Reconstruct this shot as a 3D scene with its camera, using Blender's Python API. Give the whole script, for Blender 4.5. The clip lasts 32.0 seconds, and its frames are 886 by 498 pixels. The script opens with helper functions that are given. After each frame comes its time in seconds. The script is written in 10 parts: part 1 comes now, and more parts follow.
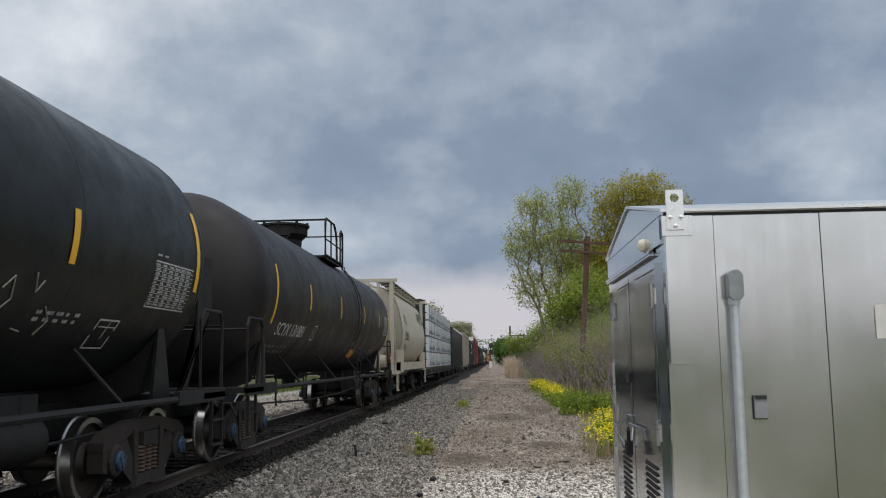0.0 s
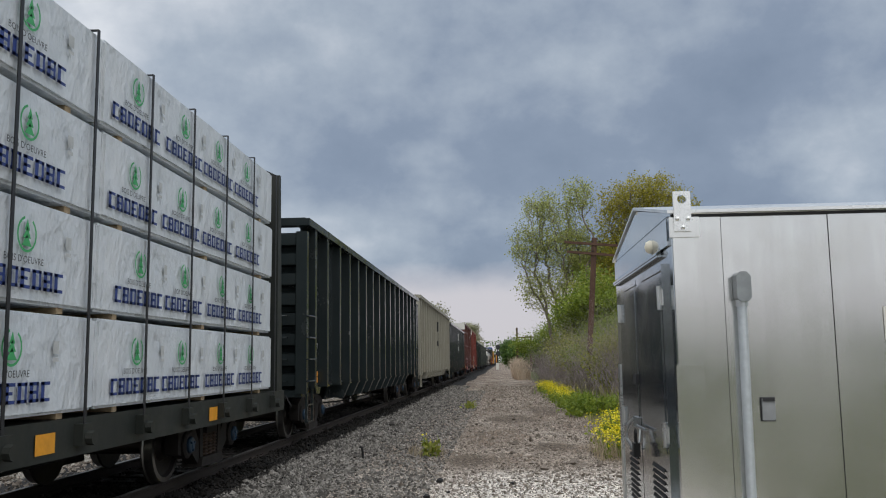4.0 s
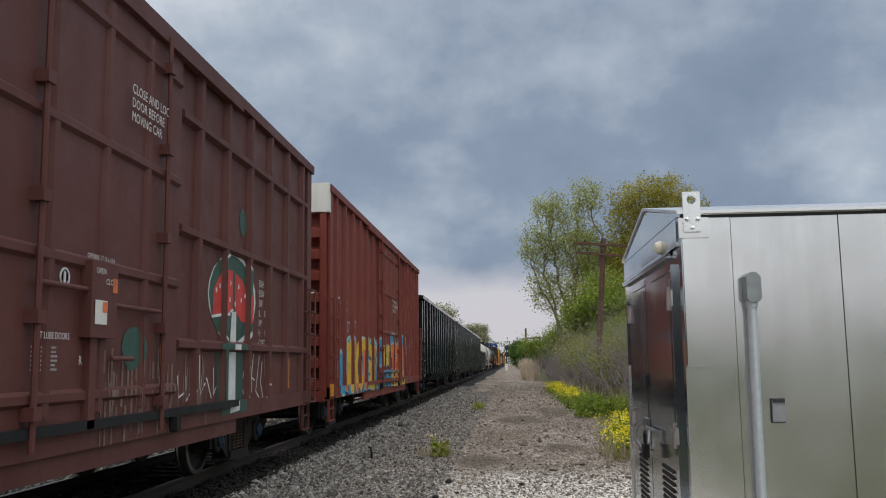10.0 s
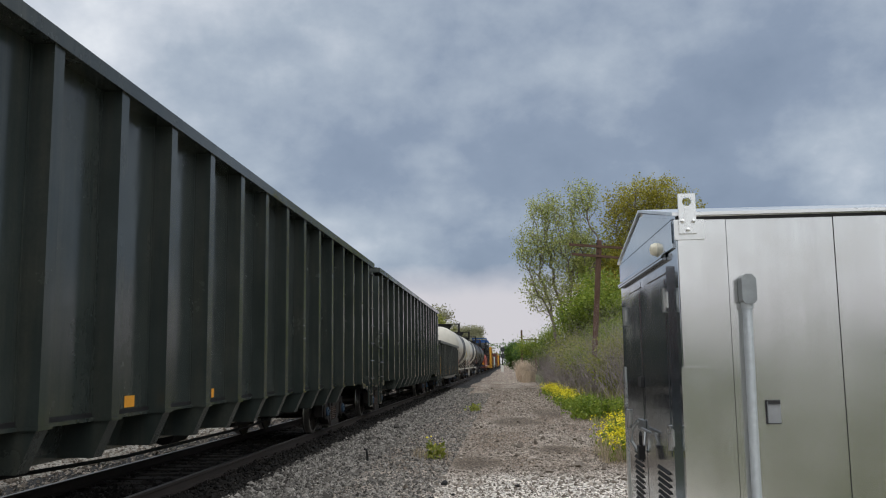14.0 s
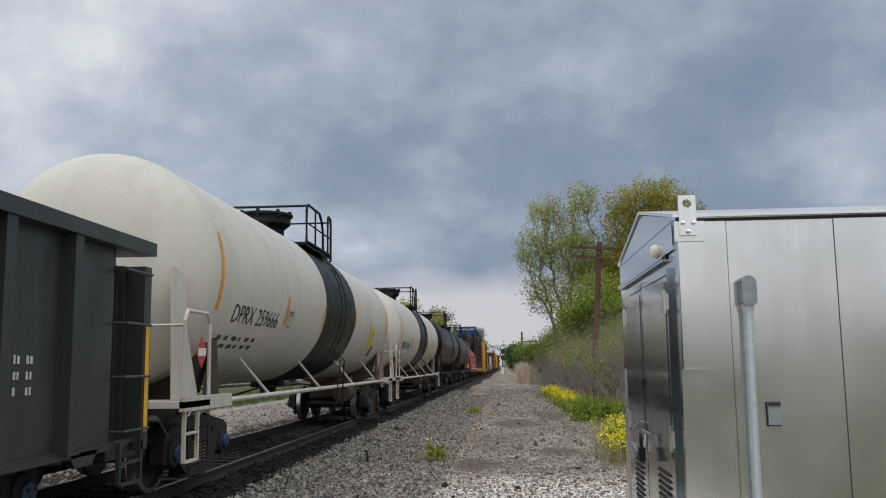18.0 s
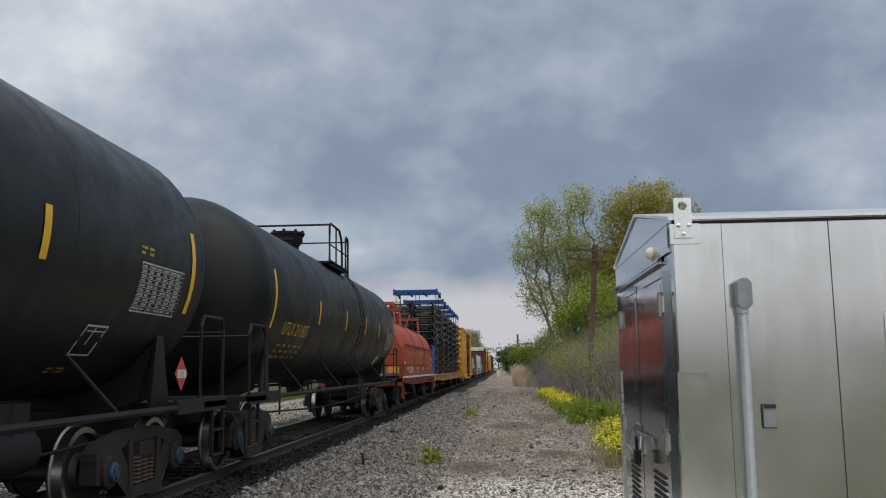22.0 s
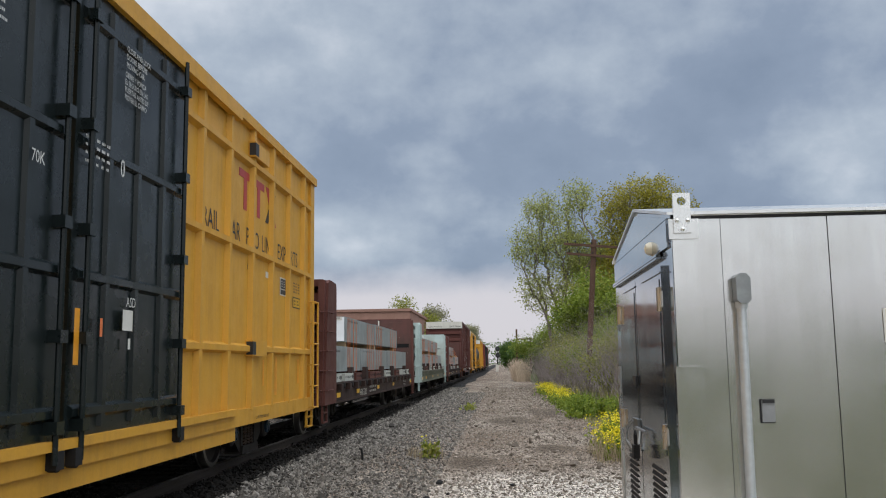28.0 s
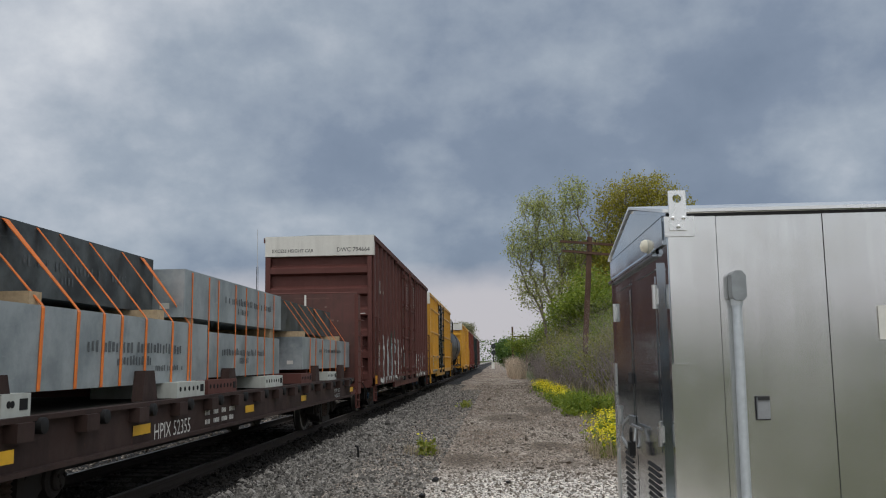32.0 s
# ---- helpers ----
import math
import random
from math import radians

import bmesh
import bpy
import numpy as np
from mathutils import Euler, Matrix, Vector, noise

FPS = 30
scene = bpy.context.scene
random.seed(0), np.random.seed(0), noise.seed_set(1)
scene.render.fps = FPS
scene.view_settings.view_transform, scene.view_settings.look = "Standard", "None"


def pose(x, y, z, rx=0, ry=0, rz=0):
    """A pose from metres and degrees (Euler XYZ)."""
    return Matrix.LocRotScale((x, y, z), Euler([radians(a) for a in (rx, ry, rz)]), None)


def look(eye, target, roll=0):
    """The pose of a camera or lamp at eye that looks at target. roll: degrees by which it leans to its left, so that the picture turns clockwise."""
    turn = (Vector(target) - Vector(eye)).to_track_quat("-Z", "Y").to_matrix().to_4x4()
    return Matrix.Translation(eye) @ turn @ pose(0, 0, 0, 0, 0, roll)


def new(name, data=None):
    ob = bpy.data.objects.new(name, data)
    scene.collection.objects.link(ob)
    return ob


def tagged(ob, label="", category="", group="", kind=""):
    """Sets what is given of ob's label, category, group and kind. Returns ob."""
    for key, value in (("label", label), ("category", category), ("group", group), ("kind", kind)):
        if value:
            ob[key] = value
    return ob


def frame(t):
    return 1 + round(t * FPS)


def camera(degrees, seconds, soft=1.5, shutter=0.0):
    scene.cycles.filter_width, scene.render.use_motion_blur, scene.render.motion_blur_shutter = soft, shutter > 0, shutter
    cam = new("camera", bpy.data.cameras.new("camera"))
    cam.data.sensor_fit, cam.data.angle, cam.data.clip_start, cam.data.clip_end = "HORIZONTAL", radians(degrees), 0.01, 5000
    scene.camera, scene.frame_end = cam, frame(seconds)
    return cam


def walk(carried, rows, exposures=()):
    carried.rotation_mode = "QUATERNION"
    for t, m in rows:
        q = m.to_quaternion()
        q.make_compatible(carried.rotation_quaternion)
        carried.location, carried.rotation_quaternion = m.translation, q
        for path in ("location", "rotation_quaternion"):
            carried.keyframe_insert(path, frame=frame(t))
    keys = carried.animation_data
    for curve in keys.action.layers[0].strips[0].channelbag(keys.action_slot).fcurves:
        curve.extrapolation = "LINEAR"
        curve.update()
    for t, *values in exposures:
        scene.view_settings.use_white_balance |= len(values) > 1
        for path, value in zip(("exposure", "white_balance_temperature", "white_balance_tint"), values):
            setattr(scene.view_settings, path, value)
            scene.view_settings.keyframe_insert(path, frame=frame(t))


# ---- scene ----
# Camera: hand-held beside a railway line, turning a little; it stands 1.45 m above the rails.
EYE = (0.0, 0.0, 1.45)
cam = camera(53.36, 32.0, soft=1.1)
PATH = [(0, 97.188, 0.869, 3.438), (0.5, 97.219, 0.864, 3.469), (1, 97.219, 0.859, 3.509), (1.5, 97.266, 0.852, 3.540),
        (2, 97.273, 0.847, 3.571), (2.5, 97.290, 0.838, 3.635), (3, 97.290, 0.832, 3.682), (3.5, 97.291, 0.819, 3.785),
        (5.5, 97.292, 0.781, 4.079), (6, 97.293, 0.772, 4.151), (6.5, 97.309, 0.759, 4.238), (7, 97.333, 0.748, 4.309),
        (7.5, 97.342, 0.740, 4.372), (8, 97.357, 0.731, 4.427), (8.5, 97.357, 0.725, 4.476), (9, 97.357, 0.718, 4.530),
        (9.5, 97.358, 0.711, 4.585), (10, 97.341, 0.729, 4.451), (10.5, 97.396, 0.744, 4.309), (11, 97.396, 0.749, 4.268),
        (11.5, 97.435, 0.751, 4.228), (12, 97.458, 0.751, 4.221), (12.5, 97.465, 0.752, 4.205), (13, 97.442, 0.754, 4.205),
        (13.5, 97.450, 0.752, 4.213), (14, 97.450, 0.757, 4.181), (14.5, 97.473, 0.762, 4.126), (16.5, 97.474, 0.731, 4.363),
        (17, 97.474, 0.735, 4.332), (17.5, 97.506, 0.739, 4.283), (18, 97.561, 0.747, 4.196), (18.5, 97.576, 0.757, 4.109),
        (19, 97.576, 0.776, 3.966), (19.5, 97.575, 0.791, 3.854), (20, 97.567, 0.805, 3.759), (20.5, 97.606, 0.803, 3.751),
        (21, 97.652, 0.795, 3.791), (21.5, 97.693, 0.784, 3.854), (22, 97.717, 0.772, 3.925), (22.5, 97.749, 0.756, 4.028),
        (23, 97.819, 0.742, 4.099), (23.5, 97.875, 0.728, 4.169), (24, 97.968, 0.706, 4.278), (24.5, 98.040, 0.687, 4.373),
        (25, 98.080, 0.675, 4.435), (25.5, 97.907, 0.681, 4.485), (27.5, 97.450, 0.775, 4.038), (28, 97.402, 0.802, 3.857),
        (28.5, 97.338, 0.820, 3.753), (29, 97.267, 0.830, 3.706), (29.5, 97.205, 0.840, 3.660), (30, 97.124, 0.855, 3.580),
        (30.5, 97.156, 0.863, 3.501), (31, 97.203, 0.869, 3.438), (31.5, 97.211, 0.857, 3.524), (32, 97.235, 0.847, 3.595)]
walk(cam, [(t, pose(*EYE, rx, ry, rz)) for t, rx, ry, rz in PATH], exposures=[(0, 0), (5, 0), (6, 0.06), (7, 0), (12, 0), (13.5, 0.07), (15, 0.07), (17, 0), (19, 0), (20, -0.12), (22, -0.06), (23, 0.03), (24, -0.04), (25, -0.12), (27.5, 0.14), (28.2, 0.14), (29, 0.0), (30, -0.2), (32, -0.2)])

# ---- light: a heavy, broken cloud deck, brightest overhead, the veiled sun high behind the camera ----
SUN_DIR = Vector((0.28, -0.34, 0.90)).normalized()
sun = new("sun", bpy.data.lights.new("sun", "SUN"))
sun.data.energy, sun.data.angle, sun.data.color = 0.65, radians(50), (1.0, 0.95, 0.88)
sun.matrix_world = look(SUN_DIR * 50, (0, 0, 0))


def build_world():
    w = bpy.data.worlds.new("sky")
    scene.world = w
    w.use_nodes = True
    nt = w.node_tree
    nt.nodes.clear()
    N, K = nt.nodes.new, nt.links.new

    def math_node(op, a, b=None, c=None):
        n = N("ShaderNodeMath")
        n.operation = op
        for i, v in enumerate((a, b, c)):
            if v is None:
                continue
            if isinstance(v, (int, float)):
                n.inputs[i].default_value = v
            else:
                K(v, n.inputs[i])
        return n.outputs[0]

    co = N("ShaderNodeTexCoord").outputs["Generated"]
    sep = N("ShaderNodeSeparateXYZ")
    K(co, sep.inputs[0])
    x, y, z = sep.outputs
    # the deck seen as a flat layer: direction over height
    h = math_node("ADD", math_node("MAXIMUM", z, 0.0), 0.42)
    flat = N("ShaderNodeCombineXYZ")
    K(math_node("DIVIDE", x, h), flat.inputs[0])
    K(math_node("DIVIDE", y, h), flat.inputs[1])
    noise1 = N("ShaderNodeTexNoise")
    noise1.inputs["Scale"].default_value = 2.3
    noise1.inputs["Detail"].default_value = 7
    noise1.inputs["Roughness"].default_value = 0.50
    noise1.inputs["Distortion"].default_value = 0.1
    K(flat.outputs[0], noise1.inputs["Vector"])
    noise2 = N("ShaderNodeTexNoise")
    noise2.inputs["Scale"].default_value = 6.5
    noise2.inputs["Detail"].default_value = 7
    noise2.inputs["Roughness"].default_value = 0.58
    puff = N("ShaderNodeCombineXYZ")
    K(x, puff.inputs[0])
    K(y, puff.inputs[1])
    K(math_node("MULTIPLY", z, 1.25), puff.inputs[2])
    K(puff.outputs[0], noise2.inputs["Vector"])
    # thinner cloud overhead, on the left and behind, the darkest ahead on the right
    glow = math_node("ADD", math_node("MULTIPLY", x, -0.50), math_node("MULTIPLY", z, 0.42))
    f = math_node("ADD", math_node("MULTIPLY", noise1.outputs["Fac"], 1.0), math_node("MULTIPLY", noise2.outputs["Fac"], 0.70))
    glow = math_node("ADD", glow, math_node("MULTIPLY", math_node("MAXIMUM", math_node("MULTIPLY", y, -1.0), 0.0), 0.60))
    glow = math_node("ADD", glow, math_node("MULTIPLY", math_node("MAXIMUM", math_node("SUBTRACT", x, 0.10), 0.0), 0.75))
    f = math_node("ADD", math_node("ADD", f, glow), -0.565)
    ramp = N("ShaderNodeValToRGB")
    els = ramp.color_ramp.elements
    els[0].position, els[0].color = 0.12, (0.178, 0.228, 0.312, 1)
    els[1].position, els[1].color = 1.0, (0.86, 0.88, 0.90, 1)
    for p, c in ((0.36, (0.228, 0.282, 0.372, 1)), (0.55, (0.355, 0.412, 0.488, 1)), (0.74, (0.55, 0.59, 0.65, 1))):
        e = els.new(p)
        e.color = c
    K(f, ramp.inputs[0])
    # pale layer under the deck, close to the horizon, with a ragged edge
    edge = math_node("ADD", z, math_node("MULTIPLY", noise2.outputs["Fac"], -0.05))
    band = N("ShaderNodeValToRGB")
    b = band.color_ramp.elements
    b[0].position, b[0].color = 0.045, (1, 1, 1, 1)
    b[1].position, b[1].color = 0.082, (0, 0, 0, 1)
    K(edge, band.inputs[0])
    low = N("ShaderNodeMix")
    low.data_type = "RGBA"
    K(band.outputs[0], low.inputs["Factor"])
    K(ramp.outputs[0], low.inputs["A"])
    low.inputs["B"].default_value = (0.545, 0.53, 0.57, 1)
    clouds = N("ShaderNodeBackground")
    K(low.outputs["Result"], clouds.inputs[0])
    # the deck is thinnest overhead
    K(math_node("ADD", math_node("MULTIPLY", math_node("MAXIMUM", math_node("SUBTRACT", z, 0.40), 0.0), 2.3), 1.12), clouds.inputs[1])
    sky = N("ShaderNodeTexSky")
    sky.sky_type, sky.sun_disc = "NISHITA", False
    sky.sun_elevation = math.asin(SUN_DIR.z)
    sky.sun_rotation = math.atan2(SUN_DIR.x, SUN_DIR.y)
    clear = N("ShaderNodeBackground")
    K(sky.outputs[0], clear.inputs[0])
    clear.inputs[1].default_value = 0.09
    mix = N("ShaderNodeMixShader")
    mix.inputs[0].default_value = 0.93
    K(clear.outputs[0], mix.inputs[1])
    K(clouds.outputs[0], mix.inputs[2])
    out = N("ShaderNodeOutputWorld")
    K(mix.outputs[0], out.inputs[0])


build_world()

# ---- materials ----
def node_mat(name):
    m = bpy.data.materials.new(name)
    m.use_nodes = True
    nt = m.node_tree
    bsdf = nt.nodes["Principled BSDF"]
    return m, nt, bsdf


def tex_noise(nt, scale, detail=4, rough=0.55, stretch=(1, 1, 1), shift=0.0):
    co = nt.nodes.new("ShaderNodeTexCoord")
    mp = nt.nodes.new("ShaderNodeMapping")
    mp.inputs["Scale"].default_value = stretch
    mp.inputs["Location"].default_value = (shift, shift * 0.7, shift * 1.3)
    nt.links.new(co.outputs["Object"], mp.inputs["Vector"])
    n = nt.nodes.new("ShaderNodeTexNoise")
    n.inputs["Scale"].default_value, n.inputs["Detail"].default_value, n.inputs["Roughness"].default_value = scale, detail, rough
    nt.links.new(mp.outputs[0], n.inputs["Vector"])
    return n.outputs["Fac"]


def ramp(nt, fac, stops):
    r = nt.nodes.new("ShaderNodeValToRGB")
    e = r.color_ramp.elements
    for i, (p, c) in enumerate(stops):
        el = e[i] if i < 2 else e.new(p)
        el.position = p
        el.color = (c, c, c, 1) if isinstance(c, (int, float)) else (*c, 1)
    nt.links.new(fac, r.inputs[0])
    return r.outputs[0]


def mixc(nt, fac, a, b, mode="MIX"):
    m = nt.nodes.new("ShaderNodeMix")
    m.data_type, m.blend_type = "RGBA", mode
    for key, v in (("Factor", fac), ("A", a), ("B", b)):
        if isinstance(v, (int, float)):
            m.inputs[key].default_value = v
        elif isinstance(v, tuple):
            m.inputs[key].default_value = (*v, 1)
        else:
            nt.links.new(v, m.inputs[key])
    return m.outputs["Result"]


def bump(nt, bsdf, height, strength=0.3, dist=0.01):
    b = nt.nodes.new("ShaderNodeBump")
    b.inputs["Strength"].default_value, b.inputs["Distance"].default_value = strength, dist
    nt.links.new(height, b.inputs["Height"])
    nt.links.new(b.outputs[0], bsdf.inputs["Normal"])


def paint(name, color, rough=0.5, dirt=0.35, dirt_color=(0.09, 0.075, 0.06), rust=0.0, fade=0.18, metal=0.0, streak=6.0, wave=0.0):
    """Weathered railway paint: slow fading, dirt in running streaks, fine grain and rust spots."""
    m, nt, b = node_mat(name)
    slow = tex_noise(nt, 0.9, 5, 0.6)
    c = mixc(nt, ramp(nt, slow, [(0.3, 0.0), (0.75, 1.0)]), color, tuple(min(1, v * (1 + fade) + fade * 0.03) for v in color))
    run = tex_noise(nt, 1.0, 5, 0.65, (streak, streak, 0.35), 3.1)
    patch = tex_noise(nt, 1.7, 6, 0.7, (1, 1, 1), 9.0)
    amt = nt.nodes.new("ShaderNodeMath")
    amt.operation = "MULTIPLY"
    nt.links.new(ramp(nt, run, [(0.42, 0.0), (0.72, 1.0)]), amt.inputs[0])
    nt.links.new(ramp(nt, patch, [(0.35, 0.15), (0.7, 1.0)]), amt.inputs[1])
    k = nt.nodes.new("ShaderNodeMath")
    k.operation = "MULTIPLY"
    nt.links.new(amt.outputs[0], k.inputs[0])
    k.inputs[1].default_value = dirt
    c = mixc(nt, k.outputs[0], c, dirt_color)
    if rust:
        spots = tex_noise(nt, 5.0, 8, 0.75, (1, 1, 0.6), 21.0)
        c = mixc(nt, ramp(nt, spots, [(0.72 - 0.22 * rust, 0.0), (0.80 - 0.16 * rust, 0.9)]), c, (0.16, 0.065, 0.03))
    grain = tex_noise(nt, 38.0, 3, 0.6)
    c = mixc(nt, ramp(nt, grain, [(0.35, 0.0), (0.8, 0.25)]), c, tuple(v * 0.7 for v in color))
    nt.links.new(c, b.inputs["Base Color"])
    b.inputs["Metallic"].default_value = metal
    b.inputs["Specular IOR Level"].default_value = 0.34 if rough < 0.3 else (0.5 if rough < 0.4 else 0.28)
    rr = ramp(nt, patch, [(0.3, max(0.05, rough - 0.1)), (0.75, min(1.0, rough + 0.18))])
    nt.links.new(rr, b.inputs["Roughness"])
    hgt = grain
    if wave:
        hgt = tex_noise(nt, 1.6, 2, 0.4, (1, 1, 0.5), 5.0)
        bump(nt, b, hgt, 0.6, wave)
    else:
        bump(nt, b, hgt, 0.12, 0.004)
    return m


def plain(name, color, rough=0.6, metal=0.0, vary=0.2, scale=12.0):
    m, nt, b = node_mat(name)
    n = tex_noise(nt, scale, 4, 0.6)
    nt.links.new(mixc(nt, ramp(nt, n, [(0.3, 0.0), (0.75, 1.0)]), tuple(v * (1 - vary) for v in color), tuple(min(1, v * (1 + vary)) for v in color)), b.inputs["Base Color"])
    b.inputs["Roughness"].default_value, b.inputs["Metallic"].default_value = rough, metal
    return m


M = {}
M["cast"] = paint("cast steel of trucks", (0.024, 0.020, 0.018), 0.75, 0.5, (0.065, 0.047, 0.036), 0.2)
M["spring"] = plain("rusty spring steel", (0.075, 0.050, 0.036), 0.7, 0.2, 0.3)
# flat black that stands for the shade inside slots and holes
M["hole_shade"] = plain("black shade of hollows", (0.004, 0.004, 0.004), 0.97)
M["wheel"] = plain("wheel steel", (0.06, 0.05, 0.045), 0.55, 0.5)
M["tread"] = plain("polished wheel tread", (0.42, 0.41, 0.40), 0.3, 1.0, 0.1)
M["blue_cap"] = plain("blue bearing cap", (0.022, 0.055, 0.10), 0.5, 0, 0.4)
M["black_gear"] = paint("black underframe", (0.009, 0.009, 0.0095), 0.65, 0.35, (0.035, 0.028, 0.022), 0.08)
M["tank_black"] = paint("black tank enamel", (0.0040, 0.0056, 0.0058), 0.42, 0.12, (0.014, 0.014, 0.012), 0.0, 0.15, streak=1.5)
M["tank_brown"] = paint("brown-black tank enamel", (0.0115, 0.0095, 0.0105), 0.46, 0.35, (0.030, 0.023, 0.019), 0.03, 0.3, streak=1.5)
M["grimy"] = paint("grimy brown-black frame", (0.055, 0.042, 0.033), 0.75, 0.6, (0.13, 0.085, 0.055), 0.3)
M["label_yellow"] = plain("pale yellow label", (0.74, 0.62, 0.05), 0.5, 0, 0.06)
M["tank_white"] = paint("white tank enamel", (0.555, 0.53, 0.465), 0.42, 0.4, (0.22, 0.20, 0.165), 0.0, 0.05, streak=1.6)
def grimy_end(mt, mid, reach):
    """Rusty spill stains low on the rear end of a tank shell."""
    nt = mt.node_tree
    b = nt.nodes["Principled BSDF"]
    base = b.inputs["Base Color"].links[0].from_socket
    co = nt.nodes.new("ShaderNodeTexCoord")
    sp = nt.nodes.new("ShaderNodeSeparateXYZ")
    nt.links.new(co.outputs["Object"], sp.inputs[0])

    def run(op, a, c):
        n = nt.nodes.new("ShaderNodeMath")
        n.operation = op
        for i, v in enumerate((a, c)):
            if isinstance(v, (int, float)):
                n.inputs[i].default_value = v
            else:
                nt.links.new(v, n.inputs[i])
        return n.outputs[0]

    far = run("MULTIPLY", run("SUBTRACT", run("SUBTRACT", sp.outputs[1], mid), reach), 0.55)
    low = run("MULTIPLY", run("SUBTRACT", 2.25, sp.outputs[2]), 0.6)
    wild = tex_noise(nt, 1.4, 6, 0.65, (1, 1, 0.7), 14.0)
    f = run("ADD", run("ADD", far, low), run("MULTIPLY", wild, 0.9))
    c = mixc(nt, ramp(nt, f, [(0.95, 0.0), (1.25, 0.85)]), base, (0.17, 0.095, 0.055))
    nt.links.new(c, b.inputs["Base Color"])


grimy_end(M["tank_white"], 8.9, 7.3)
M["white_frame"] = paint("dirty white frame", (0.52, 0.49, 0.43), 0.5, 0.8, (0.16, 0.10, 0.06), 0.35)
M["beige"] = paint("beige hopper paint", (0.415, 0.385, 0.315), 0.42, 0.4, (0.26, 0.21, 0.145), 0.0, 0.08, streak=3.0)
# hull beige darkened: stain together with the end slopes' shade
M["beige_dark"] = paint("stained beige hopper paint darkened for shade", (0.26, 0.235, 0.19), 0.6, 0.5, (0.12, 0.10, 0.08), 0.2)
M["gon_cream"] = paint("cream gondola paint", (0.315, 0.300, 0.245), 0.45, 0.6, (0.17, 0.135, 0.095), 0.12, 0.08, streak=4.0)
M["gon_black"] = paint("blue-black gondola paint", (0.0215, 0.0285, 0.0300), 0.16, 0.35, (0.045, 0.045, 0.040), 0.0, 0.2, wave=0.009)
M["gon_green"] = paint("black-green gondola paint", (0.0240, 0.0310, 0.0285), 0.16, 0.6, (0.095, 0.092, 0.070), 0.0, 0.3, wave=0.010)
M["gon_clean"] = paint("clean blue-black gondola paint", (0.0080, 0.0135, 0.0145), 0.15, 0.2, (0.022, 0.022, 0.018), 0.0, 0.15, wave=0.009)
M["gon_low"] = paint("worn black-green gondola paint", (0.017, 0.0215, 0.018), 0.38, 0.6, (0.058, 0.054, 0.044), 0.06, 0.4)
M["red_box"] = paint("oxide red boxcar paint", (0.175, 0.036, 0.025), 0.5, 0.3, (0.08, 0.03, 0.022), 0.12, 0.2)
M["brown_box"] = paint("brown boxcar paint", (0.098, 0.034, 0.028), 0.55, 0.4, (0.055, 0.026, 0.020), 0.2, 0.25)
M["yellow_box"] = paint("yellow boxcar paint", (0.62, 0.325, 0.040), 0.45, 0.45, (0.28, 0.15, 0.05), 0.1, 0.08)
M["coil_red"] = paint("red coil hood paint", (0.335, 0.062, 0.031), 0.55, 0.6, (0.17, 0.050, 0.032), 0.15, 0.12)
M["sill_red"] = paint("dark red sill paint", (0.235, 0.043, 0.027), 0.55, 0.5, (0.11, 0.045, 0.033), 0.22, 0.1)
M["flat_sill"] = paint("stained grey-green sill paint", (0.14, 0.15, 0.115), 0.65, 0.85, (0.13, 0.10, 0.065), 0.45, 0.1, streak=4.0)
M["flat_sill_brown"] = paint("dark brown sill paint", (0.036, 0.019, 0.015), 0.72, 0.8, (0.012, 0.010, 0.009), 0.35, 0.35)
M["deck_wood"] = paint("old grey deck timber", (0.075, 0.065, 0.055), 0.8, 0.6, (0.03, 0.026, 0.022), 0.1, 0.2)
M["blue_grey"] = paint("bluish grey plate paint", (0.24, 0.32, 0.38), 0.6, 0.4, (0.16, 0.14, 0.11), 0.15)
M["bolster_white"] = paint("chipped white steel", (0.46, 0.48, 0.44), 0.6, 0.5, (0.15, 0.11, 0.08), 0.45)
M["stencil"] = plain("faded black stencil ink", (0.095, 0.105, 0.11), 0.7, 0, 0.4, 25)
M["flat_brown"] = paint("brown flat car paint", (0.100, 0.034, 0.027), 0.6, 0.5, (0.05, 0.03, 0.023), 0.25, 0.25)
M["flat_grey"] = paint("pale green-grey flat car paint", (0.40, 0.50, 0.49), 0.55, 0.6, (0.22, 0.20, 0.15), 0.35, 0.08)
M["flat_dark"] = paint("dark green flat car paint", (0.017, 0.020, 0.017), 0.5, 0.45, (0.055, 0.048, 0.036), 0.15, 0.3)
M["door_green"] = paint("black-green door paint", (0.0036, 0.0078, 0.0084), 0.26, 0.2, (0.022, 0.023, 0.020), 0.0, 0.3)
M["white_end"] = paint("white end panel", (0.68, 0.67, 0.62), 0.5, 0.4, (0.25, 0.22, 0.18), 0.1, 0.05)
M["galv"] = paint("galvanised steel", (0.37, 0.40, 0.415), 0.42, 0.5, (0.26, 0.29, 0.31), 0.0, 0.15, metal=0.45, streak=2.0)
M["rack_blue"] = paint("blue rack paint", (0.012, 0.072, 0.235), 0.45, 0.4, (0.02, 0.04, 0.07), 0.1)
M["rack_yellow"] = paint("yellow crate paint", (0.70, 0.36, 0.03), 0.5, 0.35, (0.30, 0.16, 0.04), 0.1, 0.05)
M["frame_black"] = plain("waxed black chassis steel", (0.0075, 0.009, 0.010), 0.30, 0.3, 0.35)
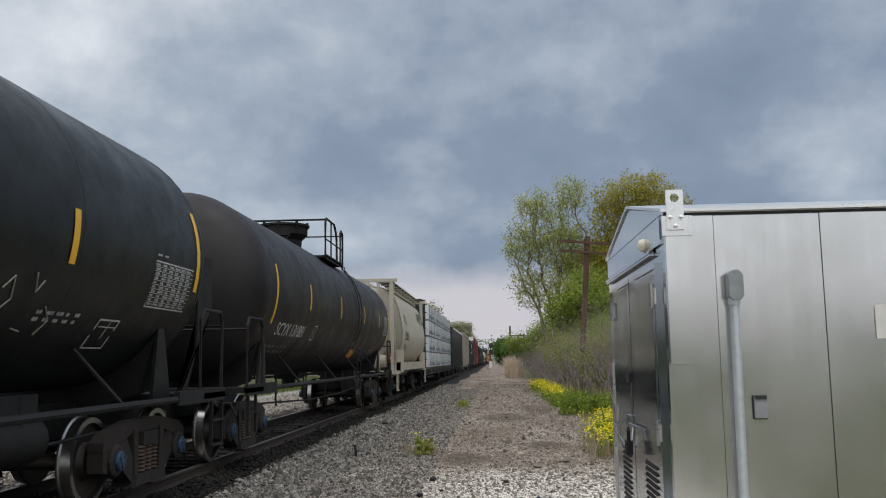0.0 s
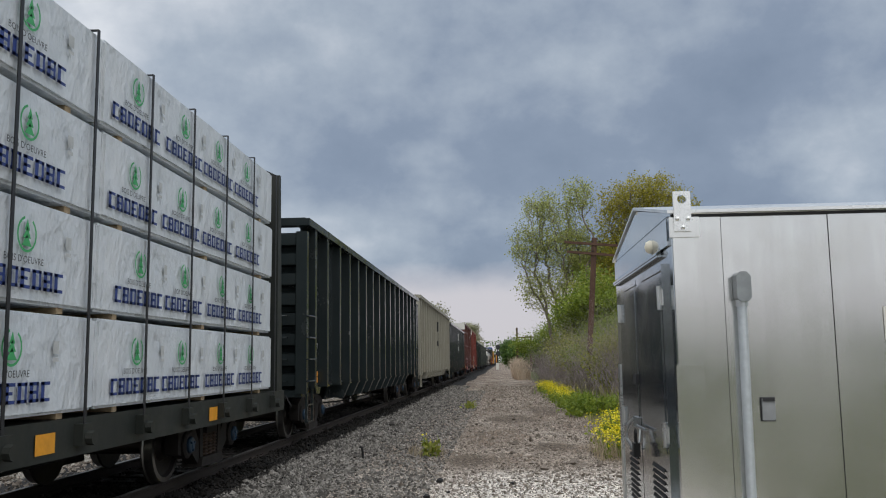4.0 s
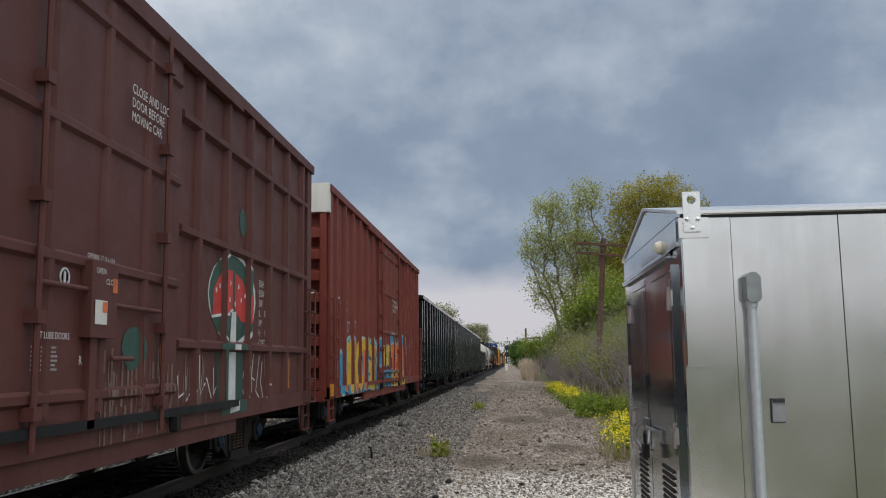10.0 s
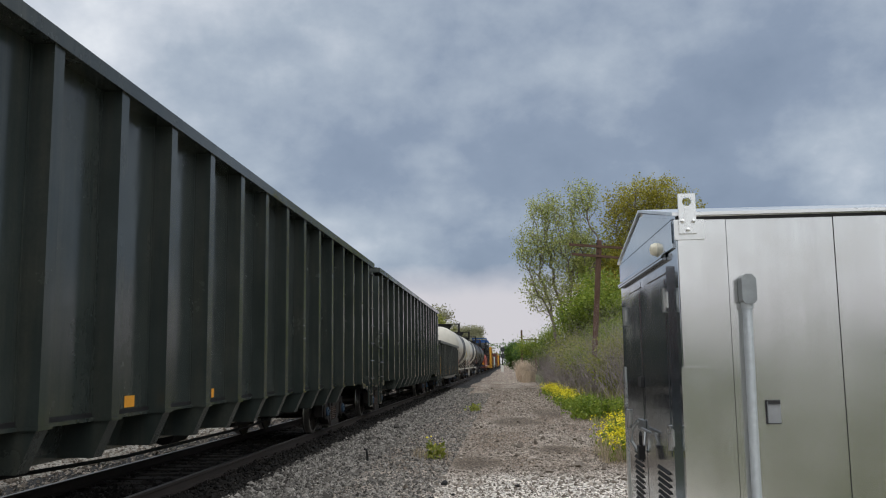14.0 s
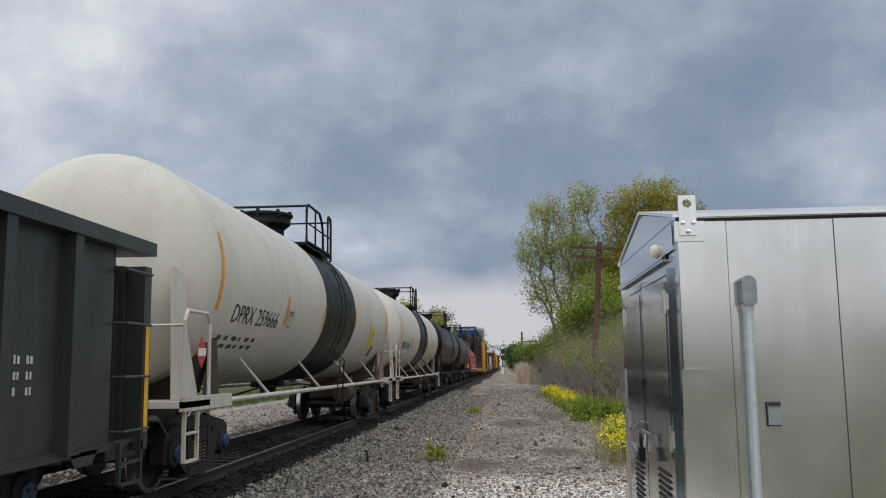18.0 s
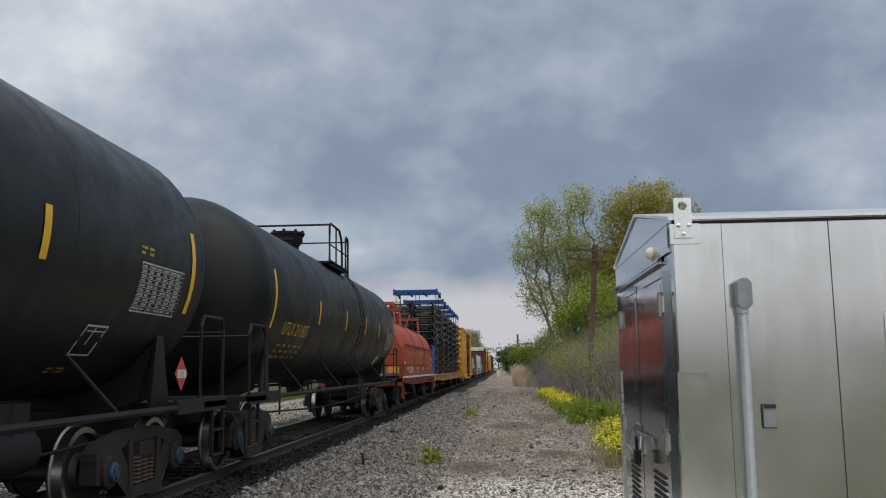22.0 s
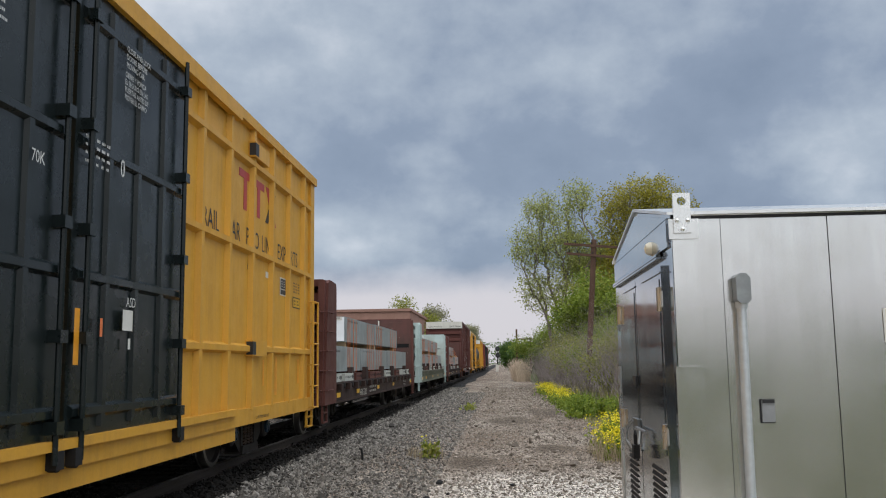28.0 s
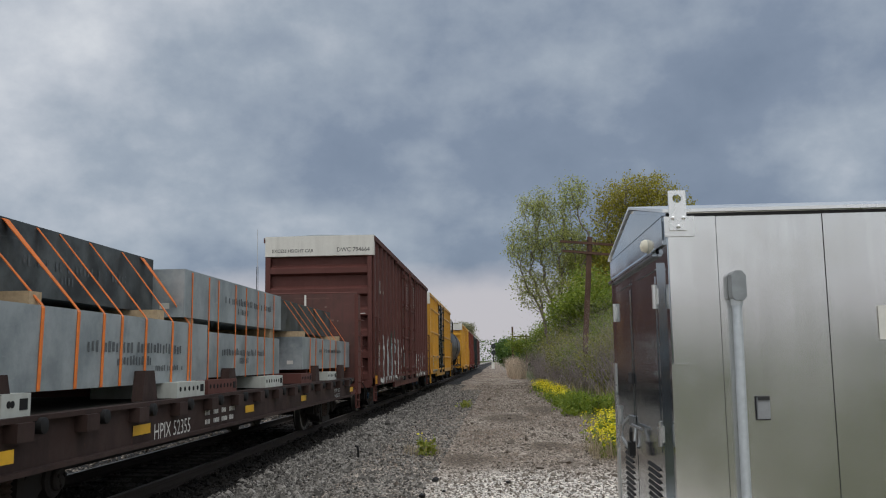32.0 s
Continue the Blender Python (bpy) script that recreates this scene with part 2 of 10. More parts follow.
# worn yellow; extra dark streaking also paints the edge's shadow
M["flat_yellow"] = paint("worn yellow flat car paint with painted shade", (0.45, 0.215, 0.028), 0.55, 0.9, (0.09, 0.05, 0.022), 0.4, 0.1, streak=3.0)
M["web_steel"] = paint("waxed green-grey steel", (0.075, 0.085, 0.070), 0.32, 0.5, (0.03, 0.034, 0.028), 0.0, 0.3, metal=0.4)
M["chain_rust"] = plain("rusty chain", (0.16, 0.075, 0.04), 0.75, 0, 0.3)
M["lumber_wrap"] = None
M["wood"] = plain("sawn wood", (0.45, 0.33, 0.20), 0.75, 0, 0.2, 20)
M["letter_white"] = plain("white lettering", (0.62, 0.62, 0.60), 0.55, 0, 0.1)
M["letter_black"] = plain("black lettering", (0.02, 0.02, 0.022), 0.5, 0, 0.1)
M["letter_yellow"] = plain("yellow lettering", (0.55, 0.34, 0.03), 0.5, 0, 0.1)
M["refl_yellow"] = plain("yellow reflective strip", (0.72, 0.40, 0.02), 0.4, 0, 0.1)
M["refl_orange"] = plain("orange-yellow panel", (0.75, 0.32, 0.02), 0.45, 0, 0.12)
M["label_grey"] = plain("grey data label", (0.48, 0.49, 0.48), 0.55)
M["strap_black"] = plain("black strap", (0.015, 0.015, 0.017), 0.5)
M["strap_orange"] = plain("orange strap", (0.80, 0.20, 0.03), 0.5, 0, 0.15)
M["green_print"] = plain("green print", (0.05, 0.36, 0.12), 0.5, 0, 0.08)
M["blue_print"] = plain("blue print", (0.02, 0.045, 0.20), 0.5, 0, 0.08)
M["blue_logo"] = plain("blue decal", (0.03, 0.10, 0.38), 0.5, 0, 0.1)
M["red_logo"] = plain("red decal", (0.42, 0.04, 0.04), 0.5, 0, 0.1)
M["graf_red"] = plain("red spray paint", (0.52, 0.045, 0.035), 0.5, 0, 0.2, 4)
M["graf_cyan"] = plain("pale blue spray paint", (0.36, 0.55, 0.60), 0.5, 0, 0.2, 4)
M["graf_blue"] = plain("blue spray paint", (0.03, 0.30, 0.52), 0.5, 0, 0.3, 4)
M["graf_yellow"] = plain("yellow spray paint", (0.70, 0.45, 0.04), 0.5, 0, 0.25, 4)
M["graf_orange"] = plain("orange spray paint", (0.70, 0.17, 0.05), 0.5, 0, 0.25, 4)
M["green_pale"] = plain("pale green spray paint", (0.20, 0.26, 0.12), 0.6, 0, 0.25, 6)
M["graf_white"] = plain("white spray paint", (0.62, 0.63, 0.60), 0.55, 0, 0.2, 4)
M["graf_black"] = plain("black spray paint", (0.016, 0.016, 0.018), 0.5, 0, 0.3, 4)
M["pale_run"] = plain("faded white paint runs", (0.20, 0.135, 0.105), 0.7, 0, 0.35, 9)
M["graf_green"] = plain("dark green spray paint", (0.03, 0.08, 0.06), 0.5, 0, 0.25, 4)


def wrap_mat():
    """Woven white lumber wrap with creases and a little grime."""
    m, nt, b = node_mat("white lumber wrap")
    slow = tex_noise(nt, 1.2, 4, 0.6)
    c = mixc(nt, ramp(nt, slow, [(0.3, 0.0), (0.8, 1.0)]), (0.56, 0.60, 0.635), (0.68, 0.70, 0.715))
    nt.links.new(c, b.inputs["Base Color"])
    b.inputs["Roughness"].default_value = 0.42
    crease = tex_noise(nt, 2.4, 4, 0.58, (1.6, 1.5, 0.9), 2.0)
    bump(nt, b, crease, 1.0, 0.075)
    return m


M["lumber_wrap"] = wrap_mat()


def beam_mat(name, light, dark, low, high, metal=0.35):
    """Galvanised steel with cloudy zinc blotches, upright smears and a few rubbed marks."""
    m, nt, b = node_mat(name)
    blot = tex_noise(nt, 2.2, 6, 0.68, (1, 1, 1), 4.0)
    smear = tex_noise(nt, 2.0, 4, 0.55, (1, 1.8, 0.5), 11.0)
    both = mixc(nt, 0.22, blot, smear)
    c = mixc(nt, ramp(nt, both, [(low, 0.0), (high, 1.0)]), dark, light)
    rub = tex_noise(nt, 3.0, 6, 0.75, (1, 0.5, 3.0), 17.0)
    c = mixc(nt, ramp(nt, rub, [(0.63, 0.0), (0.74, 0.5)]), c, tuple(v * 1.35 for v in light))
    nt.links.new(c, b.inputs["Base Color"])
    b.inputs["Metallic"].default_value = metal
    nt.links.new(ramp(nt, blot, [(0.3, 0.34), (0.7, 0.58)]), b.inputs["Roughness"])
    bump(nt, b, blot, 0.12, 0.01)
    return m


def bulkhead_mat(name, color, stain, chip):
    """Knocked-about bulkhead paint: sooty clouds, sideways scrapes and chipped spots."""
    m, nt, b = node_mat(name)
    slow = tex_noise(nt, 1.3, 6, 0.65, (1, 1, 0.8), 6.0)
    c = mixc(nt, ramp(nt, slow, [(0.40, 0.0), (0.70, 0.8)]), color, stain)
    run = tex_noise(nt, 1.0, 5, 0.65, (7.0, 7.0, 0.4), 2.0)
    c = mixc(nt, ramp(nt, run, [(0.56, 0.0), (0.75, 0.5)]), c, stain)
    scrape = tex_noise(nt, 1.6, 6, 0.7, (0.55, 1, 8.0), 8.0)
    c = mixc(nt, ramp(nt, scrape, [(0.62, 0.0), (0.68, 0.65)]), c, chip)
    spots = tex_noise(nt, 9.0, 5, 0.7, (1, 1, 1), 13.0)
    c = mixc(nt, ramp(nt, spots, [(0.71, 0.0), (0.74, 0.8)]), c, chip)
    nt.links.new(c, b.inputs["Base Color"])
    nt.links.new(ramp(nt, slow, [(0.3, 0.48), (0.7, 0.72)]), b.inputs["Roughness"])
    bump(nt, b, tex_noise(nt, 1.8, 2, 0.4, (1, 1, 0.6), 5.0), 0.4, 0.02)
    return m


M["beam_zinc"] = beam_mat("cloudy galvanised beam", (0.39, 0.425, 0.435), (0.24, 0.275, 0.29), 0.40, 0.60)
M["beam_dark"] = beam_mat("dark smeared beam steel", (0.10, 0.112, 0.112), (0.012, 0.015, 0.016), 0.40, 0.62, 0.1)
M["bulk_brown"] = bulkhead_mat("scraped brown bulkhead paint", (0.105, 0.036, 0.029), (0.045, 0.030, 0.022), (0.19, 0.10, 0.075))
M["bulk_grey"] = bulkhead_mat("scraped green-grey bulkhead paint", (0.46, 0.56, 0.55), (0.30, 0.31, 0.25), (0.12, 0.10, 0.075))
# near-white base carries the bright sky that the wrap reflects
M["foil"] = plain("plastic end wrap with sky sheen painted in", (0.88, 0.90, 0.92), 0.25, 0.0, 0.06, 3)
M["stile_tan"] = paint("rusty cream paint", (0.36, 0.30, 0.22), 0.6, 0.5, (0.16, 0.09, 0.05), 0.5)

# ---- mesh helpers ----
def box(bm, x0, x1, y0, y1, z0, z1):
    v = [bm.verts.new(p) for p in ((x0, y0, z0), (x1, y0, z0), (x1, y1, z0), (x0, y1, z0), (x0, y0, z1), (x1, y0, z1), (x1, y1, z1), (x0, y1, z1))]
    for f in ((3, 2, 1, 0), (4, 5, 6, 7), (0, 1, 5, 4), (1, 2, 6, 5), (2, 3, 7, 6), (3, 0, 4, 7)):
        bm.faces.new([v[i] for i in f])
    return v


def prism(bm, outline, axis, a, b):
    """Extrudes a closed outline. axis x: outline in (y, z); axis y: in (x, z); axis z: in (x, y)."""
    put = {"x": lambda p, d: (d, p[0], p[1]), "y": lambda p, d: (p[0], d, p[1]), "z": lambda p, d: (p[0], p[1], d)}[axis]
    lo, hi = [bm.verts.new(put(p, a)) for p in outline], [bm.verts.new(put(p, b)) for p in outline]
    n = len(outline)
    bm.faces.new(lo[::-1])
    bm.faces.new(hi)
    for i in range(n):
        bm.faces.new((lo[i], lo[(i + 1) % n], hi[(i + 1) % n], hi[i]))


def tube(bm, points, r, seg=8, closed_ends=True):
    """A round bar along a line of points."""
    pts = [Vector(p) for p in points]
    rings = []
    for i, p in enumerate(pts):
        d = (pts[min(i + 1, len(pts) - 1)] - pts[max(i - 1, 0)]).normalized()
        side = d.cross(Vector((0, 0, 1)))
        if side.length < 0.05:
            side = d.cross(Vector((1, 0, 0)))
        side.normalize()
        other = d.cross(side)
        rings.append([bm.verts.new(p + side * (r * math.cos(k * 2 * math.pi / seg)) + other * (r * math.sin(k * 2 * math.pi / seg))) for k in range(seg)])
    for a, b in zip(rings, rings[1:]):
        for k in range(seg):
            bm.faces.new((a[k], a[(k + 1) % seg], b[(k + 1) % seg], b[k]))
    if closed_ends:
        bm.faces.new(rings[0][::-1])
        bm.faces.new(rings[-1])


def lathe(bm, profile, axis="y", centre=(0, 0, 0), seg=32):
    """Turns a profile of (along, radius) about an axis through centre."""
    c = Vector(centre)
    rings = []
    for d, r in profile:
        ring = []
        for k in range(seg):
            a = k * 2 * math.pi / seg
            u, v = r * math.cos(a), r * math.sin(a)
            p = {"y": (u, d, v), "x": (d, u, v), "z": (u, v, d)}[axis]
            ring.append(bm.verts.new(c + Vector(p)))
        rings.append(ring)
    for a, b in zip(rings, rings[1:]):
        for k in range(seg):
            bm.faces.new((a[k], a[(k + 1) % seg], b[(k + 1) % seg], b[k]))
    for ring in (rings[0], rings[-1]):
        if (ring[0].co - ring[seg // 2].co).length > 1e-4:
            bm.faces.new(ring if ring is rings[-1] else ring[::-1])


def finish(bm, name, mats, smooth=False, bevel=0.0):
    if bevel:
        edges = [e for e in bm.edges if len(e.link_faces) == 2 and e.calc_face_angle(0) > 0.6]
        bmesh.ops.bevel(bm, geom=edges, offset=bevel, segments=1, affect="EDGES")
    bmesh.ops.recalc_face_normals(bm, faces=bm.faces)
    me = bpy.data.meshes.new(name)
    bm.to_mesh(me)
    bm.free()
    for mt in (mats if isinstance(mats, (list, tuple)) else [mats]):
        me.materials.append(mt)
    if smooth:
        for p in me.polygons:
            p.use_smooth = True
        me.set_sharp_from_angle(angle=radians(38))
    return me


def part(name, bm, material, parent, label="", smooth=False, bevel=0.0):
    """Links a bmesh, or a finished mesh, as one mesh object under a thing or under a part."""
    me = bm if isinstance(bm, bpy.types.Mesh) else finish(bm, name, material, smooth, bevel)
    ob = new(name, me)
    ob.parent = parent
    if label:
        ob["label"] = label
    return ob


def thing(name, label, category, group="", at=(0, 0, 0), kind=""):
    ob = new(name)
    ob.empty_display_size = 0.3
    ob.location = at
    return tagged(ob, label, category, group, kind)


def solid(name, bm, material, label, category, group="", at=(0, 0, 0), kind="", smooth=False, bevel=0.0):
    ob = new(name, finish(bm, name, material, smooth, bevel))
    ob.location = at
    return tagged(ob, label, category, group, kind)


def text_verts(body, size, spacing=1.0):
    """Flat lettering in the built-in font: its points (u to the right, v up) and faces."""
    cu = bpy.data.curves.new("lettering", "FONT")
    cu.body, cu.size, cu.space_character, cu.resolution_u = body, size, spacing, 2
    ob = bpy.data.objects.new("lettering", cu)
    me = bpy.data.meshes.new_from_object(ob)
    pts, faces = [v.co.copy() for v in me.vertices], [tuple(p.vertices) for p in me.polygons]
    bpy.data.objects.remove(ob)
    bpy.data.curves.remove(cu)
    bpy.data.meshes.remove(me)
    return pts, faces


def mesh_of(name, pts, faces, material):
    me = bpy.data.meshes.new(name)
    me.from_pydata([tuple(p) for p in pts], [], faces)
    me.materials.append(material)
    return me


def lettering(body, size, place, material, parent, wide=1.0, name="lettering", label=""):
    """Lettering put on a surface by place(u, v)."""
    pts, faces = text_verts(body, size)
    return part(name, mesh_of(name, [place(p.x * wide, p.y) for p in pts], faces, material), None, parent, label)


def on_side(x, y0, z0):
    return lambda u, v: (x + 0.005, y0 + u, z0 + v)


def on_end(y, x0, z0):
    return lambda u, v: (x0 + u, y - 0.005, z0 + v)


def on_tank(r, zc, y0, z0):
    """Wrapped round a tank's near side: v runs up the shell from height z0."""
    a0 = math.asin(max(-1, min(1, (z0 - zc) / r)))
    rr = r + 0.006
    return lambda u, v: (rr * math.cos(a0 + v / r), y0 + u, zc + rr * math.sin(a0 + v / r))


def patch(place, w, h, nu=1, nv=1):
    """A flat panel w by h, bent by place, as points and faces."""
    pts = [place(w * i / nu, h * j / nv) for j in range(nv + 1) for i in range(nu + 1)]
    faces = [(j * (nu + 1) + i, j * (nu + 1) + i + 1, (j + 1) * (nu + 1) + i + 1, (j + 1) * (nu + 1) + i) for j in range(nv) for i in range(nu)]
    return pts, faces


def panel(name, place, w, h, material, parent, label="", nu=1, nv=1):
    return part(name, mesh_of(name, *patch(place, w, h, nu, nv), material), None, parent, label)


def bars(place, rows, material, parent, name="small_print", label=""):
    """Unreadable small print as plain bars: rows of (u, v, width, height)."""
    pts, faces = [], []
    for u, v, w, h in rows:
        n = len(pts)
        pts += [place(u, v), place(u + w, v), place(u + w, v + h), place(u, v + h)]
        faces.append((n, n + 1, n + 2, n + 3))
    return tagged(part(name, mesh_of(name, pts, faces, material), None, parent, label), kind="stuff")


def print_rows(w, h, lines, cols, seed=0, fill=0.55):
    """Rows of short bars that stand in for lines of small print."""
    rnd = random.Random(seed)
    out = []
    lh = h / lines * fill
    for j in range(lines):
        v = h * (1 - (j + 0.8) / lines)
        for i in range(cols):
            n = max(1, min(7, int(w / cols * rnd.uniform(0.5, 0.85) / (lh * 0.8))))
            for k in range(n):
                out.append((w * i / cols + k * lh * 0.8, v, lh * rnd.uniform(0.42, 0.62), lh * rnd.uniform(0.85, 1.0)))
    return out


def clip_box(poly, y0, y1, z0, z1):
    """A convex polygon cut to a rectangle."""
    for axis, lim, keep in ((0, y0, 1), (0, y1, -1), (1, z0, 1), (1, z1, -1)):
        out = []
        for i, p in enumerate(poly):
            q = poly[i - 1]
            dp, dq = keep * (p[axis] - lim), keep * (q[axis] - lim)
            if (dp >= 0) != (dq >= 0):
                t = dq / (dq - dp)
                out.append((q[0] + (p[0] - q[0]) * t, q[1] + (p[1] - q[1]) * t))
            if dp >= 0:
                out.append(p)
        poly = out
        if len(poly) < 3:
            return []
    return poly

# ---- running gear, shared by all the cars ----
TRACK_X = -5.10          # middle of the track; rail tops are at z = 0
WHEEL_R = 0.457


def make_wheelset():
    bm = bmesh.new()
    prof = [(0.69, 0.16), (0.69, 0.475), (0.715, 0.485), (0.728, 0.462), (0.832, 0.454), (0.835, 0.395), (0.785, 0.375), (0.765, 0.20), (0.83, 0.165), (0.84, 0.11)]
    for s in (1, -1):
        lathe(bm, [(s * d, r) for d, r in prof], "x", seg=28)
    lathe(bm, [(-1.13, 0.08), (1.13, 0.08)], "x", seg=10)
    me = finish(bm, "wheelset", [M["wheel"], M["tread"]], True)
    for p in me.polygons:
        c = p.center
        r = math.hypot(c.y, c.z)
        if r > 0.452 and 0.72 < abs(c.x) < 0.84 or (0.39 < r < 0.46 and abs(c.x) > 0.82):
            p.material_index = 1
    return me


def make_sideframe():
    bm = bmesh.new()
    t = 0.085
    top = [(-1.16, 0.56), (-1.16, 0.66), (-0.98, 0.75), (-0.40, 0.84), (0.40, 0.84), (0.98, 0.75), (1.16, 0.66), (1.16, 0.56), (0.80, 0.60), (0.42, 0.71), (-0.42, 0.71), (-0.80, 0.60)]
    prism(bm, top, "x", -t, t)
    for s in (1, -1):
        prism(bm, [(s * y, z) for y, z in ((1.16, 0.58), (1.16, 0.36), (1.05, 0.34), (1.05, 0.58))], "x", -t, t)
        prism(bm, [(s * y, z) for y, z in ((0.76, 0.60), (0.58, 0.66), (0.30, 0.30), (0.30, 0.14), (0.42, 0.16), (0.74, 0.38))], "x", -t, t)
        prism(bm, [(s * y, z) for y, z in ((0.30, 0.24), (0.40, 0.24), (0.44, 0.74), (0.32, 0.74))], "x", -t * 1.2, t * 1.2)
        lathe(bm, [(-0.02, 0.17), (t + 0.03, 0.17), (t + 0.05, 0.14)], "x", (0, s * 0.9, WHEEL_R), 14)
    prism(bm, [(-0.44, 0.13), (0.44, 0.13), (0.40, 0.25), (-0.40, 0.25)], "x", -t * 1.6, t * 1.6)
    return finish(bm, "sideframe", M["cast"], False, 0.012)


def make_springs():
    bm = bmesh.new()
    lathe(bm, [(0.25 + 0.3 * k / 14, 0.080 if k % 2 else 0.056) for k in range(15)], "z", (0.05, 0, 0), 10)
    return finish(bm, "spring", M["spring"])


def make_bolster():
    bm = bmesh.new()
    prism(bm, [(-1.12, 0.55), (1.12, 0.55), (1.12, 0.70), (0.6, 0.74), (0.3, 0.80), (-0.3, 0.80), (-0.6, 0.74), (-1.12, 0.70)], "y", -0.21, 0.21)
    for s in (1, -1):          # brake beams
        box(bm, -0.72, 0.72, s * 0.36 - 0.04, s * 0.36 + 0.04, 0.30, 0.40)
        tube(bm, [(0.0, s * 0.36, 0.35), (0.12, s * 0.1, 0.75)], 0.025, 6)
    return finish(bm, "bolster", M["cast"], False, 0.01)


def make_cap():
    bm = bmesh.new()
    lathe(bm, [(0.0, 0.105), (0.07, 0.105), (0.085, 0.09), (0.09, 0.04), (0.10, 0.035)], "x", seg=16)
    for k in range(3):
        a = k * 2.094 + 0.5
        lathe(bm, [(0.08, 0.018), (0.105, 0.018)], "x", (0, 0.06 * math.cos(a), 0.06 * math.sin(a)), 6)
    return finish(bm, "bearing_cap", M["blue_cap"], True)


ME = dict(wheelset=make_wheelset(), sideframe=make_sideframe(), springs=make_springs(), bolster=make_bolster(), cap=make_cap())
ME["cap_dark"] = ME["cap"].copy()
ME["cap_dark"].materials[0] = M["cast"]
AXLE = 0.9


def truck(car, y, caps="cap"):
    """A two-axle truck of cast sideframes, springs and wheelsets under a car."""
    t = part("truck", ME["bolster"], None, car)
    t.location = (0, y, 0)
    for s in (1, -1):
        o = part("sideframe", ME["sideframe"], None, t)
        o.location = (s * 1.0, 0, 0)
        for dy in (-0.18, 0.0, 0.18):
            o = part("spring", ME["springs"], None, t)
            o.location, o.scale = (s * 1.0, dy, 0), (s, 1, 1)
        w = part("wheelset", ME["wheelset"], None, t)
        w.location = (0, s * AXLE, WHEEL_R)
        for e in (1, -1):
            c = part("bearing_cap", ME[caps], None, t)
            c.location, c.scale = (e * 1.09, s * AXLE, WHEEL_R), (e, 1, 1)
    return t


def make_coupler():
    """Pointing to -y from the striker at y = 0."""
    bm = bmesh.new()
    box(bm, -0.16, 0.16, 0.0, 0.10, 0.62, 1.02)
    prism(bm, [(-0.10, 0.0), (0.10, 0.0), (0.13, -0.35), (0.17, -0.52), (0.05, -0.60), (-0.06, -0.50), (-0.17, -0.55), (-0.15, -0.30)], "z", 0.74, 0.93)
    tube(bm, [(0.25, 0.05, 0.80), (0.30, -0.15, 0.62), (0.28, -0.38, 0.46), (0.15, -0.58, 0.48)], 0.03, 7)     # air hose
    box(bm, 0.2, 0.3, 0.0, 0.1, 0.72, 0.86)
    tube(bm, [(0.15, -0.28, 0.95), (0.55, -0.10, 0.92), (1.25, -0.06, 0.88), (1.35, -0.06, 0.70)], 0.018, 6)      # uncoupling lever
    return finish(bm, "coupler", M["black_gear"])


ME["coupler"] = make_coupler()


def gear(car, length, trucks, stub=0.0, caps="cap", sill=True, belly=0.5):
    """Couplers, centre sill, brake gear and trucks. Cars reach from y = 0 to y = length; +x is the camera's side."""
    for y, turn in ((0.0, 0), (length, math.pi)):
        c = part("coupler", ME["coupler"], None, car)
        c.location, c.rotation_euler = (0, y, 0), (0, 0, turn)
    if sill:
        bm = bmesh.new()
        a, c = trucks[0] + 1.7, trucks[1] - 1.7
        prism(bm, [(0.05, 1.0), (0.05, 0.66), (a - 0.7, 0.66), (a + 0.3, belly), (c - 0.3, belly), (c + 0.7, 0.66), (length - 0.05, 0.66), (length - 0.05, 1.0)], "x", -0.22, 0.22)
        part("centre_sill", bm, M["black_gear"], car)
        mid = length / 2
        bm = bmesh.new()
        lathe(bm, [(mid + 1.0, 0.0), (mid + 1.05, 0.2), (mid + 2.0, 0.2), (mid + 2.05, 0.0)], "y", (0.75, 0, 0.72), 14)
        part("air_reservoir", bm, M["black_gear"], car, smooth=True)
        bm = bmesh.new()
        lathe(bm, [(mid - 1.0, 0.0), (mid - 0.98, 0.16), (mid - 0.4, 0.16), (mid - 0.35, 0.05), (mid + 0.3, 0.04)], "y", (0.55, 0, 0.6), 12)
        part("brake_cylinder", bm, M["black_gear"], car, smooth=True)
        bm = bmesh.new()
        tube(bm, [(0.42, 0.2, 0.6), (0.42, trucks[0] + 1.5, 0.52), (0.7, mid - 2.5, 0.45), (0.7, mid + 2.5, 0.45), (0.42, trucks[1] - 1.5, 0.52), (0.42, length - 0.2, 0.6)], 0.022, 6)
        part("brake_pipe", bm, M["black_gear"], car)
    for y in trucks:
        truck(car, y, caps)


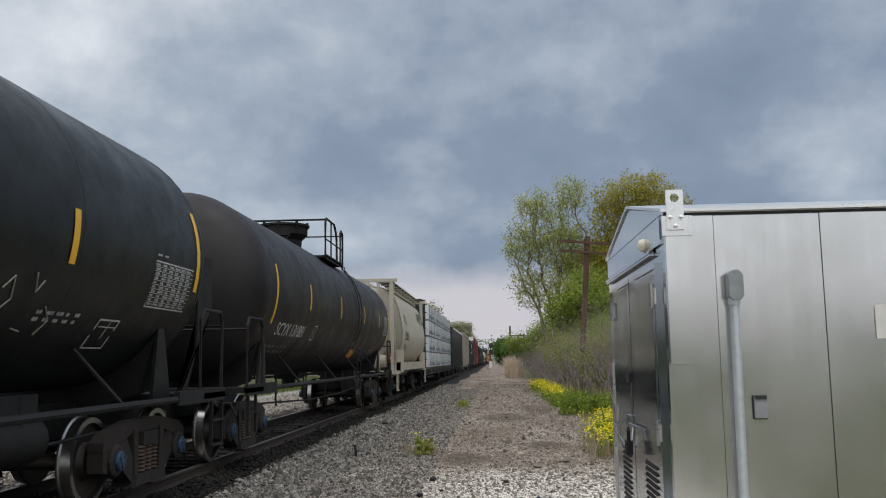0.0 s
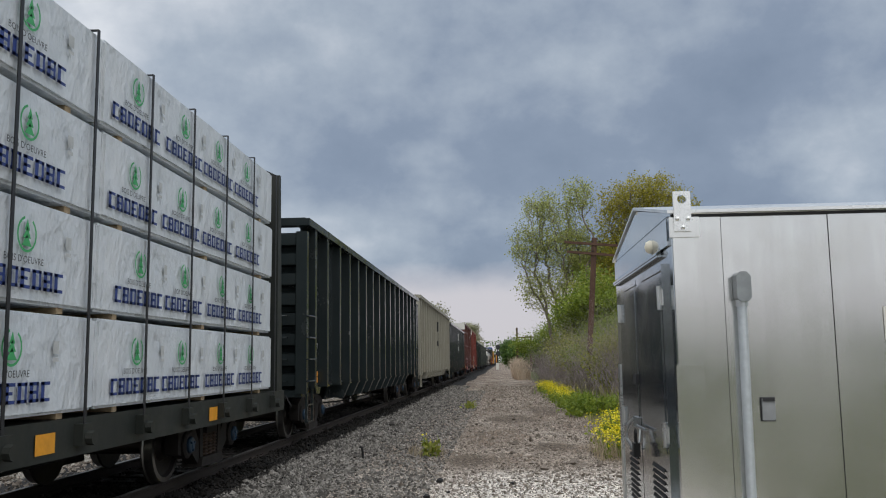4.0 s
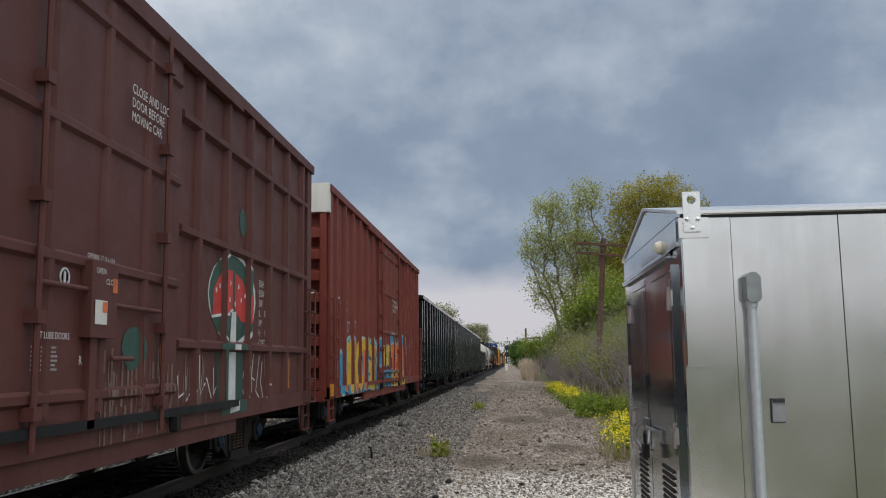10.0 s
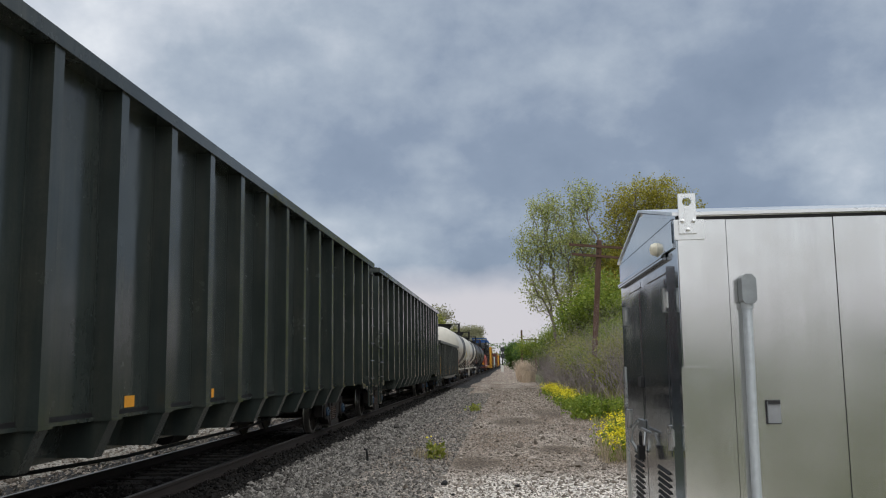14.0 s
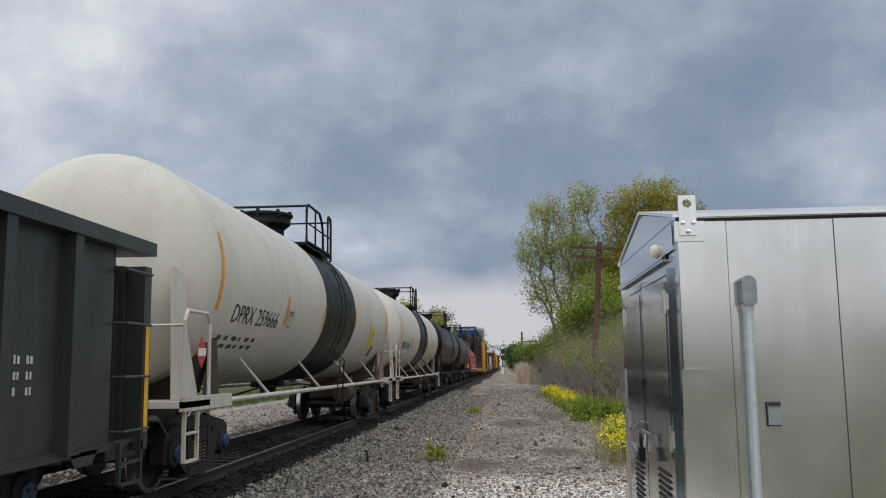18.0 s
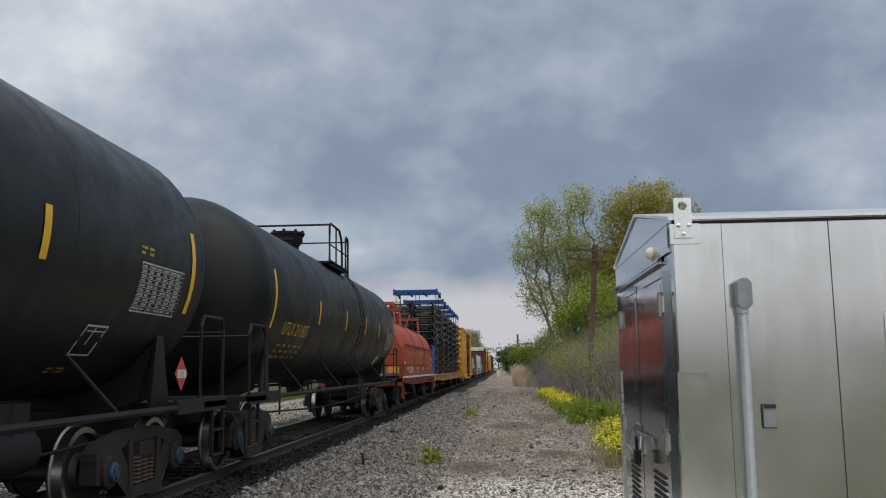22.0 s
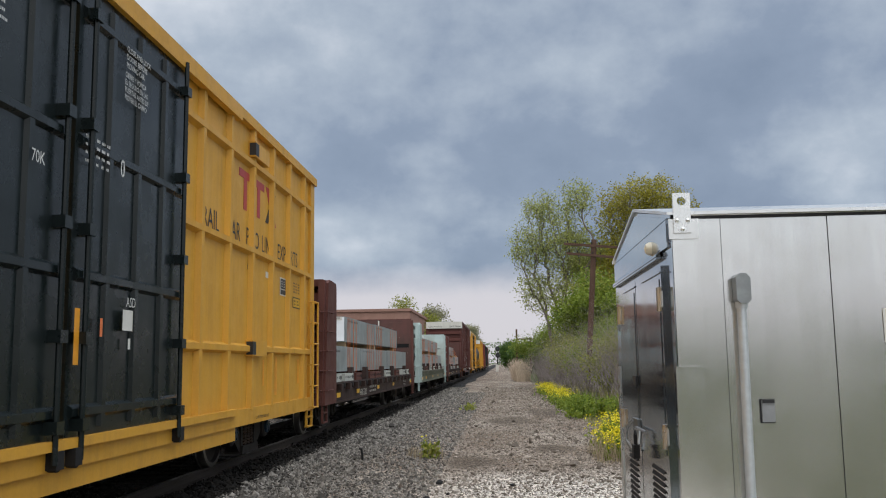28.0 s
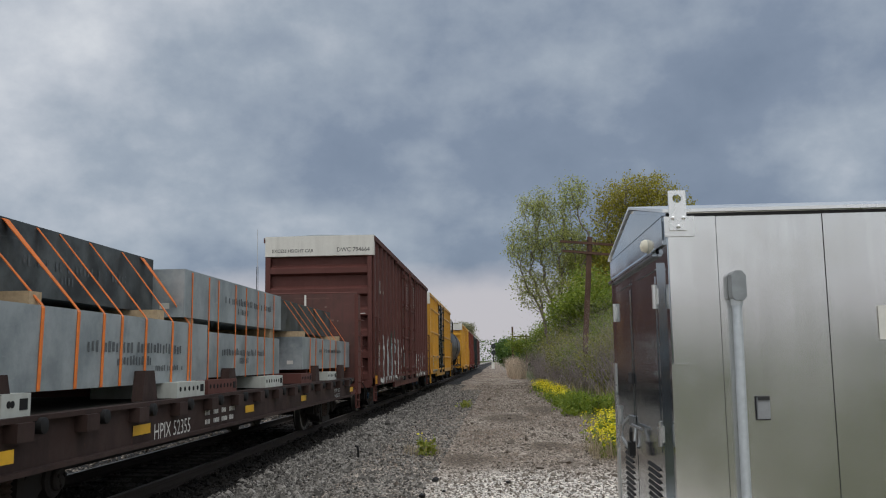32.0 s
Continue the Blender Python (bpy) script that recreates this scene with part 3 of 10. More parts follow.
def ladder(car, x, y0, y1, z0, z1, step, material, name="ladder", stiles=True, r=0.014):
    """Rungs between two stiles on a car's side."""
    n = max(1, int(round((z1 - z0) / step)))
    if not stiles:
        # separate grab irons
        for i in range(n + 1):
            z = z0 + (z1 - z0) * i / n
            bm = bmesh.new()
            if abs(y1 - y0) < 0.1:          # on an end wall: the iron runs across the car
                tube(bm, [(x - 0.3, y0 + 0.12, z), (x - 0.3, y0, z), (x + 0.3, y0, z), (x + 0.3, y0 + 0.12, z)], r, 6)
            else:
                tube(bm, [(x - 0.10, y0, z), (x + 0.015, y0 + 0.01, z), (x + 0.015, y1 - 0.01, z), (x - 0.10, y1, z)], r, 6)
            part("grab_iron", bm, material, car)
        return None
    bm = bmesh.new()
    if stiles:
        for y in (y0, y1):
            box(bm, x - 0.012, x + 0.012, y - 0.03, y + 0.03, z0, z1)
    for i in range(n + 1):
        z = z0 + (z1 - z0) * i / n
        tube(bm, [(x - 0.10, y0, z), (x + 0.015, y0 + 0.01, z), (x + 0.015, y1 - 0.01, z), (x - 0.10, y1, z)], r, 6)
    return part(name, bm, material, car)


def stirrup(car, x, y, z1, z0, w, material):
    """A step hung under a car's corner."""
    bm = bmesh.new()
    for yy in (y, y + w):
        box(bm, x - 0.02, x + 0.02, yy - 0.02, yy + 0.02, z0, z1)
    for z in (z0, (z0 + z1) / 2):
        box(bm, x - 0.03, x + 0.03, y, y + w, z - 0.012, z + 0.012)
    return part("stirrup_step", bm, material, car)


CARS = []         # (thing, place along the train, height)


def new_car(name, label, q, category="freight car", group="cars of the freight train"):
    c = thing(name, label, category, group, (TRACK_X, q, 0))
    CARS.append((c, q, 0.0, 0.0))
    return c

# ---- tank cars ----
def tank_profile(y0, y1, r, head=0.75):
    pr = [(y0 + head * (1 - math.cos(math.pi / 2 * k / 8)), r * math.sin(math.pi / 2 * k / 8)) for k in range(9)]
    return pr + [(y0 + (y1 - y0) * f, r) for f in (0.25, 0.5, 0.75)] + [(y1 - d + y0, rr) for d, rr in reversed(pr)]


def tank_car(name, label, q, length, shell, trim, frame_mat, r=1.52, zc=2.70, trucks=(2.1, 16.7), stripes=(), band=None, dome_at=None, platform=(-1.7, 2.2), deck=3.93, caps="cap", saddle=False, shield=False, head=0.72, dome_r=0.56, dome_h=0.50, ladder_at=9.2):
    """q: the coupling in front of the car; the shell stands 0.85 m behind it."""
    car = new_car(name, label, q + 0.55)
    L = length - 1.1
    gear(car, L, [t - 0.55 for t in trucks], caps=caps, sill=False)
    y0, y1 = 0.35, L - 0.35
    bm = bmesh.new()
    lathe(bm, tank_profile(y0, y1, r, head), "y", (0, 0, zc), 48)
    tank = part("tank", bm, [shell] + ([band[2]] if band else []), car, smooth=True)
    if band:
        # the painted belt is a thin sleeve on the shell
        bm = bmesh.new()
        lathe(bm, [(band[0], r), (band[0], r + 0.006), (band[1], r + 0.006), (band[1], r)], "y", (0, 0, zc), 48)
        part("belt", bm, band[2], tank, "black painted belt round the tank", smooth=True)
    # weld seams of the shell rings
    for f in (0.0, 0.2, 0.4, 0.6, 0.8, 1.0):
        bm = bmesh.new()
        yy = y0 + head + (y1 - y0 - 2 * head) * f
        lathe(bm, [(yy - 0.012, r), (yy - 0.006, r + 0.0025), (yy + 0.006, r + 0.0025), (yy + 0.012, r)], "y", (0, 0, zc), 48)
        part("weld_seam", bm, shell, tank)
    mid = L / 2 if dome_at is None else dome_at
    # manway
    bm = bmesh.new()
    zt = zc + r
    lathe(bm, [(zt - 0.12, dome_r * 0.72), (zt + dome_h * 0.35, dome_r * 0.76), (zt + dome_h * 0.6, dome_r), (zt + dome_h, dome_r), (zt + dome_h, dome_r + 0.05), (zt + dome_h + 0.05, dome_r + 0.05), (zt + dome_h + 0.07, dome_r * 0.8), (zt + dome_h + 0.08, 0.0)], "z", (0, mid, 0), 28)
    manway = part("manway", bm, trim, car, "round bolted manway cover", smooth=True)
    for k in range(8):
        a = k * math.pi / 4
        bm = bmesh.new()
        box(bm, dome_r * math.cos(a) - 0.03, dome_r * math.cos(a) + 0.03, mid + dome_r * math.sin(a) - 0.03, mid + dome_r * math.sin(a) + 0.03, zt + dome_h - 0.06, zt + dome_h + 0.10)
        part("bolt", bm, trim, manway)
    bm = bmesh.new()
    lathe(bm, [(zt - 0.1, 0.12), (zt + 0.12, 0.12), (zt + 0.13, 0.16), (zt + 0.20, 0.16), (zt + 0.22, 0.0)], "z", (0.25, mid - 1.15, 0), 14)
    part("safety_valve", bm, trim, car, smooth=True)
    # top platform with railing
    p0, p1 = mid + platform[0], mid + platform[1]
    for sd in (1, -1):
        x0, x1 = (0.74, 1.14) if sd > 0 else (-1.14, -0.74)
        bm = bmesh.new()
        box(bm, x0, x1, p0, p1, deck - 0.02, deck + 0.02)
        for k in range(int((p1 - p0) / 0.12)):
            box(bm, x0, x1, p0 + k * 0.12, p0 + k * 0.12 + 0.02, deck + 0.02, deck + 0.032)
        box(bm, x1 - 0.02 if sd > 0 else x0, x1 if sd > 0 else x0 + 0.02, p0, p1, deck - 0.06, deck + 0.06)
        for yy in (p0 + 0.3, (p0 + p1) / 2, p1 - 0.3):
            box(bm, sd * 0.95 - 0.03, sd * 0.95 + 0.03, yy - 0.04, yy + 0.04, zc + r * 0.70, deck)
        part("platform", bm, trim, car, "grated steel walkway")
    bm = bmesh.new()
    ht = 0.80 if saddle else 0.92
    for s in (1, -1):
        x = s * 1.12
        tube(bm, [(x, p0, deck), (x, p0, deck + ht - 0.1), (x, p0 + 0.1, deck + ht), (x, p1 - 1.2, deck + ht), (x, p1 - 0.95, deck + ht - 0.16), (x, p1 - 0.85, deck + ht - 0.35), (x, p1 - 0.82, deck)], 0.028, 7)
        tube(bm, [(x, p0, deck + 0.42), (x, p1, deck + 0.42)], 0.016, 6)
        tube(bm, [(x, p1 - 1.6, deck), (x, p1 - 1.6, deck + ht)], 0.02, 6)
        tube(bm, [(x, p1 - 0.32, deck), (x, p1 - 0.32, deck + 0.84), (x, p1 - 0.24, deck + 0.90), (x, p1 - 0.04, deck + 0.86), (x, p1, deck + 0.8), (x, p1, deck - 0.1)], 0.028, 7)
    tube(bm, [(-1.12, p1, deck + 0.8), (1.12, p1, deck + 0.8)], 0.02, 6)
    tube(bm, [(-1.12, p0, deck + ht - 0.04), (1.12, p0, deck + ht - 0.04)], 0.026, 6)
    part("railing", bm, trim, car, "bent pipe handrail")
    # side ladder bowed over the shell, with its feet on the side pipe
    ly = ladder_at
    bm = bmesh.new()
    for dy in (-0.22, 0.22):
        pts = [(1.14, ly + dy, deck)]
        for k in range(10):
            a = radians(44 - k * 8.6)
            pts.append(((r + 0.10) * math.cos(a), ly + dy, zc + (r + 0.10) * math.sin(a)))
        pts += [(1.58, ly + dy, 1.6), (1.50, ly + dy * 1.6, 0.55)]
        tube(bm, pts, 0.014, 6)
    for k in range(14):
        z = 0.6 + k * 0.29
        s = (z - zc) / (r + 0.1)
        x = (r + 0.1) * math.sqrt(max(0.0, 1 - s * s)) if z > 2.0 else 1.56 - (1.6 - z) * 0.07
        if z < deck:
            tube(bm, [(max(x, 1.0), ly - 0.22, z), (max(x, 1.0), ly + 0.22, z)], 0.016, 6)
    part("side_ladder", bm, trim, car)
    # stub sills, saddles, end platforms
    for s, yb in ((1, 0.0), (-1, L)):
        bm = bmesh.new()
        ya, yc = yb + s * 0.02, yb + s * 3.4
        box(bm, -0.32, 0.32, min(ya, yc), max(ya, yc), 0.66, 1.06)
        prism(bm, [(-1.25, zc - r * 0.52), (-1.05, 1.15), (-0.35, 0.9), (0.35, 0.9), (1.05, 1.15), (1.25, zc - r * 0.52), (0.6, zc - r * 0.9), (-0.6, zc - r * 0.9)], "y", yb + s * 1.45, yb + s * 1.75)
        part("stub_sill", bm, M["grimy"] if saddle else frame_mat, car)
        bm = bmesh.new()
        box(bm, -1.50, 1.50, min(yb, yb + s * 0.85), max(yb, yb + s * 0.85), 1.02, 1.09)
        box(bm, 1.44, 1.50, min(yb, yb + s * 1.7), max(yb, yb + s * 1.7), 0.98, 1.14)
        box(bm, -1.50, -1.44, min(yb, yb + s * 1.7), max(yb, yb + s * 1.7), 0.98, 1.14)
        part("end_platform", bm, frame_mat, car)
        bm = bmesh.new()
        for sx in (1, -1):
            x = sx * 1.46
            tube(bm, [(x, yb + s * 0.06, 1.05), (x, yb + s * 0.06, 2.0), (x, yb + s * 0.14, 2.12), (x, yb + s * 0.80, 2.12), (x, yb + s * 0.9, 2.0), (x, yb + s * 0.9, 1.05)], 0.024, 7)
        tube(bm, [(1.46, yb + s * 0.06, 1.95), (-1.46, yb + s * 0.06, 1.95)], 0.02, 6)
        if s > 0 or not saddle:
            part("end_handrail", bm, frame_mat, car)
        for sx in (1, -1):
            stirrup(car, sx * 1.47, yb + s * 0.28 - 0.2, 1.04, 0.42, 0.42, frame_mat)
        if saddle:
            bm = bmesh.new()
            prism(bm, [(yb + s * 0.3, 1.1), (yb + s * 1.1, 1.1), (yb + s * 0.62, 2.0), (yb + s * 0.62, 2.55), (yb + s * 0.2, 2.65)], "x", 1.22, 1.26)
            part("end_shield", bm, shell, car, "white steel shield plate")
        if shield and s < 0:
            for sx in (1, -1):
                bm = bmesh.new()
                prism(bm, [(yb - 0.45, 2.85), (yb + 0.08, 2.85), (yb + 0.08, 2.2), (yb - 0.92, 1.2), (yb - 1.1, 1.1), (yb - 0.85, 1.1), (yb - 0.5, 1.6)], "x", sx * 1.24, sx * 1.27)
                part("end_shield", bm, frame_mat, car, "black steel shield plate")
        # triangular gusset up to the shell
        for sx in (1, -1):
            bm = bmesh.new()
            prism(bm, [(yb + s * 1.35, 1.05), (yb + s * 1.9, 1.05), (yb + s * 1.75, 1.95), (yb + s * 1.62, 1.95)], "x", sx * 1.24 - 0.02, sx * 1.24 + 0.02)
            part("bolster_gusset", bm, M["grimy"] if saddle else shell, car)
    bm = bmesh.new()
    for sx in (1, -1):
        tube(bm, [(sx * 1.46, 1.6, 1.05), (sx * 1.46, L - 1.6, 1.05)], 0.038, 7)
        for k in range(4):
            yy = 3.4 + (L - 6.8) * k / 3
            tube(bm, [(sx * 1.46, yy + 0.28, 1.05), (sx * 1.06, yy, zc - math.sqrt(max(0, r * r - 1.06 * 1.06)))], 0.024, 6)
    part("side_rail", bm, frame_mat, car, "long side pipe with braces")
    # bottom outlet, brake gear under the tank
    bm = bmesh.new()
    lathe(bm, [(zc - r - 0.34, 0.10), (zc - r - 0.30, 0.16), (zc - r - 0.1, 0.18), (zc - r + 0.1, 0.3)], "z", (0, L / 2, 0), 14)
    box(bm, -0.3, 0.3, L / 2 - 0.25, L / 2 + 0.25, zc - r - 0.12, zc - r + 0.05)
    part("bottom_outlet", bm, M["black_gear"], car)
    bm = bmesh.new()
    lathe(bm, [(3.0, 0.0), (3.03, 0.22), (4.0, 0.22), (4.03, 0.0)], "y", (0.75, L - 7.6, 0.78), 14)
    box(bm, 0.6, 0.9, L - 4.5, L - 3.7, 0.95, 1.2)
    part("air_reservoir", bm, M["grimy"] if saddle else frame_mat, car, smooth=True)
    bm = bmesh.new()
    tube(bm, [(0.5 if saddle else 0.9, 2.4, 0.85 if saddle else 0.75), (0.3 if saddle else 0.9, L * 0.4, 1.08 if saddle else 0.62), (0.3 if saddle else 0.9, L * 0.6, 1.08 if saddle else 0.62), (0.5 if saddle else 0.9, L - 2.4, 0.85 if saddle else 0.75)], 0.02, 6)
    for k in range(0 if saddle else 5):
        yy = 4 + (L - 8) * k / 4
        tube(bm, [(0.9, yy, 0.64), (0.9, yy, 1.2)], 0.02, 6)
    part("brake_pipe", bm, M["black_gear"], car)
    for i, (yy, z0, h, mt) in enumerate(stripes):
        panel("reflector", on_tank(r, zc, yy - 0.055, z0), 0.11, h, mt, tank, nv=6)
    return car, tank


def diamond(car, y, z, x=1.52, size=0.27, main=None):
    """A small placard on its point, with plain bars."""
    bm = bmesh.new()
    prism(bm, [(y, z - size / 2 * 1.41), (y + size / 2 * 1.41, z), (y, z + size / 2 * 1.41), (y - size / 2 * 1.41, z)], "x", x, x + 0.004)
    p = part("placard", bm, main or M["red_logo"], car, "red diamond hazard placard")
    panel("placard_field", on_side(x + 0.004, y - 0.13, z - 0.045), 0.26, 0.09, M["letter_white"], p)
    return p


def data_label(tank, r, zc, y, z, w, h, material, lines=7, cols=5, seed=1, backing=None):
    if backing:
        panel("label_backing", on_tank(r - 0.002, zc, y - 0.03, z - 0.03), w + 0.06, h + 0.06, backing, tank, nv=6)
    bars(on_tank(r, zc, y, z), print_rows(w, h, lines, cols, seed), material, tank, "data_label", "unreadable data table of small print")
    rule = [(-0.03, h * k / lines - 0.004, w + 0.06, 0.006) for k in range(1, lines)] + [(-0.03, -0.02, w + 0.06, 0.014), (-0.03, h, w + 0.06, 0.014)] + [(w * k / cols - 0.02, -0.02, 0.008, h + 0.03) for k in range(cols + 1)]
    bars(on_tank(r + 0.001, zc, y, z), rule, material, tank, "table_rule")


YEL, WHI, BLK = M["refl_yellow"], M["letter_white"], M["letter_black"]
R0, Z0 = 1.52, 2.70
# first black tank car, leaving the view as the clip begins
def outline(tank, y, z, w, h, t, mt, slant=0.0):
    """A thin stencilled frame on the shell."""
    pl = on_tank(R0, Z0, y, z)
    bars(lambda u, v: pl(u + slant * v, v), [(0, 0, w, t), (0, h - t, w, t), (0, t, t, h - 2 * t), (w - t, t, t, h - 2 * t)], mt, tank, "stencil_frame")


car, tk = tank_car("tank_car", "black tank car with white stencilling and yellow reflectors", -6.6, 18.8, M["tank_black"], M["black_gear"], M["black_gear"], trucks=(2.1, 16.7), shield=True, dome_at=8.3, platform=(-0.55, 1.77), ladder_at=9.9,
                   stripes=[(7.3, 2.32, 0.48, YEL), (10.3, 2.32, 0.48, YEL), (13.37, 2.32, 0.48, YEL), (16.48, 2.31, 0.98, YEL)])
data_label(tk, R0, Z0, 15.2, 2.08, 1.1, 0.48, M["label_grey"], 10, 6, 3)
bars(on_tank(R0, Z0, 15.2, 2.60), print_rows(0.4, 0.04, 1, 2, 9), M["label_grey"], tk)
bars(on_tank(R0, Z0, 13.16, 1.82), print_rows(0.85, 0.14, 2, 5, 4), M["label_grey"], tk)
outline(tk, 14.40, 1.62, 0.46, 0.36, 0.02, M["label_grey"], -0.12)
bars(on_tank(R0, Z0, 14.62, 1.72), [(0, 0, 0.015, 0.2), (-0.2, 0.13, 0.4, 0.012)], M["label_grey"], tk)
for ln in ([(12.5, 2.05), (12.6, 2.15), (12.68, 1.98), (12.58, 1.88)], [(12.9, 2.2), (12.98, 2.05), (13.05, 2.15)], [(13.25, 1.95), (13.42, 1.84), (13.35, 1.72)], [(12.95, 1.76), (13.1, 1.74)]):
    bm = bmesh.new()
    tube(bm, [on_tank(R0, Z0, y, z)(0, 0) for y, z in ln], 0.008, 4)
    part("chalk_line", bm, M["beige_dark"], tk, "faint chalk scrawl")
# second tank car, brown-black
car, tk = tank_car("tank_car", "brown-black tank car with white reporting marks", 12.2, 18.8, M["tank_brown"], M["black_gear"], M["black_gear"], trucks=(1.9, 16.8), dome_at=8.3, platform=(-0.55, 1.77), ladder_at=10.0,
                   stripes=[(1.62, 2.1, 1.0, YEL), (4.27, 2.45, 0.5, YEL), (7.69, 2.45, 0.5, YEL), (11.35, 2.48, 0.46, YEL), (14.35, 2.47, 0.46, YEL), (16.75, 2.1, 1.0, YEL)])
lettering("SCYX 131881", 0.34, on_tank(R0, Z0, 2.12, 1.93), WHI, tk, 1.14)
outline(tk, 5.08, 1.90, 0.27, 0.32, 0.02, WHI)
lettering("C", 0.14, on_tank(R0, Z0, 5.15, 1.97), WHI, tk)
bars(on_tank(R0, Z0, 2.0, 1.62), print_rows(1.7, 0.22, 2, 6, 5), M["beige_dark"], tk)
data_label(tk, R0, Z0, 15.6, 2.3, 0.9, 0.55, M["label_grey"], 9, 5, 6)
yp_ = on_tank(R0, Z0, 10.95, 1.56)
panel("yellow_panel", lambda u, v: yp_(u - 0.7 * v, v), 0.8, 0.30, M["refl_orange"], tk, nv=4)
outline(tk, 14.2, 1.55, 0.5, 0.34, 0.02, M["label_grey"], -0.1)
diamond(car, 17.2, 1.55)
# two white tank cars with a black belt
for q, n, seed in ((257.1, "259666", 11), (276.1, "259964", 12)):
    car, tk = tank_car("tank_car", "white tank car with a black belt and a grimy end", q, 18.9, M["tank_white"], M["black_gear"], M["white_frame"], trucks=(2.2, 16.8), saddle=True, band=(7.64, 11.0, M["tank_black"]), dome_at=8.5, platform=(-0.94, 1.47), dome_r=0.54, dome_h=0.42, ladder_at=9.0,
                       stripes=[(1.2, 2.2, 1.0, M["refl_orange"]), (4.66, 2.15, 0.48, M["refl_orange"]), (7.52, 2.17, 0.46, M["refl_orange"]), (11.1, 2.35, 0.48, M["refl_orange"]), (13.4, 2.2, 0.5, M["refl_orange"]), (16.4, 2.1, 1.0, M["refl_orange"])])
    lettering("DPRX " + n, 0.37, on_tank(R0, Z0, 1.88, 2.08), BLK, tk, 1.08)
    bars(on_tank(R0, Z0, 1.7, 1.72), print_rows(1.9, 0.26, 2, 6, seed), BLK, tk)
    lettering("PLATE\n   C", 0.085, on_tank(R0, Z0, 4.80, 2.30), BLK, tk)
    outline(tk, 4.77, 2.13, 0.32, 0.27, 0.015, BLK)
    panel("yellow_panel", on_tank(R0, Z0, 11.5 if seed == 12 else 13.65, 1.95), 0.62, 0.55, M["label_yellow"], tk, nv=5)
    bars(on_tank(R0 + 0.003, Z0, 11.55 if seed == 12 else 13.70, 1.98), print_rows(0.52, 0.48, 9, 3, seed), BLK, tk)
    data_label(tk, R0, Z0, 15.2, 2.25, 0.66, 0.5, M["label_grey"], 9, 5, seed + 2, backing=M["white_end"])
    bars(on_tank(R0, Z0, 12.9, 1.7), print_rows(1.1, 0.16, 2, 5, seed + 3), M["label_grey"], tk)
    panel("dark_label", on_tank(R0, Z0, 14.35, 1.75), 0.34, 0.32, M["letter_black"], tk, nv=3)
    diamond(car, 17.35, 1.6)
    diamond(car, 0.45, 1.65)
    lettering(n[3:], 0.2, lambda u, v: (0.55 + u, 0.35 + 0.30, 3.35 + v), BLK, tk)
# two black tank cars with yellow marks
for q, n in ((295.0, "210520"), (313.75, "211827")):
    car, tk = tank_car("tank_car", "glossy black tank car with yellow reporting marks", q, 18.75, M["tank_black"], M["black_gear"], M["black_gear"], trucks=(2.1, 16.6), dome_r=0.36, dome_h=0.44, dome_at=8.1, platform=(-0.5, 1.9), ladder_at=9.3,
                       stripes=[(1.3, 2.13, 0.95, YEL), (4.72, 2.34, 0.46, YEL), (7.67, 2.34, 0.46, YEL), (10.5, 2.34, 0.46, YEL), (12.95, 2.35, 0.44, YEL), (16.27, 2.12, 0.95, YEL)])
    lettering("UTLX " + n, 0.33, on_tank(R0, Z0, 2.12, 2.06), M["letter_yellow"], tk, 0.98)
    bars(on_tank(R0, Z0, 2.25, 1.66), print_rows(1.9, 0.36, 3, 5, int(n) % 97, 0.4), M["letter_yellow"], tk)
    data_label(tk, R0, Z0, 14.85, 2.08, 1.1, 0.48, M["label_grey"], 10, 6, int(n) % 31)
    bars(on_tank(R0, Z0, 14.78, 2.62), print_rows(0.38, 0.11, 2, 2, 6), M["letter_yellow"], tk)
    outline(tk, 14.2, 1.62, 0.43, 0.36, 0.022, M["label_grey"], -0.1)
    bars(on_tank(R0, Z0, 14.36, 1.72), [(0, 0, 0.015, 0.22), (-0.14, 0.15, 0.36, 0.012)], M["label_grey"], tk)
    bars(on_tank(R0, Z0, 14.12, 1.46), print_rows(0.4, 0.10, 2, 2, 3), M["letter_yellow"], tk)
    if n == "211827":
        panel("pale_label", on_tank(R0, Z0, 14.2, 1.62), 0.5, 0.28, M["white_end"], tk, nv=3)
        bars(on_tank(R0 + 0.003, Z0, 14.24, 1.66), print_rows(0.42, 0.2, 3, 2, 8), BLK, tk)
    diamond(car, 15.95, 1.43)
    lettering("1202", 0.085, on_side(1.528, 15.85, 1.40), BLK, car, 0.9)
# a far tank car near the end of the visible train
tank_car("tank_car", "black tank car with a railed platform", 500.2, 18.8, M["tank_black"], M["black_gear"], M["black_gear"], stripes=[(1.65, 2.05, 1.0, YEL)])


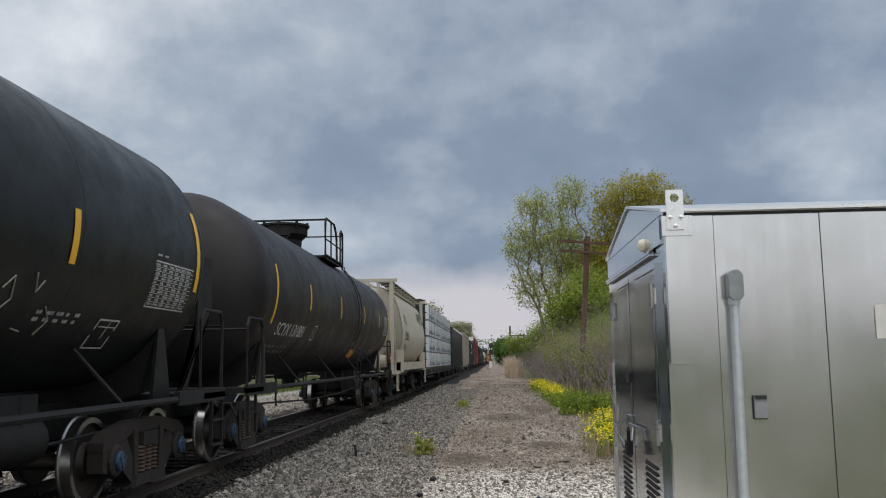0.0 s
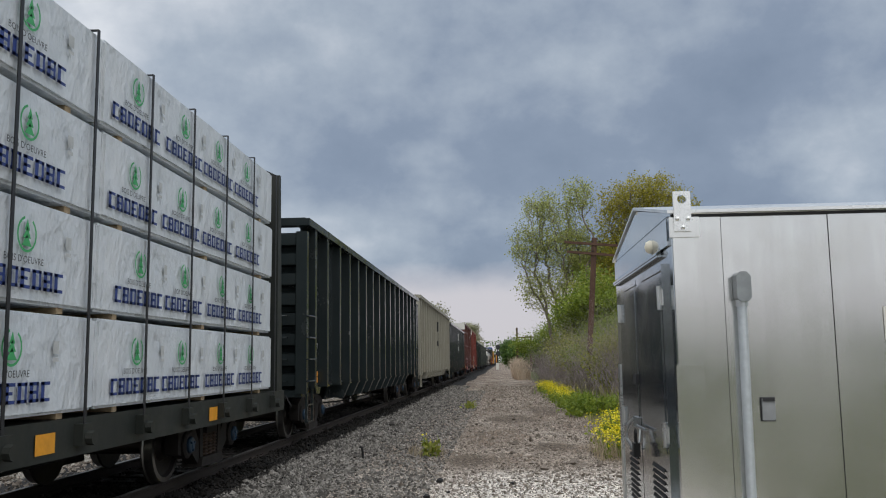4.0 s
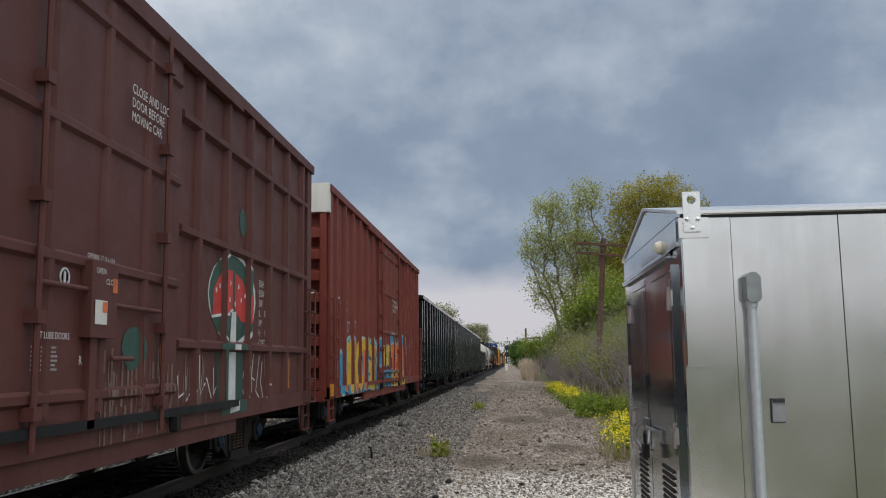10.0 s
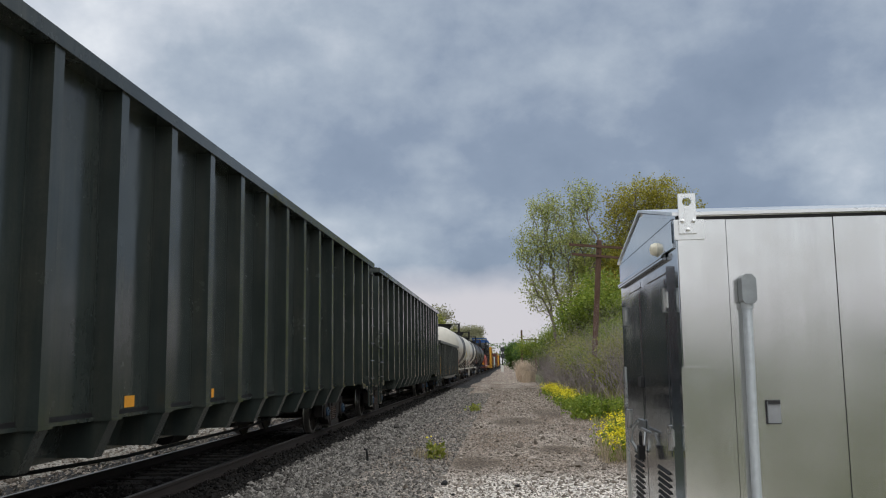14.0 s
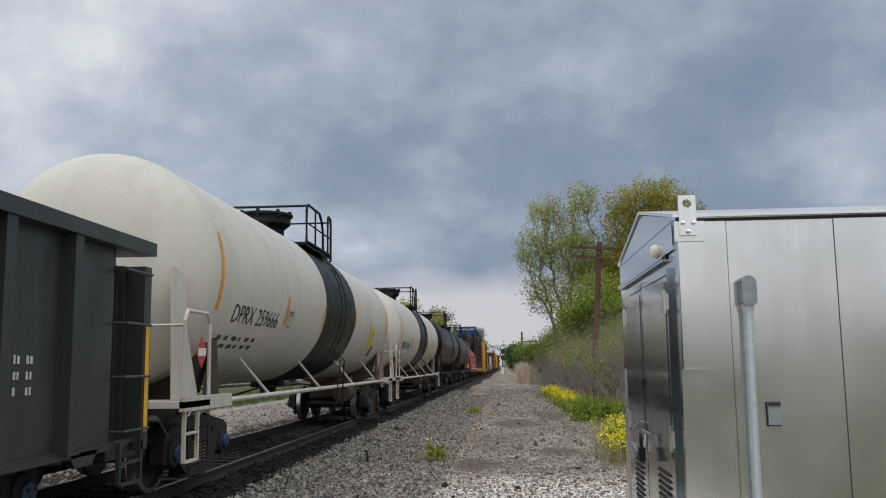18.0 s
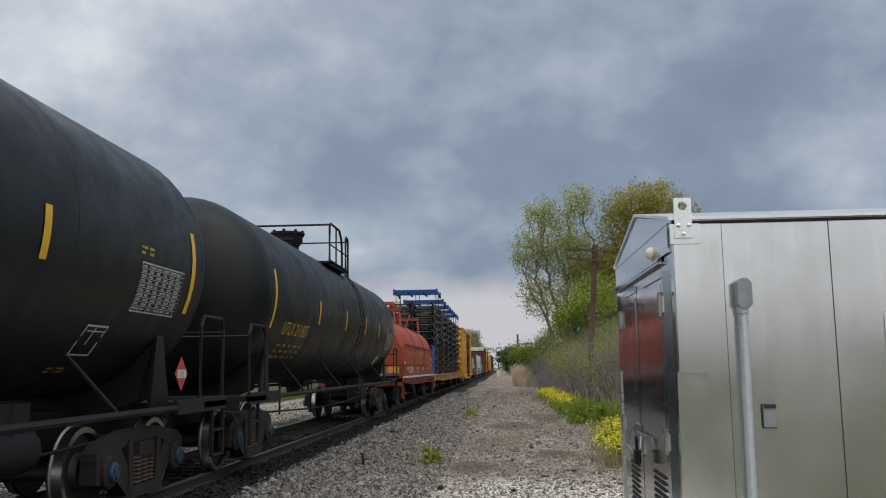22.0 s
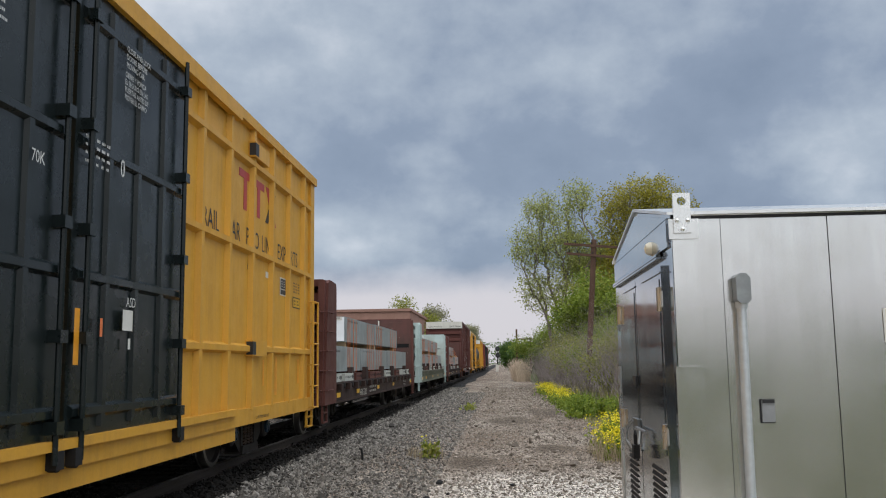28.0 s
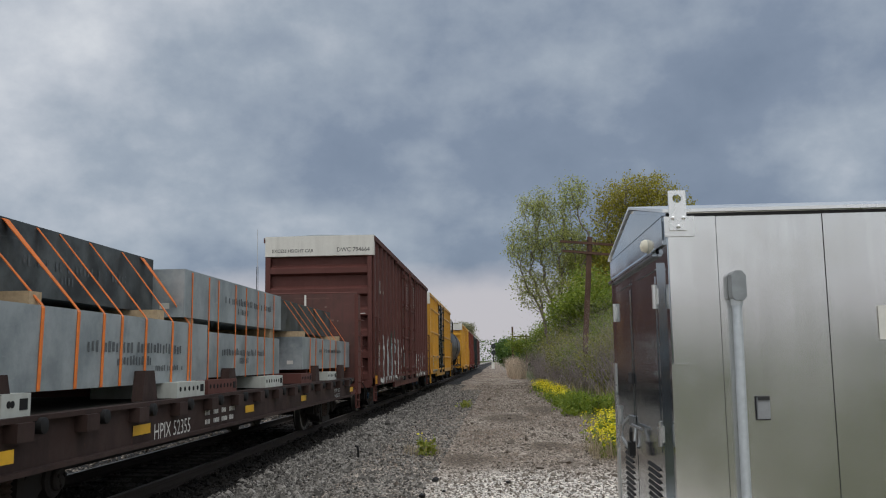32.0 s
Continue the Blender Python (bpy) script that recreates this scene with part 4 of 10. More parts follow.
# ---- high-sided gondolas ----
def gondola(name, label, q, length, body, posts, zt=4.08, zb=1.02, W=1.44, tub=True, trucks=(2.8, -2.75), caps="cap", ribs=8, top=0.13, post=0.17, inset=0.62, group="cars of the freight train"):
    """posts: the front edge of each outside post; the bays before the first and behind the last are recessed for the ladders."""
    car = new_car(name, label, q)
    L = length
    tr = (trucks[0], L + trucks[1])
    gear(car, L, tr, caps=caps)
    OUT = 1.62
    for s in (1, -1):
        lo = lambda a, c: (min(s * a, s * c), max(s * a, s * c))
        bm = bmesh.new()
        box(bm, *lo(W - 0.03, W), inset, L - inset, zb, zt - 0.05)
        side = part("side_wall", bm, body, car)
        for y0, y1 in ((0.16, inset), (L - inset, L - 0.16)):
            bm = bmesh.new()
            box(bm, *lo(1.33, 1.36), y0, y1, zb, zt - 0.24)
            yi = inset if y0 < 1 else L - inset
            box(bm, *lo(1.33, W), min(yi, yi + (0.02 if y0 < 1 else -0.02)), max(yi, yi + (0.02 if y0 < 1 else -0.02)), zb, zt - 0.05)
            part("ladder_recess", bm, body, side)
        for yy in posts:
            bm = bmesh.new()
            low = tub and tr[0] + 1.3 < yy < tr[1] - 1.3
            # box post with a narrow weld flange before and behind it
            prism(bm, [(s * W, yy), (s * OUT, yy + 0.006), (s * OUT, yy + post - 0.006), (s * W, yy + post)], "z", zb, zt - top + 0.01)
            box(bm, *lo(W, W + 0.008), yy - 0.035, yy + post + 0.035, zb, zt - top)
            if low:
                prism(bm, [(s * OUT, zb), (s * 1.47, 0.68), (s * 1.1, 0.68), (s * 1.1, zb)], "y", yy, yy + post)
            box(bm, *lo(W, OUT + 0.016), yy - 0.02, yy + post + 0.02, zb - 0.02, zb + 0.012)
            part("post", bm, body, side)
        bm = bmesh.new()
        box(bm, *lo(W - 0.06, OUT + 0.025), 0.0, L, zt - top, zt)
        part("top_chord", bm, body, car, bevel=0.018)
        bm = bmesh.new()
        box(bm, *lo(W - 0.05, W + 0.035), 0.16, L - 0.16, zb - 0.022, zb + 0.010)
        part("side_sill", bm, body, car)
        if tub:
            bm = bmesh.new()
            ya, yb = tr[0] + 1.15, tr[1] - 1.15
            prism(bm, [(s * 1.22, zb - 0.02), (s * 1.14, 0.69), (s * 1.10, 0.69), (s * 1.16, zb - 0.02)], "y", ya, yb)
            prism(bm, [(ya, zb), (ya + 0.1, 0.66), (yb - 0.1, 0.66), (yb, zb)], "x", s * 0.45, s * 1.15)
            part("floor_tub", bm, body, car)
        for yc, sy in ((0.0, 1), (L, -1)):
            bm = bmesh.new()
            box(bm, *lo(1.40, 1.60), min(yc, yc + sy * 0.16), max(yc, yc + sy * 0.16), zb - 0.1, zt - 0.24)
            part("corner_post", bm, body, car, bevel=0.02)
            # sill bracket with its tow eye
            bm = bmesh.new()
            prism(bm, [(yc + sy * 0.95, zb - 0.02), (yc + sy * 1.45, zb - 0.02), (yc + sy * 1.35, zb - 0.14), (yc + sy * 1.05, zb - 0.14)], "x", s * 1.50, s * 1.56)
            part("jacking_bracket", bm, body, car)
    for yc, sy in ((0.18, 1), (L - 0.18, -1)):
        bm = bmesh.new()
        ya, yb = min(yc, yc + sy * 0.04), max(yc, yc + sy * 0.04)
        prism(bm, [(-1.42, zb - 0.05), (1.42, zb - 0.05), (1.42, zt - 0.24), (1.0, zt - 0.24), (1.0, zt - 0.05), (-1.0, zt - 0.05), (-1.0, zt - 0.24), (-1.42, zt - 0.24)], "y", ya, yb)
        end = part("end_wall", bm, body, car)
        for k in range(ribs):
            z = zb + 0.14 + (zt - zb - 0.52) * k / (ribs - 1)
            bm = bmesh.new()
            prism(bm, [(yc, z - 0.13), (yc - sy * 0.15, z - 0.10), (yc - sy * 0.15, z + 0.10), (yc, z + 0.13)], "x", -1.39, 1.39)
            part("rib", bm, body, end)
        bm = bmesh.new()
        box(bm, -1.56, 1.56, min(yc - sy * 0.176, yc + sy * 0.1), max(yc - sy * 0.176, yc + sy * 0.1), zt - top + 0.002, zt + 0.012)
        part("end_cap", bm, body, car, bevel=0.02)
        bm = bmesh.new()
        box(bm, -1.5, 1.5, min(yc - sy * 0.15, yc + sy * 0.5), max(yc - sy * 0.15, yc + sy * 0.5), zb - 0.16, zb - 0.04)
        part("end_sill", bm, body, car)
    bm = bmesh.new()
    box(bm, -1.45, 1.45, 0.4, L - 0.4, zb - 0.02, zb + 0.05)
    part("floor", bm, M["black_gear"], car)
    # grab irons across the ladder recesses of the camera's side and on the end
    ladder(car, 1.62, 0.06, inset + 0.02, zb + 0.12, zb + 1.29, 0.39, body, stiles=False)
    ladder(car, 1.62, L - inset - 0.02, L - 0.06, zb + 0.10, zt - 0.32, 0.44, body, stiles=False)
    ladder(car, 0.95, -0.02, 0.04, zb + 0.12, zb + 1.29, 0.39, body, stiles=False)
    for y in (0.12, L - 0.58):
        stirrup(car, 1.58, y, zb, 0.42, 0.46, body)
    return car


def side_marks(car, x, rows, mt):
    for body, size, y, z in rows:
        lettering(body, size, on_side(x, y, z), mt, car, 0.85)


ORA = M["refl_orange"]
POSTS = [0.62, 1.76] + [3.13 + 1.22 * k for k in range(14)] + [19.97]
for q, L, body, label in ((71.45, 20.9, "gon_black", "blue-black high-sided gondola with outside posts"), (93.25, 20.9, "gon_cream", "cream high-sided gondola with outside posts and black marks"), (115.25, 20.9, "gon_black", "blue-black high-sided gondola with a white block mark"),
                          (173.45, 20.9, "gon_green", "black-green scrap gondola with white marks"), (195.57, 20.9, "gon_green", "black-green scrap gondola with orange panels"), (217.45, 20.9, "gon_green", "black-green scrap gondola with white scrawls")):
    cream = body == "gon_cream"
    green = body == "gon_green"
    zt = 4.31 if cream else (4.11 if green else 4.08)
    g = gondola("gondola", label, q, L, M["gon_clean" if 170 < q < 180 else body], POSTS, zt, trucks=(2.75, -2.75))
    mt = BLK if cream else WHI
    X, up = 1.44, 0.03 if cream else 0.0
    if green:
        side_marks(g, X, [("TL", 0.34, 1.42, 3.24), ("22", 0.34, 1.40, 2.84), ("X", 0.34, 2.40, 3.24), ("8" if q < 180 else "2", 0.34, 2.39, 2.84)], mt)
        side_marks(g, X, [("TRI", 0.40, 18.50, 3.37), ("F", 0.40, 19.40, 3.36), ("EM", 0.36, 19.62, 3.36), ("ME", 0.20, 18.55, 3.17), ("AL", 0.20, 19.60, 3.11)], mt)
        panel("green_leaf", on_side(X, 18.34, 3.2), 0.10, 0.5, M["green_print"], g, nv=2)
        plates = ((1.145, 0.50, 0.22), (3.60, 0.13, 0.11), (6.23, 0.23, 0.11), (8.72, 0.10, 0.11), (14.7, 0.2, 0.10), (17.05, 0.15, 0.11))
    else:
        side_marks(g, X, [("AI", 0.30 if cream else 0.38, 1.19 if cream else 1.30, 3.22 + up), ("23" if cream else "21", 0.36, 1.36, 2.82 + up), ("MX", 0.30 if cream else 0.40, 1.40 if cream else 2.30, 3.22 + up), ("358" if cream else "056" if q > 100 else "412", 0.40, 2.28, 2.78 + up)], mt)
        plates = ((1.22, 0.50, 0.22), (3.67, 0.3, 0.10), (6.1, 0.12, 0.11), (12.34, 0.2, 0.10), (14.8, 0.1, 0.1), (19.36, 0.23, 0.22))
        bm = bmesh.new()
        lathe(bm, [(X + 0.003, 0.06), (X + 0.005, 0.06), (X + 0.005, 0.115), (X + 0.003, 0.115)], "x", (0, 19.53, 1.75), 20)
        part("ring_mark", bm, mt, g, "small ring-shaped mark")
        bars(on_side(X, 19.47, 1.57), print_rows(0.16, 0.05, 1, 1, 3), mt, g)
        bars(on_side(X, 19.72, 1.79), print_rows(0.22, 0.05, 1, 2, 3), mt, g)
    side_marks(g, X, [("LD LMT", 0.125, 1.32, 1.755), ("LT WT", 0.125, 1.32, 1.61), ("CU FT", 0.125, 1.30, 1.46), ("4900" if not green else "00", 0.135, 2.36, 1.755), ("71100" if not green else "00", 0.135, 2.35, 1.61), ("6000" if not green else "00", 0.135, 2.36, 1.46)], mt)
    for y, w, h in plates:
        panel("reflector", on_side(X, y, 1.08), w, h, ORA, g)
        if h > 0.2:
            panel("panel_gap", on_side(X + 0.003, y, 1.185), w, 0.015, M[body], g)
    if 80 < q < 130:
        # three block letters painted over the sheet, the front face of a post and its outer face
        yp = POSTS[8]
        face = lambda z0, z1: [(0.012, z0), (0.18, z0), (0.18, z1), (0.012, z1)]
        sheet = [[(10.57, 3.60), (10.40, 3.07), (10.55, 3.05)], [(10.37, 3.07), (10.33, 2.92), (10.52, 2.94), (10.55, 3.06)], [(10.25, 2.74), (10.44, 2.75), (10.39, 2.54), (10.22, 2.61)], [(10.44, 2.75), (10.54, 2.58), (10.50, 2.30), (10.39, 2.54)], [(10.22, 2.61), (10.39, 2.54), (10.30, 2.20), (10.14, 2.18)], [(10.12, 2.18), (10.33, 2.20), (10.29, 2.06), (10.12, 2.04)]]
        outer = [[(0.0, 3.60), (0.19, 3.60), (0.19, 3.42), (0.10, 3.42)], [(0.0, 3.60), (0.10, 3.42), (0.05, 3.20), (0.0, 3.07)], [(0.05, 3.20), (0.16, 3.22), (0.19, 3.08), (0.0, 3.07)], [(0.10, 3.42), (0.19, 3.42), (0.19, 3.22), (0.16, 3.22)], [(0.02, 2.99), (0.19, 2.99), (0.19, 2.89), (0.02, 2.89)], [(0.07, 2.89), (0.14, 2.89), (0.13, 2.71), (0.06, 2.71)], [(0.01, 2.71), (0.19, 2.71), (0.18, 2.61), (0.01, 2.61)], [(0.0, 2.58), (0.11, 2.36), (0.11, 2.08), (0.0, 2.30)], [(0.11, 2.36), (0.19, 2.54), (0.19, 2.26), (0.11, 2.08)], [(0.14, 2.40), (0.19, 2.45), (0.19, 2.03), (0.15, 2.03)]]
        for polys, place in ((sheet, lambda u, v: (X + 0.004, u, v)), (outer, lambda u, v: (1.624, yp + u, v)), ([face(3.07, 3.60), face(2.30, 2.58)], lambda u, v: (X + u, yp - 0.003 + 0.006 * (u - 0.012) / 0.168, v))):
            for poly in polys:
                part("block_mark", mesh_of("block_mark", [place(u, v) for u, v in poly], [tuple(range(len(poly)))], mt), None, g, "block-shaped painted mark")
    if cream:
        for y, z, w, h in ((POSTS[9] + 0.01, 3.42, 0.05, 0.09), (POSTS[9] - 0.001, 2.20, 0.06, 0.22), (POSTS[11] + 0.01, 3.62, 0.05, 0.12), (POSTS[11] + 0.01, 2.6, 0.03, 0.14), (POSTS[12] + 0.01, 3.9, 0.05, 0.12), (POSTS[6] + 0.02, 1.9, 0.05, 0.1)):
            panel("rust_chip", on_side(1.618, y, z), w, h, M["spring"], g)
        for k in range(3, 15):
            panel("rust_scratch", on_side(X, POSTS[k] - 0.62, 1.17 - 0.004 * k), 0.5, 0.012, M["spring"], g)
    if q < 80:
        bm = bmesh.new()
        prism(bm, [(17.75 + 0.17 * math.cos(k * 0.5236), 1.5 + 0.26 * math.sin(k * 0.5236)) for k in range(12)], "x", X + 0.002, X + 0.005)
        part("graffiti", bm, M["green_pale"], g, "pale green sprayed blot with dark dots")
        for dy, dz in ((-0.08, 0.02), (0.08, 0.02), (0.0, 0.03), (0.02, -0.16)):
            bm = bmesh.new()
            prism(bm, [(17.75 + dy + 0.035 * math.cos(k * 0.7854), 1.5 + dz + 0.05 * math.sin(k * 0.7854)) for k in range(8)], "x", X + 0.005, X + 0.008)
            part("graffiti_dot", bm, M["graf_black"], g)


# ---- the low gondola ----
def low_gondola(q, L):
    g = gondola("gondola", "low worn black-green gondola with chalk scrawls and yellow reflectors", q, L, M["gon_low"], [1.70, 2.92, 3.76, 4.72, 5.76, 6.76, 7.86, 9.0, 10.1, 11.2, 12.28, 13.36, 14.4, 15.4], 2.69, 0.80, W=1.51, tub=False, trucks=(2.0, -2.2), ribs=5, top=0.13, post=0.15)
    for sx in (1, -1):
        bm = bmesh.new()
        prism(bm, [(0.3, 0.79), (L - 0.3, 0.79), (L - 0.4, 0.75), (L - 3.2, 0.73), (L - 4.6, 0.63), (4.6, 0.63), (3.2, 0.73), (0.4, 0.75)], "x", sx * 1.50, sx * 1.56)
        part("belly_plate", bm, M["gon_low"], g)
    X = 1.51
    side_marks(g, X, [("OFOX", 0.37, 2.05, 1.68), ("30463", 0.37, 2.02, 1.20), ("LD LMT 219400", 0.12, 2.03, 1.02), ("LT WT 66600", 0.12, 2.07, 0.88)], WHI)
    for y in (0.03, 3.79, 6.79, 10.13, 13.39, L - 0.12):
        panel("reflector", on_side(1.602 if y < 1 or y > L - 1 else 1.62, y, 0.87), 0.09, 0.46 if 1 < y < L - 1 else 1.0, M["refl_yellow"] if y < 1 or y > L - 1 else ORA, g)
    lettering("30463", 0.22, on_end(0.18, -0.1, 2.05), WHI, g)
    # big chalk letters, one to a sheet, and smaller scrawls
    for lines in ([[(5.20, 1.62), (5.62, 1.53)], [(5.46, 1.60), (5.22, 1.26)], [(5.09, 1.21), (5.48, 1.31)]],
                  [[(6.52, 1.66), (6.35, 1.62), (6.23, 1.47), (6.24, 1.28), (6.43, 1.20), (6.60, 1.26)]],
                  [[(7.56, 1.67), (7.30, 1.60), (7.28, 1.40), (7.32, 1.20), (7.63, 1.25)], [(7.28, 1.41), (7.59, 1.49)]],
                  [[(8.32, 1.64), (8.57, 1.43), (8.83, 1.65)], [(8.57, 1.43), (8.38, 1.13)]],
                  [[(0.55, 2.15), (0.75, 2.2), (1.0, 2.12)], [(0.8, 2.2), (0.92, 1.7), (0.98, 2.05)]], [[(0.4, 1.9), (0.62, 2.02), (0.5, 1.6)]]):
        for ln in lines:
            bm = bmesh.new()
            tube(bm, [(X + 0.002, y, z) for y, z in ln], 0.012, 4)
            part("chalk_line", bm, M["label_grey"], g)
    rnd = random.Random(19)
    for k in range(7):
        bm = bmesh.new()
        y0 = 9.36 + 0.07 * k
        tube(bm, [(X + 0.002, y0, 1.18 + rnd.uniform(-0.12, 0.1)), (X + 0.002, y0 + 0.10, 1.32 + 0.05 * k + rnd.uniform(0, 0.1)), (X + 0.002, y0 + 0.05, 1.2 + rnd.uniform(-0.1, 0.1))], 0.012, 4)
        part("chalk_line", bm, M["green_pale"], g, "pale green sprayed scrawl")
    panel("paper_label", on_side(X, 8.29, 0.97), 0.17, 0.13, M["label_yellow"], g)
    for y, z, w, h in ((11.95, 0.98, 0.2, 0.14), (13.55, 0.90, 0.3, 0.22), (14.75, 1.25, 0.35, 0.35), (15.55, 0.95, 0.2, 0.2)):
        bars(on_side(X, y, z), print_rows(w, h, 3, 2, int(y * 10)), M["label_grey"], g)
    return g


low_gondola(239.4, 17.0)


# ---- boxcars ----
PROUD = {}


def boxcar(name, label, q, L, body, doors, rails=(), pitch=0.97, door_mat=None, zt=4.97, zb=0.72, white_end="white", trucks=(2.6, -2.6), end_ribs=8, door_kind="plug", end_text=None, bar_in=(0.16, 0.16), track=None, first=0.75):
    car = new_car(name, label, q)
    gear(car, L, (trucks[0], L + trucks[1]))
    W = 1.54
    proud = [(0.1, L - 0.1, zb + 0.06, zb + 0.28, W + 0.06)]      # faces standing proud of the side: y, y, z, z, x
    proud += [(a, c, zb + 0.3, zt - 0.22, W + 0.06) for a, c in doors]
    for s in (1, -1):
        bm = bmesh.new()
        box(bm, min(s * W, s * (W - 0.04)), max(s * W, s * (W - 0.04)), 0.1, L - 0.1, zb + 0.2, zt - 0.12)
        side = part("side_wall", bm, body, car)
        y0 = first
        n = max(1, int(round((L - 1.5) / pitch)))
        for i in range(n + 1):
            yy = y0 + (L - 1.5) * i / n
            if any(a - 0.12 < yy < b + 0.12 for a, b in doors):
                continue
            bm = bmesh.new()
            prism(bm, [(s * W, yy - 0.085), (s * (W + 0.07), yy - 0.05), (s * (W + 0.07), yy + 0.05), (s * W, yy + 0.085)], "z", zb + 0.25, zt - 0.14)
            part("post", bm, body, side)
            if s > 0:
                proud.append((yy - 0.05, yy + 0.05, zb + 0.28, zt - 0.14, W + 0.07))
        lo, hi = min(a for a, b in doors), max(b for a, b in doors)
        for z in rails:
            for a, b in ((0.45, lo - 0.05), (hi + 0.05, L - 0.45)):
                bm = bmesh.new()
                prism(bm, [(s * W, z - 0.07), (s * (W + 0.075), z - 0.035), (s * (W + 0.075), z + 0.035), (s * W, z + 0.07)], "y", a, b)
                part("side_rail", bm, body, side)
                if s > 0:
                    proud.append((a, b, z - 0.035, z + 0.035, W + 0.075))
        bm = bmesh.new()
        for yy in (0.1, L - 0.4):
            bm = bmesh.new()
            box(bm, min(s * (W - 0.04), s * (W + 0.05)), max(s * (W - 0.04), s * (W + 0.05)), yy, yy + 0.3, zb + 0.05, zt - 0.1)
            part("corner_post", bm, body, car)
        bm = bmesh.new()
        box(bm, min(s * (W - 0.05), s * (W + 0.06)), max(s * (W - 0.05), s * (W + 0.06)), 0.1, L - 0.1, zb + 0.06, zb + 0.28)
        box(bm, min(s * (W - 0.05), s * (W + 0.02)), max(s * (W - 0.05), s * (W + 0.02)), lo - 2.2, hi + 2.2, zb - 0.12, zb + 0.08)
        part("side_sill", bm, body, car)
        bm = bmesh.new()
        box(bm, min(s * (W - 0.1), s * (W + 0.09)), max(s * (W - 0.1), s * (W + 0.09)), 0.05, L - 0.05, zt - 0.14, zt)
        part("eave", bm, body, car, bevel=0.02)
        if s < 0:
            continue
        for a, b in doors:
            dm = door_mat or body
            bm = bmesh.new()
            box(bm, W + 0.0, W + 0.06, a, b, zb + 0.3, zt - 0.22)
            d = part("door", bm, dm, car, "closed steel sliding door")
            for k in range(4):
                z = zb + 0.5 + (zt - zb - 1.0) * k / 3
                bm = bmesh.new()
                prism(bm, [(W + 0.06, z - 0.06), (W + 0.10, z - 0.03), (W + 0.10, z + 0.03), (W + 0.06, z + 0.06)], "y", a + 0.06, b - 0.06)
                part("door_rail", bm, dm, d)
                proud.append((a + 0.06, b - 0.06, z - 0.03, z + 0.03, W + 0.10))
            m = 4 if door_kind == "plug" else 3
            for k in range(1, m):
                yy = a + (b - a) * k / m
                bm = bmesh.new()
                prism(bm, [(W + 0.06, yy - 0.06), (W + 0.095, yy - 0.035), (W + 0.095, yy + 0.035), (W + 0.06, yy + 0.06)], "z", zb + 0.36, zt - 0.3)
                part("door_stile", bm, dm, d)
                proud.append((yy - 0.035, yy + 0.035, zb + 0.36, zt - 0.3, W + 0.095))
            # locking bars with brackets
            for yy in (a + bar_in[0], b - bar_in[1]):
                bm = bmesh.new()
                tube(bm, [(W + 0.13, yy, zb + 0.12), (W + 0.13, yy, zt - 0.16)], 0.026, 8)
                for z in (zb + 0.4, zb + 1.1, zb + 2.0, zb + 2.9, zt - 0.5):
                    box(bm, W + 0.05, W + 0.17, yy - 0.06, yy + 0.06, z - 0.05, z + 0.05)
                part("lock_bar", bm, dm, d)
            for yy in (a + 0.1, b - 0.1):
                bm = bmesh.new()
                box(bm, W + 0.02, W + 0.15, yy - 0.06, yy + 0.06, zb + 0.08, zb + 0.22)
                lathe(bm, [(W + 0.05, 0.06), (W + 0.13, 0.06)], "x", (0, yy, zb + 0.12), 12)
                part("door_roller", bm, M["black_gear"], d)
        bm = bmesh.new()
        box(bm, W + 0.03, W + 0.12, lo - 2.0, hi + 2.0, zb + 0.22, zb + 0.30)
        part("door_track", bm, track or body, car)
        bm = bmesh.new()
        box(bm, W + 0.03, W + 0.12, lo - 2.0, hi + 2.0, zt - 0.22, zt - 0.15)
        part("door_track", bm, body, car)
    for yc, sy in ((0.14, 1), (L - 0.14, -1)):
        bm = bmesh.new()
        box(bm, -1.52, 1.52, min(yc, yc + sy * 0.05), max(yc, yc + sy * 0.05), zb + 0.1, zt - 0.05)
        end = part("end_wall", bm, body, car)
        ztop = zt - (0.75 if white_end else 0.2)
        for k in range(end_ribs):
            z = zb + 0.35 + (ztop - zb - 0.55) * k / (end_ribs - 1)
            bm = bmesh.new()
            prism(bm, [(yc, z - 0.17), (yc - sy * 0.17, z - 0.11), (yc - sy * 0.17, z + 0.05), (yc, z + 0.14)], "x", -1.42, 1.42)
            part("rib", bm, body, end)
        for x in (-1.47, 1.47):
            bm = bmesh.new()
            box(bm, x - 0.06, x + 0.06, min(yc, yc - sy * 0.17), max(yc, yc - sy * 0.17), zb + 0.1, zt - (0.58 if white_end else 0.05))
            part("end_post", bm, body, end)
        bm = bmesh.new()
        for x in (0.55, 1.25):
            box(bm, x - 0.03, x + 0.03, min(yc - sy * 0.36, yc - sy * 0.30), max(yc - sy * 0.36, yc - sy * 0.30), zb + 0.25, zb + 1.55)
            for z in (zb + 0.35, zb + 1.45):
                box(bm, x - 0.02, x + 0.02, min(yc - sy * 0.32, yc), max(yc - sy * 0.32, yc), z - 0.02, z + 0.02)
        for k in range(4):
            tube(bm, [(0.55, yc - sy * 0.33, zb + 0.4 + 0.37 * k), (1.25, yc - sy * 0.33, zb + 0.4 + 0.37 * k)], 0.012, 6)
        part("end_ladder", bm, body, car)
        bm = bmesh.new()
        tube(bm, [(0.2, yc - sy * 0.24, zb + 2.1), (1.35, yc - sy * 0.24, zb + 2.1)], 0.012, 6)
        part("grab_iron", bm, M["white_end"], car)
